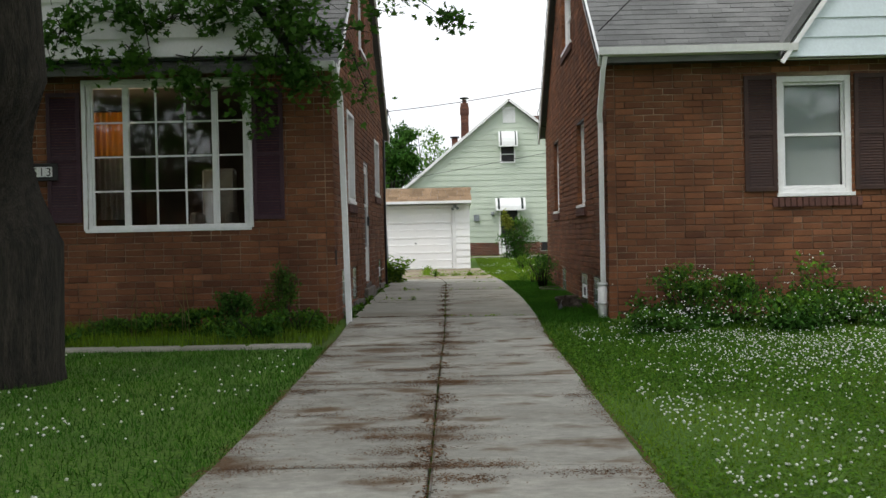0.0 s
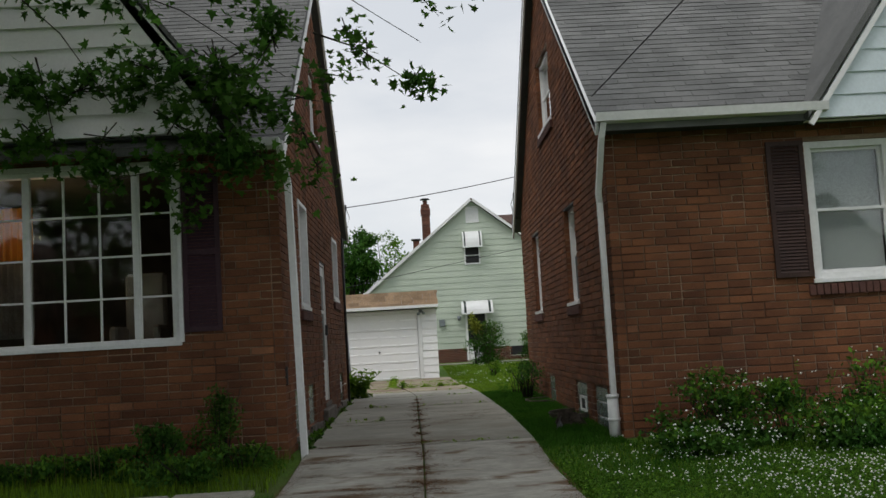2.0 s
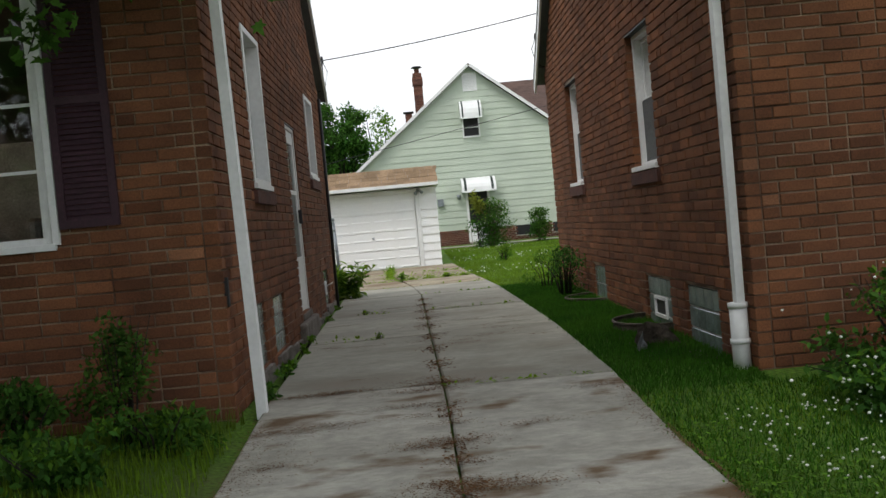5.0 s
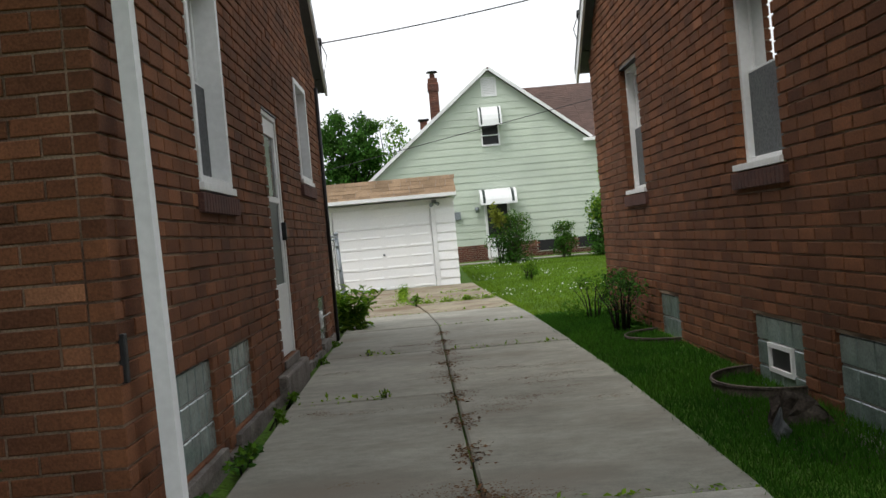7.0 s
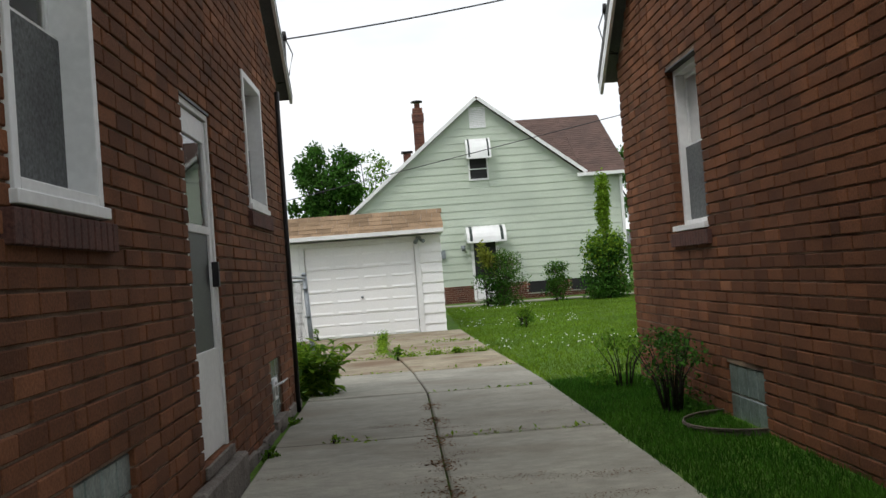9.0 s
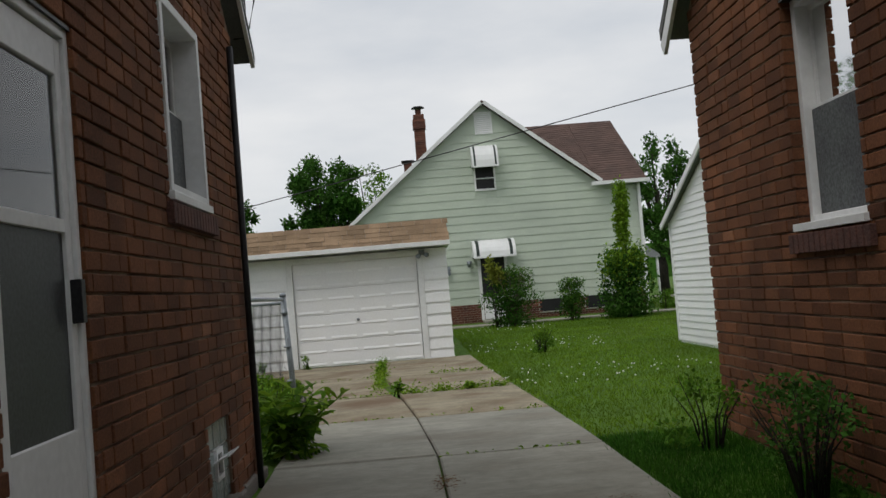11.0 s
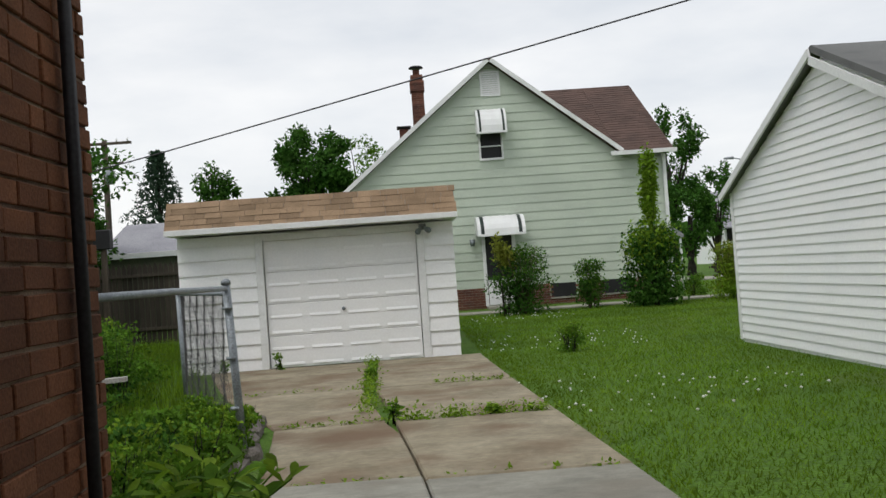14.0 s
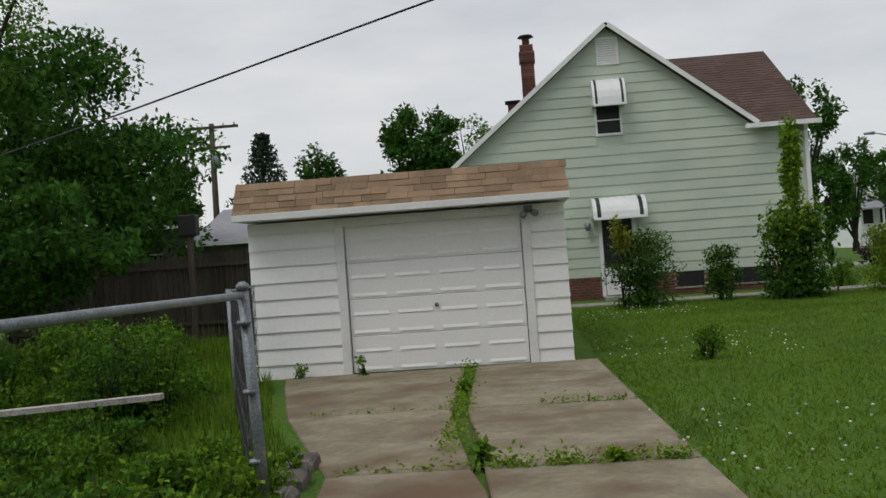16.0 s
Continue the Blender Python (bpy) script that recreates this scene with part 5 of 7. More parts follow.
for k in range(39):
    zz = 5.3 + k * 0.068
    wd = 0.2 if k < 31 else (0.235 if k < 36 else 0.2)
    bm = bmesh.new()
    for i in range(2):
        for yy in (CY - wd, CY):
            e = float(rc.uniform(-0.004, 0.004))
            sh = wd if k % 2 else wd * 0.8
            add_box(bm, CX - wd + i * sh + (0.004 if i else 0) + e, (CX - wd + sh) if i == 0 else CX + wd, yy + e, yy + wd - 0.006, zz, zz + 0.06)
    part("brick_course", bm, M_CHIMNEY, chm)
box("core", CX - 0.19, CX + 0.19, CY - 0.19, CY + 0.19, 5.0, 7.93, M_MORTAR, chm)
tube("flue", [(CX, CY, 7.9), (CX, CY, 8.14)], 0.11, M_CHIMNEY, chm, seg=12)
tube("cap", [(CX, CY, 8.19), (CX, CY, 8.25)], [0.25, 0.2], M_BLACK, chm, seg=12)
ch2 = place("chimney", bpy.data.meshes.new("chimney"), None, gh, "short brick flue with a metal cap")
box("stack", 0.2, 0.5, 51.9, 52.3, 4.6, 6.15, M_CHIMNEY, ch2)
box("cap", 0.12, 0.58, 51.8, 52.4, 6.2, 6.24, M_BLACK, ch2)
wl_ = place("wall_lamp", bpy.data.meshes.new("wall_lamp"), None, gh, "small eave shade and door grey lamp by a door")
tube("bracket", [(2.1, HY - 0.02, 2.3), (2.1, HY - 0.16, 2.3)], 0.02, M_BLACK, wl_)
tube("lamp", [(2.1, HY - 0.16, 2.32), (2.1, HY - 0.16, 2.12)], [0.09, 0.06], M_METAL, wl_, seg=10)
box("electric_meter", 1.2, 1.45, HY - 0.15, HY - 0.03, 1.9, 2.2, M_METAL, gh, "grey electric meter box")


# ---- fence, wells, wires ----
fence = thing("chain_link_fence", "galvanised chain-link fence end post, rail and loose mesh", "fence")
PX, PY = -1.43, 27.9
tube("end_post", [(-1.36, 27.86, -0.05), (-1.43, 27.9, 1.5)], 0.034, M_METAL, fence, seg=12)
tube("post_cap", [(-1.43, 27.9, 1.5), (-1.43, 27.9, 1.53), (-1.43, 27.9, 1.55)], [0.04, 0.038, 0.015], M_METAL, fence, seg=12)
tube("rail", [(-1.43, 27.86, 1.47), (-1.42, 26.0, 1.48), (-1.46, 23.75, 1.48)], 0.021, M_METAL, fence, seg=8)
tube("house_post", [(-1.46, 23.75, 0.0), (-1.46, 23.75, 1.5)], 0.03, M_METAL, fence, seg=10)
tube("line_post", [(-2.7, 31.9, 0.0), (-2.75, 32.0, 1.46)], 0.028, M_METAL, fence, seg=10)
tube("rail", [(-1.45, 27.93, 1.43), (-2.74, 31.98, 1.43)], 0.018, M_METAL, fence, seg=8)
tube("rail", [(-2.75, 32.0, 1.43), (-3.6, 36.1, 1.42)], 0.018, M_METAL, fence, seg=8)
for zz in (1.3, 0.9, 0.5):
    tube("clamp", [(-1.4 - zz * 0.02, 27.87, zz), (-1.4 - zz * 0.02, 27.87, zz + 0.025)], 0.042, M_METAL, fence, seg=10)


def mesh_panel(p, q, z0, z1, step=0.062):
    """Chain link: two sets of slanting wires, slightly slack."""
    bm = bmesh.new()
    L = math.hypot(q[0] - p[0], q[1] - p[1])
    r = np.random.default_rng(2)
    H = z1 - z0
    s = -H
    while s < L + H:
        for sg in (1, -1):
            pts = []
            for t in np.linspace(0, 1, 6):
                a = s + sg * t * H * 0.9
                if 0 <= a <= L:
                    w = 0.012 * math.sin(a * 9 + t * 5)
                    pts.append((p[0] + (q[0] - p[0]) * a / L + w, p[1] + (q[1] - p[1]) * a / L, z0 + t * H))
            if len(pts) > 1:
                tube_bm(bm, pts, 0.0016, 3)
        s += step
    part("wire_mesh", bm, M_CABLE, fence, "slack diamond wire mesh", "stuff")


mesh_panel((-1.45, 27.95), (-2.72, 31.95), 0.05, 1.42)
mesh_panel((-2.76, 32.05), (-3.6, 36.1), 0.05, 1.42)


def wire(name, label, pts, r=0.008, sag=0.0):
    t_ = thing(name, label, "cable")
    P = []
    (a, b) = pts
    for s in np.linspace(0, 1, 14):
        v = Vector(a).lerp(Vector(b), s)
        v.z -= sag * 4 * s * (1 - s)
        P.append(v)
    tube("wire", P, r, M_CABLE, t_, seg=5)


wire("cable", "dark service cable strung between two brick gables", [(-1.06, 24.0, 3.99), (2.42, 24.0, 4.44)], 0.009, 0.04)
lw = thing("cable", "long overhead service cable above a garage", "cable")
tube("wire", [(7.2, 23.2, 3.76), (4.2, 24.6, 3.32), (1.2, 26.02, 2.92), (-1.8, 27.43, 2.52), (-4.5, 28.72, 2.2), (-8.5, 30.6, 2.05), (-12.5, 32.5, 2.35), (-16.0, 34.2, 2.9)], 0.0055, M_CABLE, lw, seg=5)
wire("cable", "service cable rising from a brick house eave to a street pole", [(2.35, 14.9, 3.78), (9.6, -3.9, 9.4)], 0.007, 0.0)
sp_ = thing("utility_pole", "timber utility pole beside the street", "pole")
tube("pole", [(9.6, -3.9, -0.1), (9.6, -3.9, 9.8)], [0.16, 0.12], M_POLE, sp_, seg=10)
for x_, sg in ((LX, 1), (RX_, -1)):
    ins = thing("insulator", "small service bracket with drooping cable loops on a brick gable end", "bracket")
    zc = 3.98 if sg > 0 else 4.05
    yy = 23.75
    tube("bracket", [(x_ + sg * 0.0, yy, zc - 0.5), (x_ + sg * 0.1, yy, zc - 0.5), (x_ + sg * 0.1, yy, zc - 0.02)], 0.014, M_BLACK, ins)
    tube("knob", [(x_ + sg * 0.1, yy, zc - 0.06), (x_ + sg * 0.1, yy, zc + 0.03)], [0.03, 0.02], M_BLACK, ins)
    tube("cable_loop", [(x_ + sg * 0.1, yy, zc - 0.02), (x_ + sg * 0.17, yy + 0.05, zc - 0.2), (x_ + sg * 0.12, yy + 0.03, zc - 0.42), (x_ + sg * 0.03, yy, zc - 0.5)], 0.007, M_BLACK, ins, seg=5)


def well(cy, w, label, torn=False):
    t_ = thing("window_well", label, "window well")
    bm = bmesh.new()
    n = 18
    rows_ = [(0.0, 0.0), (0.06, 0.02), (0.09, -0.004), (0.12, 0.016), (0.16, 0.0), (0.17, 0.02), (0.18, 0.0)]
    rings = []
    for zo, dr_ in rows_:
        ring = []
        for i in range(n + 1):
            a = math.pi * i / n
            tear = (0.14 * max(0, math.sin(a * 1.4 + 0.6)) if torn else 0.0)
            ring.append(bm.verts.new((RX_ - 0.02 - (0.42 + dr_ + tear * 0.5) * math.sin(a), cy + w / 2 * math.cos(a), (-0.06 if torn else -0.02) + zo * (0.7 if torn else 1.15))))
        rings.append(ring)
    for a_, b_ in zip(rings, rings[1:]):
        for i in range(n):
            bm.faces.new((a_[i], a_[i + 1], b_[i + 1], b_[i]))
    bmesh.ops.solidify(bm, geom=bm.faces[:], thickness=0.006)
    part("ring", bm, M_RUST, t_)
    tube("rim", [(RX_ - 0.02 - (0.43 + (0.07 * max(0, math.sin(a * 1.4 + 0.6)) if torn else 0)) * math.sin(a), cy + w / 2 * math.cos(a), 0.066 if torn else 0.187) for a in np.linspace(0, math.pi, 16)], 0.007, M_RUST, t_, seg=6)
    return t_


well(17.6, 1.05, "curved rusty steel window well half full of debris")
w2 = well(16.2, 1.0, "bent window well with a torn, crumpled sheet", True)
bm = bmesh.new()
rr = np.random.default_rng(21)
gpts = [[bm.verts.new((2.1 - 0.2 * math.cos(u_ * 2.6) + 0.012 * float(rr.normal()), 16.16 + 0.24 * math.sin(u_ * 2.6) * (1 - 0.3 * v_) + 0.1 * v_ + 0.012 * float(rr.normal()), 0.06 + 0.24 * v_ * (0.35 + 0.65 * math.sin(math.pi * u_) ** 0.7) + 0.008 * float(rr.normal()))) for u_ in np.linspace(0, 1, 12)] for v_ in np.linspace(0, 1, 6)]
for a_, b_ in zip(gpts, gpts[1:]):
    for i in range(11):
        bm.faces.new((a_[i], a_[i + 1], b_[i + 1], b_[i]))
bmesh.ops.solidify(bm, geom=bm.faces[:], thickness=0.004)
part("torn_sheet", bm, M_RUST, w2, "curled dark metal sheet")
bm = bmesh.new()
lip = [[bm.verts.new((1.88 + 0.07 * v_ + 0.01 * float(rr.normal()), 16.1 + 0.3 * u_ + 0.015 * float(rr.normal()), 0.05 + 0.2 * v_ * math.sin(math.pi * (0.15 + 0.85 * u_)) + 0.01 * float(rr.normal()))) for u_ in np.linspace(0, 1, 8)] for v_ in np.linspace(0, 1, 4)]
for a_, b_ in zip(lip, lip[1:]):
    for i in range(7):
        bm.faces.new((a_[i], a_[i + 1], b_[i + 1], b_[i]))
bmesh.ops.solidify(bm, geom=bm.faces[:], thickness=0.003)
part("torn_lip", bm, M_SHEET, w2, "torn pale edge of a metal sheet")
well(20.6, 0.95, "dark steel window well overgrown by a shrub")
tyre = thing("basin", "shallow rusty basin rim lying in the grass by a brick wall", "basin")
tube("rim", [(2.2 + 0.24 * math.cos(a), 22.5 + 0.3 * math.sin(a), 0.1) for a in np.linspace(0, 2 * math.pi, 24)], 0.022, M_RUST, tyre, seg=6)

# ---- plants ----
R = np.random.default_rng(77)


def blob(n, c, r, hollow=0.45):
    """Points spread through an ellipsoid, thicker towards its skin."""
    v = R.normal(size=(n, 3))
    v /= np.linalg.norm(v, axis=1)[:, None]
    d = hollow + (1 - hollow) * R.random(n) ** 0.6
    return np.array(c) + v * d[:, None] * np.array(r)


def leaves(name, pts, size, material, parent, shape="leaf", label="", tilt=0.8):
    tv, tf = (MAPLE, MAPLE_F) if shape == "maple" else (LEAF, LEAF_F)
    n = len(pts)
    s = size * R.uniform(0.6, 1.3, n)
    return scatter_mesh(name, tv, tf, pts, rots(R, n, tilt), s, material, parent, label, "stuff")


def plant(name, label, cat, x, y, w, d, h, n, size, m, stems=14, m2=None, group="", base=None, shape="leaf", core=0.35, twigs=0, lift=0.12):
    """A shrub: stems that fan out, and clumps of small leaves about their upper parts."""
    z = zg(y) if base is None else base
    t_ = thing(name, label, cat, group)
    for i in range(stems):
        a, f = R.uniform(0, 2 * np.pi), R.uniform(0.2, 0.85)
        top = (x + math.cos(a) * w / 2 * f, y + math.sin(a) * d / 2 * f, z + h * R.uniform(0.65, 0.98))
        mid = (x + math.cos(a) * w / 2 * f * 0.45, y + math.sin(a) * d / 2 * f * 0.45, z + h * 0.4)
        tube("stem", [(x + 0.06 * math.cos(a), y + 0.06 * math.sin(a), z - 0.04), mid, top], [0.008 + h * 0.004, 0.006, 0.002], M_TWIG if twigs else M_BARK, t_, seg=5)
    P = []
    k = max(7, int(n / 90))
    for i in range(k):
        a, f = R.uniform(0, 2 * np.pi), R.uniform(0, 0.8)
        zz = R.uniform(lift, 0.88)
        sh = math.sin(math.pi * min(1, zz * 0.75 + 0.22)) ** 0.6
        c = (x + math.cos(a) * w / 2 * f * sh, y + math.sin(a) * d / 2 * f * sh, z + h * zz)
        P.append(blob(int(n / k), c, (w * 0.21, d * 0.21, h * 0.16), 0.1))
    P = np.concatenate(P)
    # m2 leaves grow likelier with height: light from above put into leaf colour
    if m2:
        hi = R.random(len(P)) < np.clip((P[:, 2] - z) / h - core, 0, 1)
        leaves("leaves", P[hi], size, m2, t_, shape, "lighter upper leaves")
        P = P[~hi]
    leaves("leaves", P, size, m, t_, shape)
    return t_


def tree(name, label, x, y, trunk_h, r, crown, n, size, m, limbs=9, base=None, clump=1.0, shape="leaf"):
    """A tapered trunk, limbs and a crown of clumps. crown: centre z above ground, half width, half height."""
    z = zg(y) if base is None else base
    t_ = thing(name, label, "tree")
    cz, cw, chh = crown
    tube("trunk", [(x, y, z - 0.1), (x + 0.03, y, z + trunk_h * 0.5), (x, y, z + trunk_h), (x + 0.1, y, z + cz)], [r * 1.25, r, r * 0.85, r * 0.35], M_BARK, t_, seg=12)
    cent = []
    for i in range(limbs):
        a = 2 * math.pi * i / limbs + R.uniform(-0.3, 0.3)
        f, zz = R.uniform(0.45, 0.9), R.uniform(-0.75, 0.85)
        q = (x + math.cos(a) * cw * f * math.sqrt(1 - zz * zz * 0.8), y + math.sin(a) * cw * f * math.sqrt(1 - zz * zz * 0.8), z + cz + zz * chh)
        s0 = z + trunk_h * R.uniform(0.8, 1.0)
        tube("limb", [(x, y, s0), ((x + q[0]) / 2, (y + q[1]) / 2, (s0 + q[2]) / 2 + 0.2), q], [r * 0.45, r * 0.25, r * 0.06], M_BARK, t_, seg=6)
        cent.append(q)
    P = []
    k = int(limbs * 3.5)
    for i in range(k):
        if i < len(cent):
            c = cent[i]
        else:
            v = R.normal(size=3)
            v /= np.linalg.norm(v)
            f = R.uniform(0.45, 0.95)
            c = (x + v[0] * cw * f, y + v[1] * cw * f, z + cz + v[2] * chh * f)
        s = R.uniform(0.18, 0.34) * clump
        P.append(blob(int(n / k), c, (cw * s, cw * s, chh * s * 0.8), 0.2))
    leaves("crown", np.concatenate(P), size, m, t_, shape)
    return t_


# the maple in front, its low boughs over the picture window
mp = thing("maple_tree", "large maple tree with a dark trunk and low leafy boughs", "tree")
tube("trunk", [(-3.5, 10.6, -0.2), (-3.46, 10.6, 0.15), (-3.42, 10.6, 1.2), (-3.45, 10.6, 2.6), (-3.5, 10.7, 4.2), (-3.6, 10.9, 7.0)], [0.6, 0.5, 0.48, 0.4, 0.33, 0.18], M_BARK, mp, seg=18)
boughs = [((-3.4, 10.7, 3.2), (-2.6, 12.6, 4.6), (-0.9, 14.3, 4.0)), ((-3.4, 10.7, 3.6), (-1.8, 12.4, 5.0), (0.5, 14.0, 4.2)), ((-3.5, 10.8, 3.4), (-3.2, 12.8, 4.6), (-2.6, 14.2, 3.7)), ((-3.5, 10.8, 3.9), (-4.2, 12.6, 5.0), (-4.4, 14.1, 4.1)), ((-3.4, 10.7, 4.2), (-1.6, 11.2, 5.5), (0.6, 12.0, 5.6)), ((-3.5, 10.7, 4.4), (-3.0, 12.0, 6.0), (-2.0, 13.5, 6.0)), ((-3.6, 10.6, 4.4), (-5.4, 11.0, 5.6), (-7.0, 11.8, 5.4)), ((-3.6, 10.6, 5.0), (-3.4, 9.0, 6.6), (-3.0, 7.0, 7.0))]
for a_, b_, c_ in boughs:
    tube("bough", [a_, b_, Vector(b_).lerp(Vector(c_), 0.5) + Vector((0, 0, 0.15)), c_], [0.012, 0.009, 0.006, 0.003], M_BARK, mp, seg=7)
ends, pts_ = [], []
clumps = [(-4.3, 14.2, 3.75, 0.5, 380), (-3.6, 14.3, 3.95, 0.5, 420), (-3.0, 14.2, 3.85, 0.5, 420), (-2.3, 14.3, 4.1, 0.55, 520), (-1.6, 14.3, 4.1, 0.55, 560), (-1.2, 14.2, 3.6, 0.45, 420), (-2.0, 14.1, 3.45, 0.4, 300), (-1.9, 14.2, 2.85, 0.3, 160), (-1.5, 14.3, 3.05, 0.32, 200), (-2.7, 14.1, 3.35, 0.35, 180), (-0.75, 14.3, 3.7, 0.3, 170), (-0.62, 14.35, 3.0, 0.17, 110), (-0.75, 14.3, 3.35, 0.2, 60), (-3.9, 14.1, 3.3, 0.3, 90), (-2.7, 14.2, 3.1, 0.4, 260), (-2.1, 14.1, 3.0, 0.45, 330), (-1.5, 14.2, 3.3, 0.4, 420), (-3.4, 14.2, 3.4, 0.45, 300), (-1.2, 14.2, 3.1, 0.35, 240), (-1.9, 14.2, 2.6, 0.25, 120), (-1.0, 14.2, 4.3, 0.45, 420), (-0.45, 14.2, 3.9, 0.25, 130), (-4.5, 14.1, 3.6, 0.4, 260), (-0.25, 14.2, 4.35, 0.28, 90), (-0.05, 14.2, 4.15, 0.16, 50), (0.42, 14.1, 3.8, 0.13, 42), (0.56, 14.1, 3.7, 0.11, 40), (0.5, 13.9, 4.6, 0.3, 110), (1.1, 13.9, 4.75, 0.25, 60), (-0.3, 13.6, 4.9, 0.4, 260), (-1.2, 13.6, 4.9, 0.6, 620), (-2.2, 13.5, 5.0, 0.7, 760), (-3.3, 13.4, 4.9, 0.7, 760), (-4.4, 13.5, 4.8, 0.7, 640), (-5.4, 13.4, 4.7, 0.7, 420), (-1.8, 12.4, 5.8, 0.9, 600), (-3.4, 12.0, 5.9, 1.0, 700), (-0.3, 12.2, 5.7, 0.7, 400), (-5.2, 12.0, 5.6, 1.1, 600), (-3.4, 9.5, 6.5, 1.6, 900), (-6.0, 10.0, 6.3, 1.6, 800), (-1.2, 9.5, 6.6, 1.5, 800)]
for cx, cy, cz, rad, n in clumps:
    c = np.array((cx, cy, cz))
    rad *= 1.15
    for i in range(max(3, int(n / 56))):
        q = blob(1, c, (rad, rad * 0.5, rad * 0.75), 0.2)[0]
        tube("twig", [tuple(c + (q - c) * -0.5 + np.array((0, 0, 0.12))), tuple((c + q) / 2 + np.array((0, 0, 0.03))), tuple(q)], [0.008, 0.005, 0.002], M_BARK, mp, seg=4)
        P_ = q + (c + np.array((0, 0, 0.1)) - q) * R.uniform(-0.1, 0.6, 34 if n > 200 else 14)[:, None] + R.normal(0, 0.085, (34 if n > 200 else 14, 3))
        pts_.append(P_)
# crown above the view, spread wide and thick to shade the left lawn
up = [blob(560, (R.uniform(-13.0, 0.2), R.uniform(-2.0, 12.5), R.uniform(6.9, 11.5)), (1.5, 1.5, 0.9), 0.1) for _ in range(125)]
leaves("upper_crown", np.concatenate(up), 0.24, M_LEAF_TREE, mp, label="dense upper crown")
for i in range(7):
    a = i * 0.9
    tube("limb", [(-3.6, 10.9, 6.2), (-3.8 + 2 * math.cos(a), 9.8 + 2 * math.sin(a), 8.0), (-3.8 + 4.2 * math.cos(a), 9.4 + 4.2 * math.sin(a), 9.2)], [0.14, 0.08, 0.03], M_BARK, mp, seg=6)
leaves("leaves", np.concatenate(pts_), 0.105, M_LEAF_TREE, mp, "maple", "dark green lobed leaves", 0.7)
for a_, b_ in (((-0.6, 14.3, 4.45), (0.56, 14.1, 3.72)), ((-0.9, 14.3, 3.7), (-0.58, 14.35, 2.95)), ((-1.6, 14.3, 3.9), (-1.85, 14.2, 2.75)), ((0.2, 13.9, 4.9), (1.25, 13.9, 4.7)), ((-3.4, 14.2, 4.3), (-3.2, 14.2, 3.3)), ((-4.2, 14.2, 4.2), (-4.5, 14.2, 3.3))):
    a_, b_ = Vector(a_), Vector(b_)
    tube("twig", [a_, a_.lerp(b_, 0.4) + Vector((0, 0, 0.08)), a_.lerp(b_, 0.75) + Vector((0, 0, 0.02)), b_], [0.012, 0.008, 0.005, 0.002], M_BARK, mp, seg=5)

# grass
def grass(name, label, x0, x1, y0, y1, n, h, m, keep=None, wide=1.0):
    p = np.c_[R.uniform(x0, x1, n), R.uniform(y0, y1, n), np.zeros(n)]
    if keep is not None:
        p = p[keep(p[:, 0], p[:, 1])]
    p[:, 2] = ZGX(p[:, 1]) - 0.005
    n = len(p)
    hh = h * R.uniform(0.5, 1.4, n)
    s = np.c_[hh * 0 + 0.05 * wide * R.uniform(0.6, 1.4, n), hh, hh]
    return scatter_mesh(name, BLADE, BLADE_F, p, rots(R, n, 0.35), s, m, None, label, "stuff", "grass")


RE = np.vectorize(right_edge)
LE = np.vectorize(left_edge)
right_of = lambda x, y: x > RE(y) + R.normal(0, 0.025, len(x)) - 0.01
left_of = lambda x, y: x < LE(y) + R.normal(0, 0.03, len(x)) + 0.01
grass("lawn_grass", "short green front lawn grass beside a driveway", 1.3, 8.5, 3.0, 14.6, 110000, 0.038, M_GRASS, right_of)
# the darker grass colour carries painted shade here and in the next two
grass("lawn_grass", "lush shaded grass before a flower bed", 1.3, 5.2, 8.8, 14.6, 45000, 0.055, M_LUSH_SHADED, lambda x, y: right_of(x, y) & (y - 8.8 > R.uniform(0, 3.2, len(x))) & (x < 5.2 - R.uniform(0, 2, len(x))))
grass("lawn_grass", "shaded front lawn grass under a maple", -8.0, -0.7, 4.0, 12.7, 85000, 0.045, M_LUSH_SHADED, left_of)
grass("lawn_grass", "narrow strip of lush shaded grass along a brick wall", 1.3, 2.42, 14.6, 24.0, 60000, 0.05, M_LUSH_SHADED, right_of)
grass("lawn_grass", "bright green back lawn grass", 1.1, 12.0, 24.0, 46.6, 190000, 0.048, M_GRASS, lambda x, y: (x > RE(y) + R.normal(0, 0.03, len(x))) & ((y < 36) | (x > 0.9)) & ~((x > 5.1) & (y > 27.8) & (y < 35)) & (y < 46.5), 1.6)
grass("lawn_grass", "side lawn grass beyond a green house", 8.2, 26.0, 35.0, 60.0, 40000, 0.09, M_GRASS, None, 2.5)
grass("dry_grass", "patches of dry grass in a lawn", 3.0, 8.5, 9.0, 13.6, 9000, 0.035, M_STRAW, lambda x, y: (np.sin(x * 1.3) * np.cos(y * 0.9) > 0.3))
cl = np.c_[R.uniform(1.4, 8.0, 110000), R.uniform(3.5, 13.8, 110000), np.zeros(110000)]
cl = cl[right_of(cl[:, 0], cl[:, 1])]
cl = cl[np.sin(cl[:, 0] * 1.7 + cl[:, 1]) + np.cos(cl[:, 1] * 1.3 - cl[:, 0] * 0.6) + R.normal(0, 0.5, len(cl)) > -0.9]
cl[:, 2] = R.uniform(0.02, 0.06, len(cl))
scatter_mesh("clover", LEAF, LEAF_F, cl, rots(R, len(cl), 0.4), 0.027 * R.uniform(0.7, 1.4, len(cl)), M_LEAF_MID, None, "low clover leaves across a front lawn", "stuff", "clover")
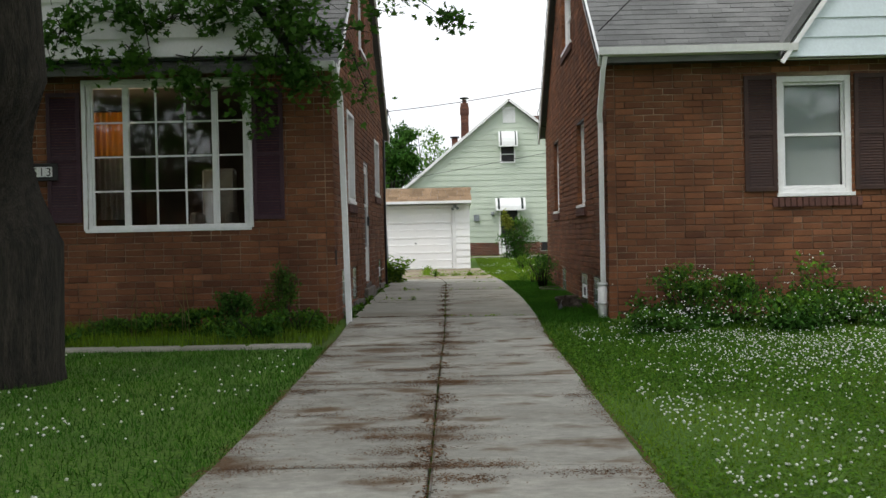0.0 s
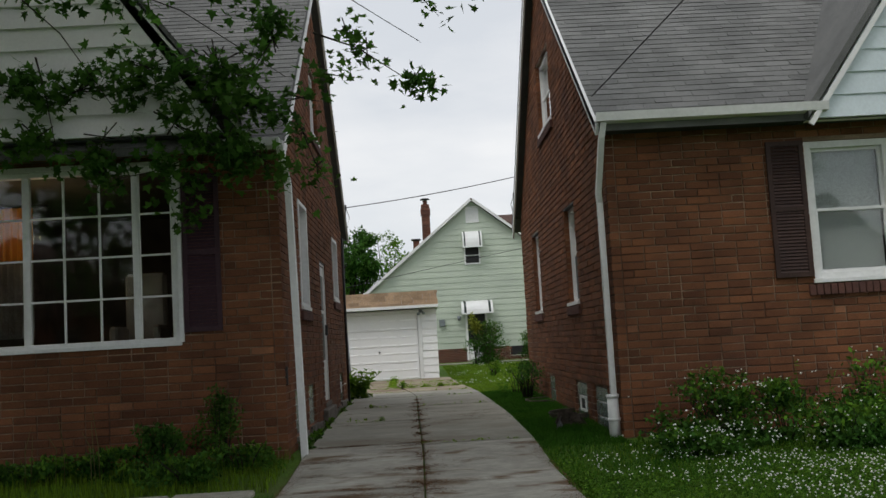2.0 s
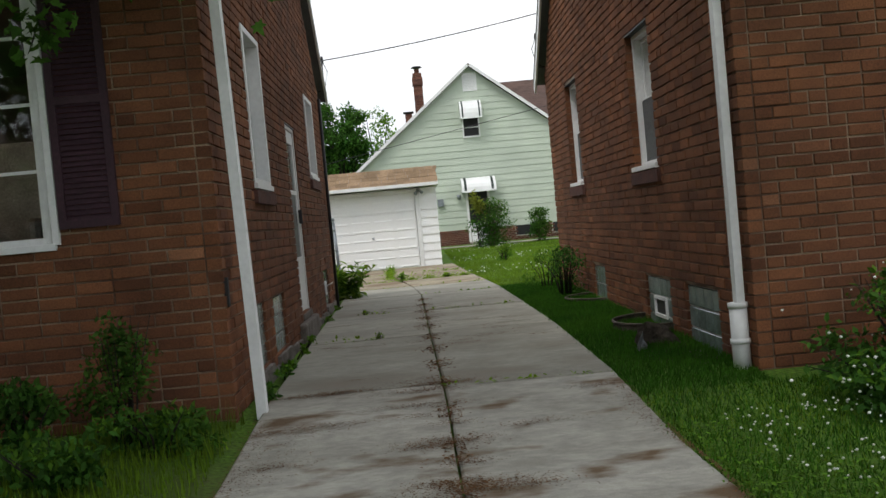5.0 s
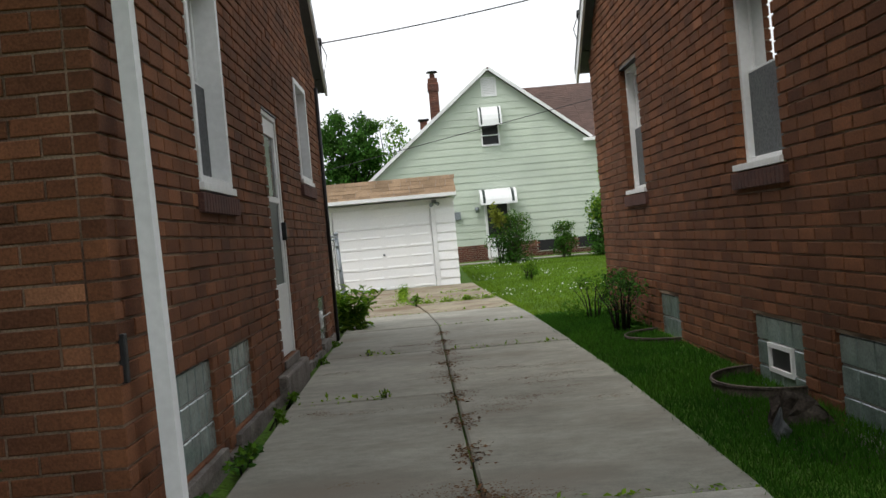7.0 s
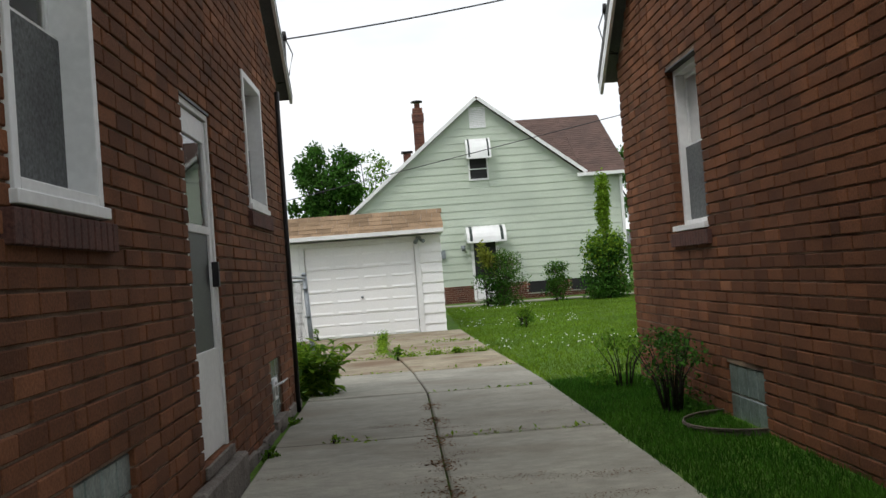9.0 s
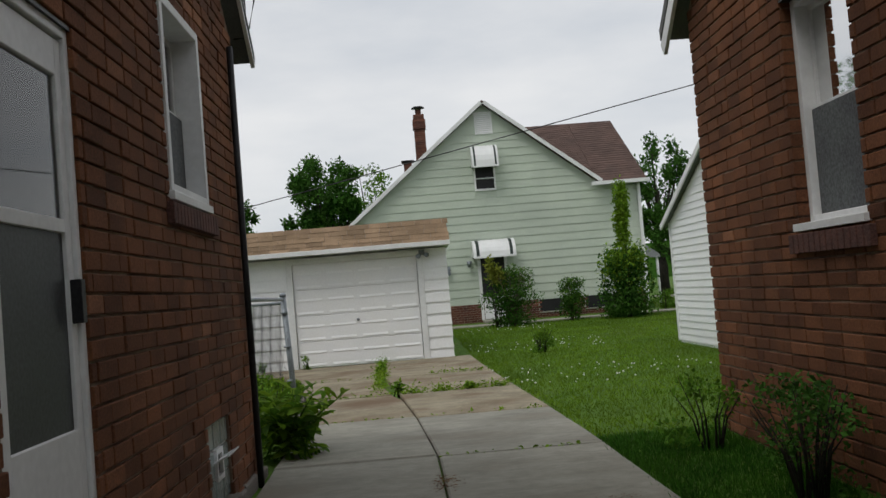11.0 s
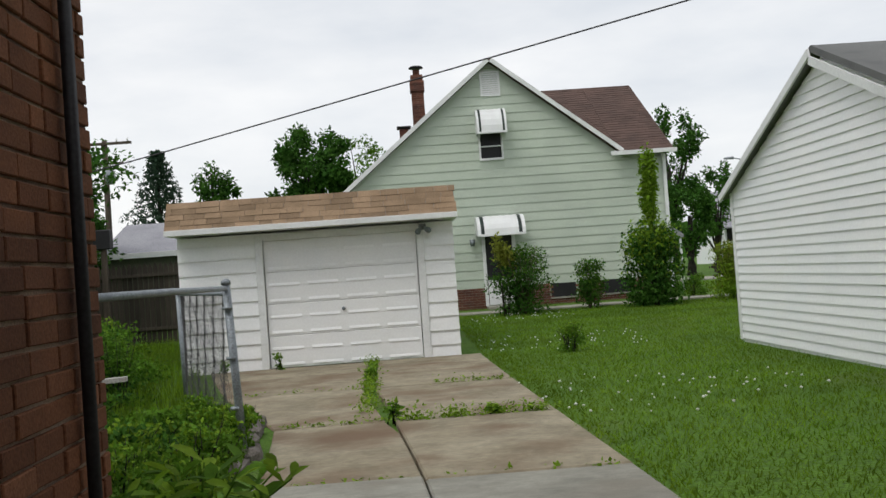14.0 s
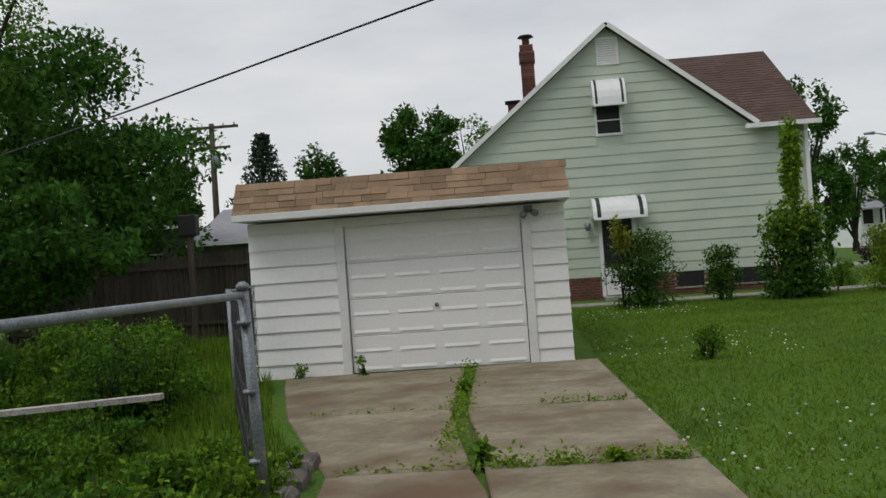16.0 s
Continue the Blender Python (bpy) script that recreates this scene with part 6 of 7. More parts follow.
FLOWER = [(0, 0, 0.7)] + [(math.cos(a) * 0.5, math.sin(a) * 0.5, 0.3) for a in np.linspace(0, 2 * math.pi, 7)[:-1]] + [(0, 0, -0.1)]
FLOWER_F = [(0, 1 + i, 1 + (i + 1) % 6) for i in range(6)] + [(7, 1 + (i + 1) % 6, 1 + i) for i in range(6)]


def flowers(label, pts, s, name="flowers"):
    scatter_mesh(name, FLOWER, FLOWER_F, pts, rots(R, len(pts), 0.2), s * R.uniform(0.7, 1.3, len(pts)), M_PETAL, None, label, "stuff", "flower")


fp = np.c_[R.uniform(1.6, 8.0, 17000), R.uniform(4.0, 13.8, 17000), R.uniform(0.06, 0.08, 17000)]
fd = np.sin(fp[:, 0] * 1.1 + 0.4) * np.cos(fp[:, 1] * 0.8 + 0.5) + 0.35 * np.sin(fp[:, 0] * 4 + fp[:, 1] * 3)
fp = fp[right_of(fp[:, 0], fp[:, 1] ) & (R.random(len(fp)) < np.clip(0.3 + fd * 0.5, 0.04, 0.9)) & (fp[:, 0] > RE(fp[:, 1]) + 0.25)]
flowers("scattered white clover heads in a lawn", fp, 0.0165)
fp = np.c_[R.uniform(-5, -0.9, 2600), 4.5 + 7.5 * R.random(2600) ** 2.2, R.uniform(0.05, 0.08, 2600)]
fp = fp[(fp[:, 0] < LE(fp[:, 1]) - 0.1) & (R.random(2600) < np.clip(0.25 + 0.5 * np.sin(fp[:, 0] * 2) * np.sin(fp[:, 1]), 0.05, 1))]
flowers("sparse white clover heads in a shaded lawn", fp, 0.02)
fp = np.c_[R.uniform(1.2, 4, 500), R.uniform(25, 45, 500), np.zeros(500)]
fp[:, 2] = ZGX(fp[:, 1]) + 0.09
fp = fp[np.sin(fp[:, 1] * 0.9) + R.normal(0, 0.3, 500) > 0.4]
flowers("small white flowers in a back lawn", fp, 0.03)

# flower bed under the right-hand front wall
bed_pts = []
for i in range(26):
    x_ = 2.65 + i * 0.29 + R.uniform(-0.15, 0.15)
    y_ = 14.2 + R.uniform(-0.65, 0.3)
    h_ = R.uniform(0.26, 0.46) + (0.2 if i in (2, 3, 8, 15, 16, 17) else 0) + 0.15 * (y_ > 14.2)
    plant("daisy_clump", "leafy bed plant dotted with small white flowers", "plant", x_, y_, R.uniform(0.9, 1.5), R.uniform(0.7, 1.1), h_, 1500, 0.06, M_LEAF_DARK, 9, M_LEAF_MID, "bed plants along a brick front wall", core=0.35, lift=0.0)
    k = int(R.integers(8, 46))
    bed_pts.append(np.c_[x_ + R.normal(0, 0.3, k), y_ + R.uniform(-0.5, 0.1, k), zg(y_) + h_ * R.uniform(0.35, 1.12, k)])
for i in range(16):
    x_, y_ = R.uniform(2.7, 5.4) if i < 11 else R.uniform(5.4, 8.5), 14.3 + R.uniform(-0.4, 0.3)
    st = thing("flower_stalk", "tall thin green stalk with small white flower heads above bed plants", "plant", "flower stalks in a front bed")
    top = R.uniform(0.62, 0.98)
    dx, dy = R.uniform(-0.12, 0.12, 2)
    tube("stem", [(x_, y_, 0.0), (x_ + dx * 0.4, y_ + dy * 0.4, top * 0.55), (x_ + dx, y_ + dy, top)], [0.006, 0.004, 0.002], M_LEAF_DARK, st, seg=4)
    k = 14
    t_s = R.uniform(0.3, 0.95, k)
    leaves("leaves", np.c_[x_ + dx * t_s, y_ + dy * t_s, top * t_s] + R.normal(0, 0.02, (k, 3)), 0.07, M_LEAF_MID, st)
    bed_pts.append(np.array([(x_ + dx, y_ + dy, top + 0.01), (x_ + dx + 0.04, y_ + dy, top - 0.03)]))
bed_pts.append(np.c_[R.uniform(2.6, 8.2, 420), R.uniform(13.3, 13.9, 420), R.uniform(0.1, 0.3, 420)])
flowers("small white daisy-like flowers above leafy bed plants", np.concatenate(bed_pts), 0.021)

# weeds in the bed under the picture window
for i in range(11):
    x_ = -1.35 - i * 0.5 + R.uniform(-0.1, 0.1)
    plant("weed_clump", "low green weeds in an untended flower bed", "weed", x_, 13.9 + R.uniform(-0.5, 0.5), 0.95, 0.9, R.uniform(0.22, 0.42), 900, 0.06, M_LEAF_DARK, 6, M_LEAF_MID, "weeds in a bed under a picture window", lift=0.05)
plant("shrub", "dark rounded shrub against a brick wall", "shrub", -1.75, 14.55, 0.6, 0.35, 0.85, 1300, 0.045, M_LEAF_TREE, 10, None, lift=0.3)
plant("shrub", "small leafy shrub under a window", "shrub", -2.3, 14.4, 0.8, 0.5, 0.6, 1200, 0.06, M_LEAF_DARK, 8, None)
for i in range(9):
    st = thing("dry_stalk", "tall dry straw-coloured weed stalk", "stalk", "dry stalks in a front bed")
    x_ = -3.05 + R.uniform(-0.9, 0.35)
    tube("stem", [(x_, 13.9, 0), (x_ + R.uniform(-0.03, 0.03), 13.9, 0.4), (x_ + R.uniform(-0.08, 0.08), 13.88, R.uniform(0.5, 0.85))], [0.006, 0.005, 0.002], M_STRAW, st, seg=4)
grass("bed_grass", "long grass and weeds in a front bed", -7.5, -1.05, 13.05, 14.9, 9000, 0.14, M_GRASS)

# shrubs by the right-hand house and the left rear corner
plant("shrub", "sprawling small-leaved shrub beside a brick wall", "shrub", 2.12, 21.4, 0.8, 1.6, 0.66, 1300, 0.042, M_LEAF_DARK, 24, None, core=0.3)
plant("shrub", "thin straggly shrub branches by a brick corner", "shrub", 2.1, 23.1, 0.7, 0.8, 0.55, 480, 0.045, M_LEAF_MID, 9, None, core=0.3)
BROAD = [(0, 0, 0), (0.1, 0.22, 0.02), (0.2, 0.5, 0.04), (0.17, 0.78, 0.0), (0, 1, -0.1), (-0.17, 0.78, 0.0), (-0.2, 0.5, 0.04), (-0.1, 0.22, 0.02), (0, 0.5, -0.02)]
BROAD_F = [(0, 1, 8), (1, 2, 8), (2, 3, 8), (3, 4, 8), (4, 5, 8), (5, 6, 8), (6, 7, 8), (7, 0, 8)]


def broad_plant(name, label, x, y, w, h, shoots, size, m, m2):
    """Leaning shoots that carry whorls of long broad leaves."""
    t_ = thing(name, label, "shrub")
    z = zg(y)
    P, T, S = [], [], []
    for i in range(shoots):
        a = R.uniform(0, 2 * math.pi)
        reach, top = w / 2 * R.uniform(0.25, 1.0), h * R.uniform(0.55, 1.0)
        end = Vector((x + math.cos(a) * reach, y + math.sin(a) * reach, z + top))
        mid = Vector((x + math.cos(a) * reach * 0.35, y + math.sin(a) * reach * 0.35, z + top * 0.6))
        root = Vector((x + R.uniform(-0.3, 0.3) * w, y + R.uniform(-0.3, 0.3) * w, z - 0.03))
        tube("shoot", [root, mid, end], [0.009, 0.007, 0.004], M_LEAF_MID, t_, seg=5)
        for k in range(15):
            f = 1 - 0.062 * k
            c = mid.lerp(end, f * 2 - 1) if f > 0.5 else root.lerp(mid, f * 2)
            yaw, pitch = k * 2.4 + a, math.radians(R.uniform(5, 50) if k < 4 else R.uniform(-30, 20))
            rot = Matrix.Rotation(yaw, 3, "Z") @ Matrix.Rotation(pitch, 3, "X") @ Matrix.Rotation(R.uniform(-0.5, 0.5), 3, "Y")
            P.append(tuple(c))
            T.append(np.array(rot))
            S.append(size * R.uniform(0.65, 1.2))
    half = len(P) // 2
    scatter_mesh("leaves", BROAD, BROAD_F, P[:half], np.array(T[:half]), S[:half], m, t_, "", "stuff")
    scatter_mesh("leaves", BROAD, BROAD_F, P[half:], np.array(T[half:]), S[half:], m2, t_, "", "stuff")
    return t_


broad_plant("fig_shrub", "leafy green shrub with long broad leaves at a brick corner", -0.98, 24.3, 0.9, 0.56, 24, 0.16, M_LEAF_LIGHT, M_LEAF_MID)
for i in range(16):
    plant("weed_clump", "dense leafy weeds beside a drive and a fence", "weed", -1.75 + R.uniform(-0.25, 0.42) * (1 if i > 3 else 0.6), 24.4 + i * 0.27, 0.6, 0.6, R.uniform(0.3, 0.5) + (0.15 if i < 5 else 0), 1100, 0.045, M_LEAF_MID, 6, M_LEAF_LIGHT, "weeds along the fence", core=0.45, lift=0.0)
plant("weed_clump", "low weed at the foot of a brick wall", "weed", -1.0, 16.6, 0.14, 0.9, 0.09, 260, 0.05, M_LEAF_DARK, 6, M_LEAF_MID, "weeds along a house wall", lift=0.05)
plant("weed_clump", "low weed at the foot of a brick wall", "weed", -0.98, 15.5, 0.16, 0.4, 0.12, 160, 0.06, M_LEAF_DARK, 5, M_LEAF_MID, "weeds along a house wall", lift=0.05)
for y_ in (17.8, 18.6, 20.7, 22.2):
    plant("weed_clump", "small green weed tuft beside a wall", "weed", -1.0, y_, 0.14, 0.3, 0.1, 90, 0.04, M_LEAF_MID, 3, None, "weeds along a house wall", lift=0.05)

# weeds in the joints of the drive
def joint_weeds(x0, y0, x1, y1, n, h, m=M_LEAF_LIGHT, w=0.04):
    t = R.random(n)
    t = t[np.sin(t * 23 + x0 * 5) + R.normal(0, 0.6, n) > -0.3]
    p = np.c_[x0 + (x1 - x0) * t + R.normal(0, w, len(t)), y0 + (y1 - y0) * t + R.normal(0, w, len(t)), np.zeros(len(t))]
    p[:, 2] = ZGX(p[:, 1]) + 0.015 + np.abs(R.normal(0, h, len(t)))
    return p


JW = [joint_weeds(-0.13, 29.3, 1.3, 29.3, 1500, 0.05, w=0.06), joint_weeds(-1.3, 29.4, -0.2, 29.4, 260, 0.02), joint_weeds(-0.45, 29.5, -0.6, 36.0, 1700, 0.06, w=0.07), joint_weeds(-0.4, 32.3, -2.0, 32.3, 160, 0.03), joint_weeds(0.3, 32.2, 1.25, 32.2, 330, 0.04), joint_weeds(0.2, 26.5, 1.4, 26.4, 120, 0.012, w=0.02), joint_weeds(-1.0, 26.5, 0.0, 26.5, 90, 0.01, w=0.02), joint_weeds(0.2, 23.7, 1.4, 23.7, 90, 0.01, w=0.02), joint_weeds(0.25, 21.0, 1.45, 21.0, 70, 0.01, w=0.02), joint_weeds(0.3, 15.35, 1.5, 15.3, 110, 0.006, w=0.018), joint_weeds(-0.9, 18.4, -0.2, 18.4, 60, 0.02), joint_weeds(-0.6, 21.1, -0.2, 21.1, 40, 0.02)]
JW = np.concatenate(JW)
scatter_mesh("joint_weeds", LEAF, LEAF_F, JW, rots(R, len(JW), 0.6), 0.038 * R.uniform(0.5, 1.5, len(JW)), M_LEAF_LIGHT, None, "yellow-green weeds growing in concrete joints", "stuff", "weed")
for x_, y_, h_ in ((-0.28, 18.45, 0.07), (-0.55, 21.1, 0.08), (-2.1, 35.9, 0.3), (-1.5, 29.2, 0.3), (-0.2, 29.45, 0.2), (0.75, 29.3, 0.11), (-3.0, 36.0, 0.25), (-0.55, 33.5, 0.16)):
    plant("weed_clump", "small green weed growing from a crack in concrete", "weed", x_, y_, 0.25 if h_ > 0.1 else 0.14, 0.2, h_, 110 if h_ > 0.1 else 50, 0.06 if h_ > 0.1 else 0.03, M_LEAF_MID, 4, M_LEAF_LIGHT, "weeds in the drive", lift=0.05)

# litter of dead leaves and maple keys on the drive: drifts along joints, edges and cracks
drifts = []
for i in range(150):
    y_ = R.uniform(4.5, 15.5) if i < 120 else R.uniform(15.5, 22)
    if i % 3 == 0:
        x_ = float(crack(y_) + R.normal(0, 0.06))
    elif i % 3 == 1 and y_ < 16:
        x_ = R.uniform(-0.75, 0.2)
    else:
        x_ = R.uniform(-0.8, 1.4)
    if y_ < 15.5 and i % 4 == 0:
        y_ = float(min(J_RIGHT if x_ > 0.3 else J_LEFT, key=lambda j: abs(j - y_))) + R.normal(0, 0.02)
    sx, sy = R.uniform(0.06, 0.21), R.uniform(0.015, 0.055)
    k = int(70000 * sx * sy * (1.0 if y_ < 15.5 else 0.4)) + 12
    drifts.append(np.c_[x_ + R.normal(0, sx, k), y_ + R.normal(0, sy, k) + 0.04 * np.sin(R.normal(0, 1, k)), np.zeros(k)])
k = 5200
y_ = R.uniform(4.0, 14.8, k)
drifts.append(np.c_[RE(y_) - np.abs(R.normal(0, 0.05, k)) * (1 + np.sin(y_ * 2.3)), y_, np.zeros(k)])
drifts.append(np.c_[LE(y_) + np.abs(R.normal(0, 0.09, k)) * (1.2 + np.sin(y_ * 1.9)), y_, np.zeros(k)])
k = 7000
y_ = R.uniform(4.5, 12.8, k)
drifts.append(np.c_[R.uniform(-0.8, 0.35, k), y_, np.zeros(k)][np.array([noise.noise(Vector((0.6 * b, b * 2.2, 5.0))) for b in y_]) > 0.12])
lp = np.concatenate(drifts)
lp = lp[(lp[:, 0] > LE(lp[:, 1]) - 0.04) & (lp[:, 0] < RE(lp[:, 1]) + 0.03)]
lp[:, 2] = ZGX(lp[:, 1]) + 0.023
scatter_mesh("leaf_litter", LEAF, LEAF_F, lp, rots(R, len(lp), 0.1), 0.0125 * R.uniform(0.6, 1.5, len(lp)), M_DEBRIS, None, "brown leaf litter drifted over a concrete drive", "stuff", "leaf litter")
n = 6000
t = R.uniform(6, 23, n)
lp = np.c_[np.vectorize(crack)(t) + R.normal(0, 0.055, n), t, np.zeros(n)]
lp = lp[np.sin(t * 7) + R.normal(0, 0.4, n) > 0.1]
lp[:, 2] = ZGX(lp[:, 1]) + 0.022
scatter_mesh("leaf_litter", LEAF, LEAF_F, lp, rots(R, len(lp), 0.2), 0.026 * R.uniform(0.5, 1.4, len(lp)), M_DEBRIS, None, "brown litter caught in a long crack", "stuff", "leaf litter")

# left back yard
for i in range(90):
    x_, y_ = -1.75 - R.random() ** 1.3 * 6.0, 24.3 + R.random() * 10.5
    h_ = float(np.interp(y_, [24, 28, 30.6, 31.8, 36], [0.32, 0.36, 0.4, 0.95, 1.25])) * R.uniform(0.8, 1.15)
    if x_ > -1.45 - max(0, y_ - 28) * 0.32 - 0.7:
        x_ = -1.45 - max(0, y_ - 28) * 0.32 - 0.5 - R.uniform(0, 1.2)
    # darker base leaves, lighter tops: the clump's shading held in leaf colour
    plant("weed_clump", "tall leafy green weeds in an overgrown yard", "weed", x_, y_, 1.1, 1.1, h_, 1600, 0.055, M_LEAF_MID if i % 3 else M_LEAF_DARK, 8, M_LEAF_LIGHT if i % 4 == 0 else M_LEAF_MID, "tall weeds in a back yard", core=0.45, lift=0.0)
grass("yard_grass", "rank grass in an overgrown back yard", -12, -1.2, 24, 44, 52000, 0.2, M_GRASS, lambda x, y: (x < LE(y) - 0.15) & ~((x > -3.9) & (y > 36)), 2.0)
pb = thing("plank", "weathered pale plank lying among weeds", "plank")
bm = bmesh.new()
prism(bm, [(-5.9, 30.36, 0.46), (-3.18, 31.11, 0.5), (-3.2, 31.25, 0.5), (-5.92, 30.5, 0.46)], (0, 0, 0.05))
bmesh.ops.recalc_face_normals(bm, faces=bm.faces)
part("board", bm, M_CLOTH, pb)
for i, (x_, y_) in enumerate(((-1.42, 27.4), (-1.38, 27.9), (-1.5, 28.5), (-1.55, 29.1), (-1.6, 29.7))):
    bs_ = thing("edging_stone", "rough grey edging stone beside a drive", "stone", "stones along the drive's edge")
    bm = bmesh.new()
    add_box(bm, x_ - 0.15, x_ + 0.13, y_ - 0.2, y_ + 0.2, -0.05, 0.17 + 0.02 * (i % 2), 0.03)
    for v in bm.verts:
        v.co += Vector(R.normal(0, 0.012, 3))
    part("stone", bm, M_STONE, bs_)

pf = thing("picket_fence", "dark weathered pointed picket fence", "fence")
for k in range(62):
    x = -12.0 + k * 0.13
    bm = bmesh.new()
    h_ = 2.2 + 0.02 * math.sin(k * 2.3)
    prism(bm, [(x, 45.0, 0.0), (x + 0.11, 45.0, 0.0), (x + 0.11, 45.0, h_ - 0.12), (x + 0.055, 45.0, h_), (x, 45.0, h_ - 0.12)], (0, 0.02, 0))
    bmesh.ops.recalc_face_normals(bm, faces=bm.faces)
    part("picket", bm, M_FENCE, pf)
for zz in (0.5, 1.85):
    box("rail", -12, -3.9, 44.94, 44.997, zz, zz + 0.08, M_FENCE, pf)
bx_ = thing("box_on_post", "dark square box on a timber post", "post")
box("box", -7.5, -7.08, 44.2, 44.5, 2.58, 3.06, M_BLACK, bx_, bevel=0.02)
box("post", -7.34, -7.22, 44.3, 44.42, 0, 2.58, M_POLE, bx_)

sh1 = thing("shed", "low shed with a pale grey sloping roof behind a fence", "shed")
bm = bmesh.new()
prism(bm, [(-9.2, 50.0, 2.65), (-9.2, 53.5, 3.75), (-9.2, 57, 2.65)], (5.4, 0, 0))
bmesh.ops.recalc_face_normals(bm, faces=bm.faces)
part("roof", bm, M_ROOF_FELT, sh1, "pale grey roof")
box("fascia", -9.3, -3.7, 49.93, 49.99, 2.5, 2.66, M_WHITE, sh1)
box("wall", -9.1, -3.9, 50.1, 56.8, 0, 2.6, M_OLIVE, sh1, bevel=0)
sh2 = thing("shed", "low dark olive shed with a white roof edge", "shed")
box("roof", -14.5, -9.35, 48.6, 53.0, 3.02, 3.12, M_WHITE, sh2, "thin pale flat roof")
box("wall", -14.3, -9.6, 48.9, 52.8, 0, 3.0, M_OLIVE, sh2, bevel=0)
box("trim", -14.3, -9.6, 48.84, 48.89, 2.3, 2.36, M_WHITE, sh2)

pole = thing("utility_pole", "tall timber utility pole with crossarms and a transformer", "pole")
tube("pole", [(-16.1, 75, 0), (-16.0, 75, 10.0)], [0.2, 0.14], M_POLE, pole, seg=10)
box("crossarm", -17.4, -14.5, 74.8, 74.95, 9.7, 9.84, M_POLE, pole)
box("crossarm", -16.9, -15.0, 74.8, 74.95, 8.6, 8.72, M_POLE, pole)
for x_ in (-17.2, -16.5, -15.3, -14.7):
    tube("insulator", [(x_, 74.87, 9.84), (x_, 74.87, 10.02)], 0.05, M_WHITE, pole, seg=8)
tube("transformer", [(-15.75, 74.7, 7.5), (-15.75, 74.7, 8.4)], 0.24, M_METAL, pole, seg=12)
pole2 = thing("utility_pole", "thin distant utility pole", "pole")
tube("pole", [(-9.7, 72, 0), (-9.7, 72, 7.4)], [0.1, 0.07], M_POLE, pole2, seg=8)
box("crossarm", -10.2, -9.2, 71.95, 72.05, 6.9, 7.0, M_POLE, pole2)

# trees and shrubs behind
tree("tree", "broad dense green tree above a fence", -12.5, 46.5, 2.0, 0.35, (4.2, 4.5, 3.9), 40000, 0.19, M_LEAF_DARK, 16, clump=1.15)
tree("tree", "tall airy tree at the side of a yard", -11.3, 41.0, 3.0, 0.3, (7.8, 3.0, 3.5), 9500, 0.1, M_LEAF_MID, 13, clump=0.7)
tree("tree", "broad green tree behind a fence", -11.9, 54.0, 1.5, 0.25, (4.3, 2.1, 2.4), 9000, 0.2, M_LEAF_DARK, 10)
tree("tree", "dark shady tree behind weeds", -9.5, 39.5, 0.8, 0.2, (2.2, 2.6, 1.9), 12000, 0.16, M_LEAF_DARK, 9)
tree("tree", "rounded green tree beyond a garage", -4.3, 72.0, 3.0, 0.3, (6.6, 2.6, 2.9), 10500, 0.25, M_LEAF_DARK, 12)
tree("tree", "thin-crowned tree beyond a garage", -2.0, 78.0, 3.0, 0.25, (6.6, 2.6, 2.8), 2200, 0.24, M_LEAF_MID, 11, clump=0.7)
tree("tree", "small dense green tree", -8.3, 65.0, 1.5, 0.2, (4.6, 1.3, 2.1), 3500, 0.2, M_LEAF_DARK, 8)
tree("tree", "low distant green tree", -6.3, 84.0, 1.5, 0.2, (4.3, 2.4, 2.3), 2600, 0.3, M_LEAF_DARK, 8)
tree("tree", "tall tree beside a green house", 15.6, 76.0, 3.0, 0.3, (6.2, 2.3, 3.4), 7000, 0.24, M_LEAF_DARK, 12, clump=0.85)
tree("tree", "dark tree beyond a lawn", 15.4, 72.0, 1.0, 0.25, (3.2, 1.5, 2.3), 3500, 0.22, M_LEAF_DARK, 8)
tree("tree", "distant dark conifer-like tree", 23.4, 92.0, 1.0, 0.25, (4.8, 2.0, 2.9), 3500, 0.28, M_LEAF_DARK, 8)
tree("tree", "distant rounded dark green tree", 29.5, 100.0, 1.5, 0.25, (4.9, 3.4, 2.5), 4200, 0.32, M_LEAF_DARK, 9)
tree("tree", "distant rounded dark green tree", 38.0, 104.0, 1.5, 0.25, (5.4, 4.4, 2.9), 4200, 0.35, M_LEAF_DARK, 9)

sp = thing("spruce_tree", "narrow dark blue-green spruce", "tree")
tube("trunk", [(-12.0, 70, 0), (-12.0, 70, 8.6)], [0.22, 0.02], M_BARK, sp, seg=8)
SP = []
for k in range(26):
    z = 1.6 + k * 0.27
    rad = 0.08 + 3.6 * (1 - (z - 1.2) / 7.5) ** 0.9
    for j in range(9):
        a = j * 2 * math.pi / 9 + k * 0.5
        L_ = rad * R.uniform(0.75, 1.1)
        q = R.random(44) ** 0.7
        SP.append(np.c_[-12.0 + math.cos(a) * L_ * q + R.normal(0, 0.05, 44), 70 + math.sin(a) * L_ * q + R.normal(0, 0.05, 44), z - 0.28 * q * L_ + 0.12 * q * q + R.normal(0, 0.03, 44)])
leaves("needles", np.concatenate(SP), 0.17, M_NEEDLE, sp, tilt=0.9)

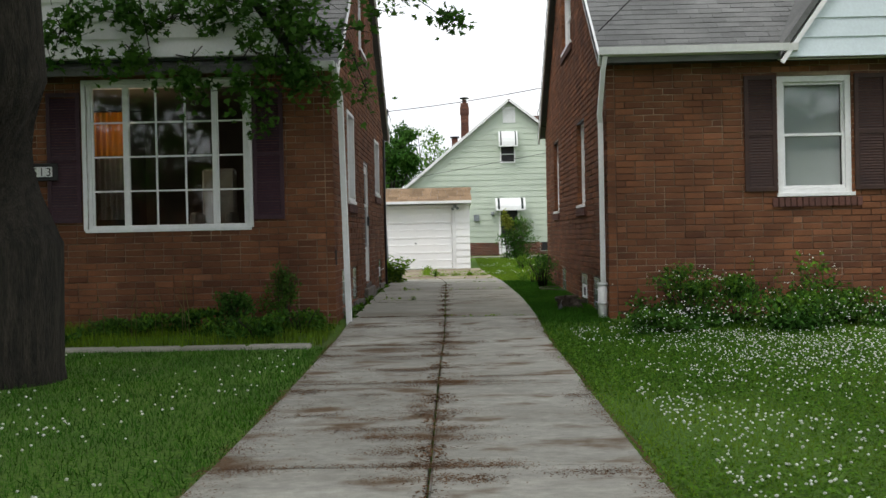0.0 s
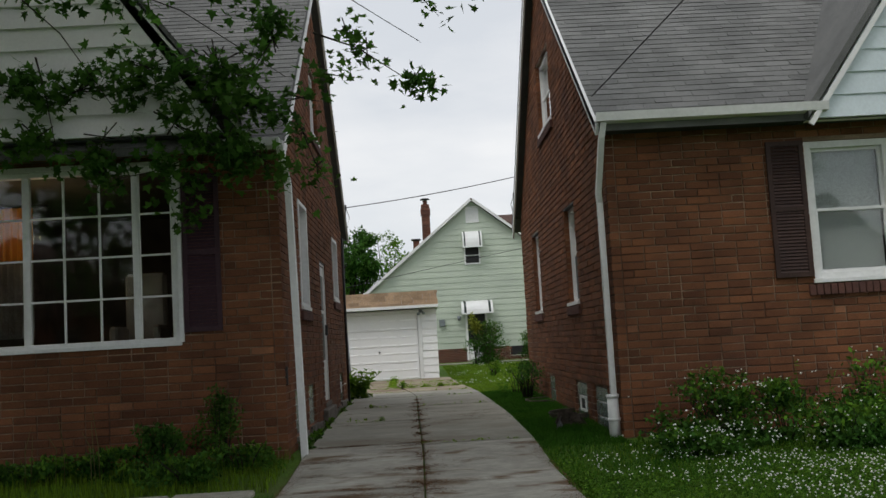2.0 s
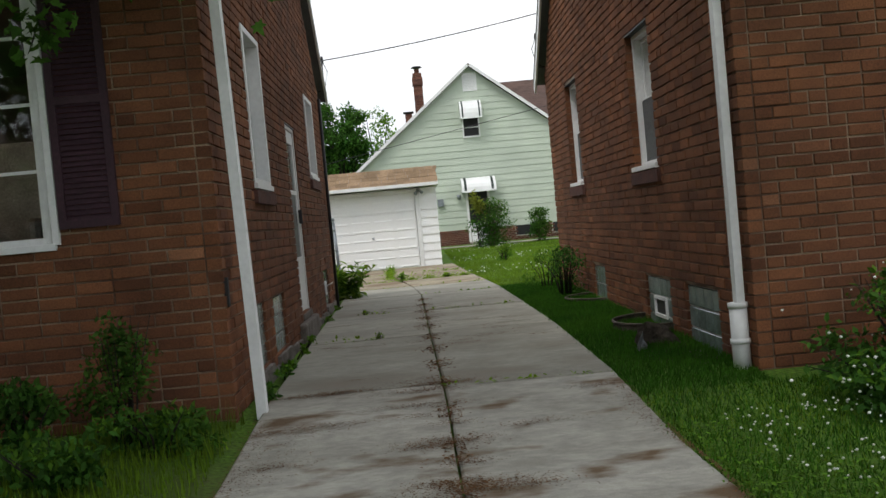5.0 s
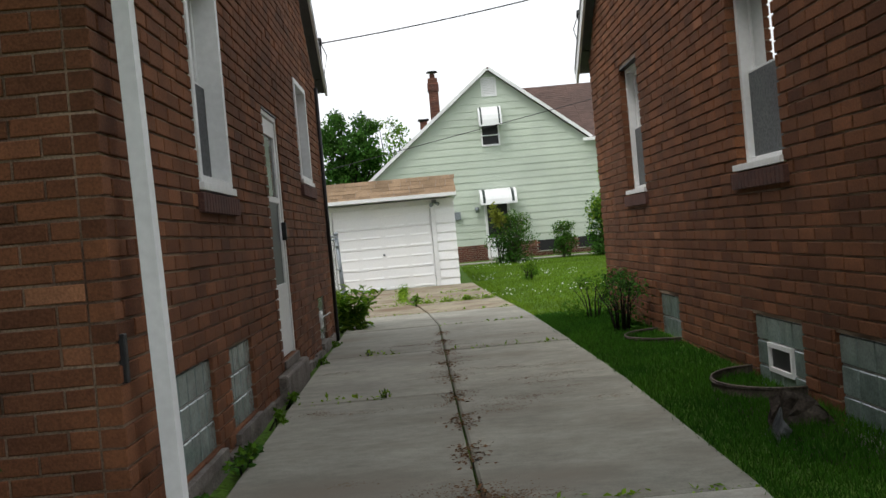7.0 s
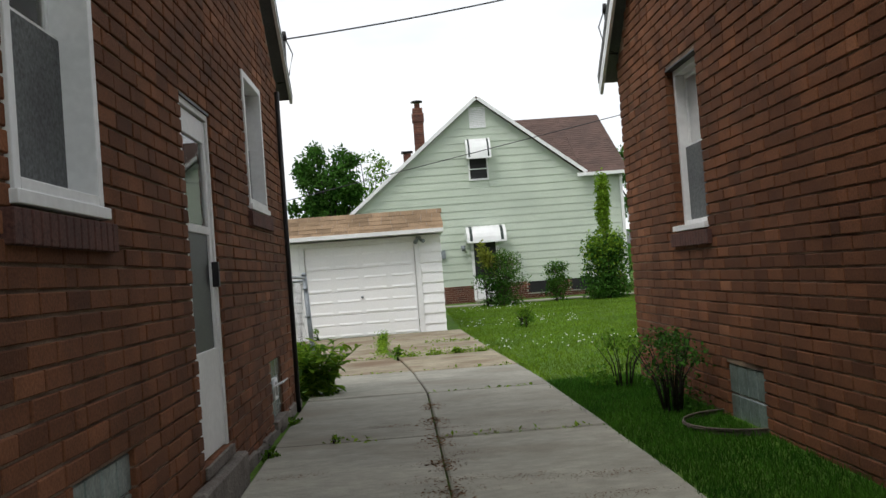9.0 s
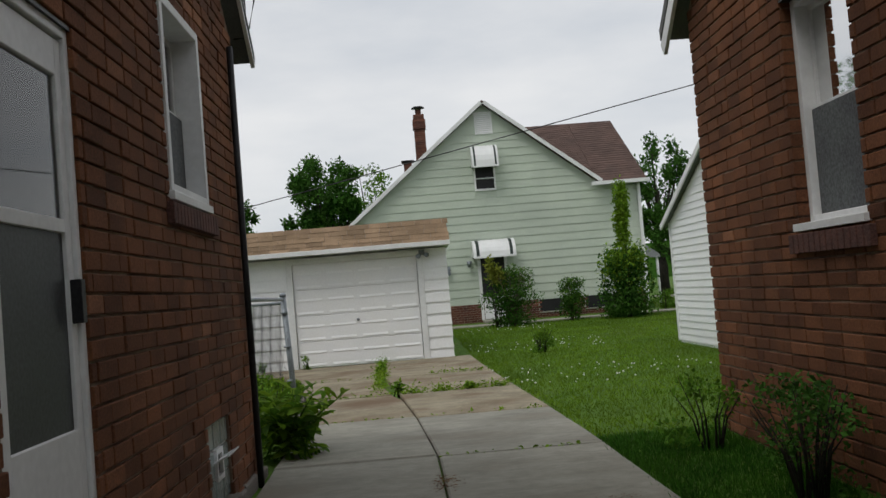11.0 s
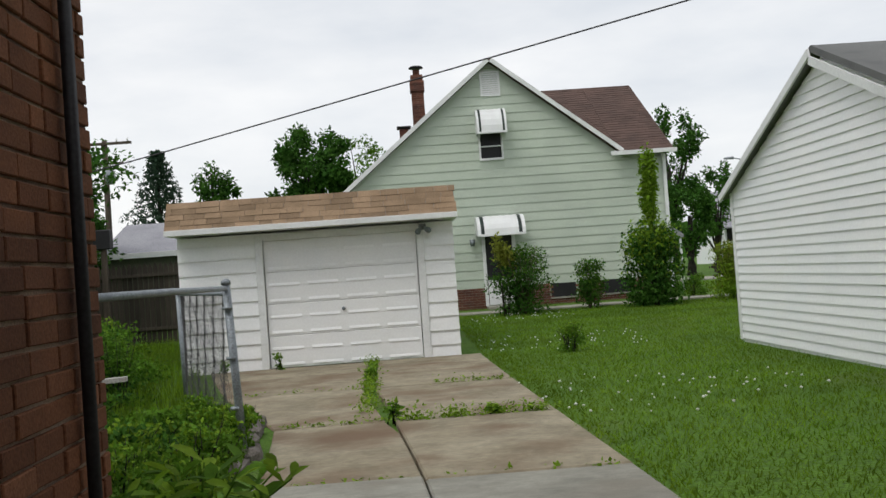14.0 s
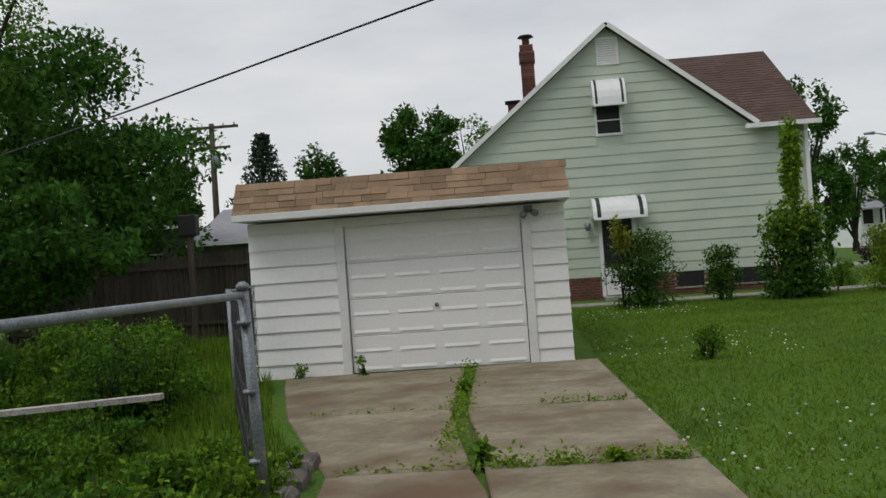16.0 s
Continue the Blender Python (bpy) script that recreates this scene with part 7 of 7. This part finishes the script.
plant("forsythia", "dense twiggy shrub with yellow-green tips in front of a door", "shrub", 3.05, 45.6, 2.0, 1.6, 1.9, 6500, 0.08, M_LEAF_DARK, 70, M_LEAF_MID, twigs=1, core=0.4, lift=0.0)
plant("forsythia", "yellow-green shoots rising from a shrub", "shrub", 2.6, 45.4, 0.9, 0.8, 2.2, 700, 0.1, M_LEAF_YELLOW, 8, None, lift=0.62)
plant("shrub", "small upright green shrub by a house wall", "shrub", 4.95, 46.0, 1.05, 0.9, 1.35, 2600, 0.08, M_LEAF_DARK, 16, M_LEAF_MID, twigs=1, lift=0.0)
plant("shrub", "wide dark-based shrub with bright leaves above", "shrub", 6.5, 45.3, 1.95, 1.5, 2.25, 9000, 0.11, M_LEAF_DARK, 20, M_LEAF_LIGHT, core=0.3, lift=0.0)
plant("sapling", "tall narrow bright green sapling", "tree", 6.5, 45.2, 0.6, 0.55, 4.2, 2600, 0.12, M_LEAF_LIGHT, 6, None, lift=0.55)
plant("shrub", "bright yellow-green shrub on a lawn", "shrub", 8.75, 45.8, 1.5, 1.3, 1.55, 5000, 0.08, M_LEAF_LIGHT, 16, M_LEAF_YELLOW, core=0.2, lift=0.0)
plant("shrub", "dark purple-leaved shrub beyond a lawn", "shrub", 12.6, 56.0, 2.6, 1.6, 1.5, 1800, 0.14, M_SHUTTER_PLUM, 12, None)
plant("weed_clump", "small feathery green shrub in a lawn", "shrub", 2.55, 35.4, 0.6, 0.5, 0.48, 1400, 0.04, M_LEAF_MID, 14, M_LEAF_LIGHT, lift=0.0)
plant("shrub", "low green shrub at a house corner", "shrub", 8.3, 47.9, 0.8, 0.7, 0.8, 800, 0.08, M_LEAF_MID, 8, None)

aw2 = thing("porch_canopy", "small pale ribbed porch canopy beyond a house corner", "canopy")
bm = bmesh.new()
prism(bm, [(8.15, 52, 3.0), (9.3, 52, 2.1), (9.3, 52, 2.0), (8.15, 52, 2.05)], (0, 2.5, 0))
bmesh.ops.recalc_face_normals(bm, faces=bm.faces)
part("roof", bm, M_ROOF_FELT, aw2)
tube("post", [(9.2, 52.1, 0.2), (9.2, 52.1, 2.02)], 0.05, M_WHITE, aw2)

for i, (x_, y_, w_) in enumerate(((29.0, 108.0, 4.6), (34.5, 104.0, 5.6))):
    fh = thing("white_house", "distant white house with a grey roof and dark windows", "house", "distant white houses")
    box("wall", x_, x_ + w_, y_, y_ + 8, 0, 4.4, M_WHITE_SIDING, fh, bevel=0)
    bm = bmesh.new()
    prism(bm, [(x_ - 0.3, y_ - 0.3, 4.3), (x_ + w_ + 0.3, y_ - 0.3, 4.3), (x_ + w_ + 0.3, y_ + 4, 7.0), (x_ - 0.3, y_ + 4, 7.0)], (0, 0.02, -0.15))
    bmesh.ops.recalc_face_normals(bm, faces=bm.faces)
    part("roof", bm, M_ROOF_FELT, fh)
    plain_wall("dormer", fh, [(x_ + 1.2, y_, 4.4), (x_ + 3.2, y_, 4.4), (x_ + 3.2, y_, 5.7), (x_ + 2.2, y_, 6.7), (x_ + 1.2, y_, 5.7)], (0, 3.0, 0), M_WHITE_SIDING)
    box("window", x_ + 1.9, x_ + 2.6, y_ - 0.06, y_ - 0.01, 4.9, 5.8, M_BLACK, fh)
    for k in range(3):
        box("window", x_ + 0.5 + k * 1.4, x_ + 1.3 + k * 1.4, y_ - 0.06, y_ - 0.01, 2.2, 3.4, M_BLACK, fh)
    bm = bmesh.new()
    prism(bm, [(x_ - 0.4, y_ - 1.6, 3.5), (x_ + w_ * 0.7, y_ - 1.6, 3.5), (x_ + w_ * 0.7, y_, 4.2), (x_ - 0.4, y_, 4.2)], (0, 0, -0.12))
    bmesh.ops.recalc_face_normals(bm, faces=bm.faces)
    part("porch_roof", bm, M_ROOF_FELT, fh)
    for xx in (x_ - 0.3, x_ + w_ * 0.35, x_ + w_ * 0.66):
        box("porch_post", xx, xx + 0.15, y_ - 1.5, y_ - 1.35, 0.2, 3.4, M_WHITE, fh)
sl = thing("street_lamp", "distant street lamp on a curved arm", "lamp")
tube("pole", [(22.0, 80, 0), (21.95, 80, 6.5), (21.6, 80, 6.95), (20.8, 80, 7.15)], [0.08, 0.06, 0.04, 0.03], M_METAL, sl, seg=8)
tube("lamp_head", [(20.9, 80, 7.13), (20.3, 80, 7.12)], [0.1, 0.06], M_METAL, sl, seg=8)

# across the street, behind the way in
box("road", -60, 60, -14, -6, -0.1, 0.012, M_CONCRETE, None, "concrete street in front of the houses", kind="structure", bevel=0.0)
for i in range(4):
    x_ = -24 + i * 13.5
    oh = thing("brick_house", "brick house across the street with a dark gable roof", "house", "houses across the street")
    box("wall", x_, x_ + 9, -32, -23, 0, 3.4, M_BRICK, oh, bevel=0)
    plain_wall("gable_wall", oh, [(x_ - 0.3, -22.7, 3.4), (x_ + 9.3, -22.7, 3.4), (x_ + 4.5, -22.7, 7.6)], (0, -9.6, 0), M_ROOF_BROWN)
    for k in range(3):
        box("window", x_ + 1 + k * 2.8, x_ + 2.2 + k * 2.8, -22.99, -22.94, 1.4, 2.9, M_BLACK, oh)
    tree("tree", "broad street tree before a brick house", x_ + 11.0, -18.0, 3.0, 0.35, (6.8, 4.6, 4.2), 3000, 0.5, M_LEAF_DARK, 9)
# out of view; added to darken the left front lawn
tree("tree", "unseen dense tree added to block light from the left", -12.5, 8.5, 1.5, 0.35, (4.6, 4.2, 3.8), 9000, 0.3, M_LEAF_DARK, 12)



# ---- the bricks of the walls ----
for build in late:
    build()
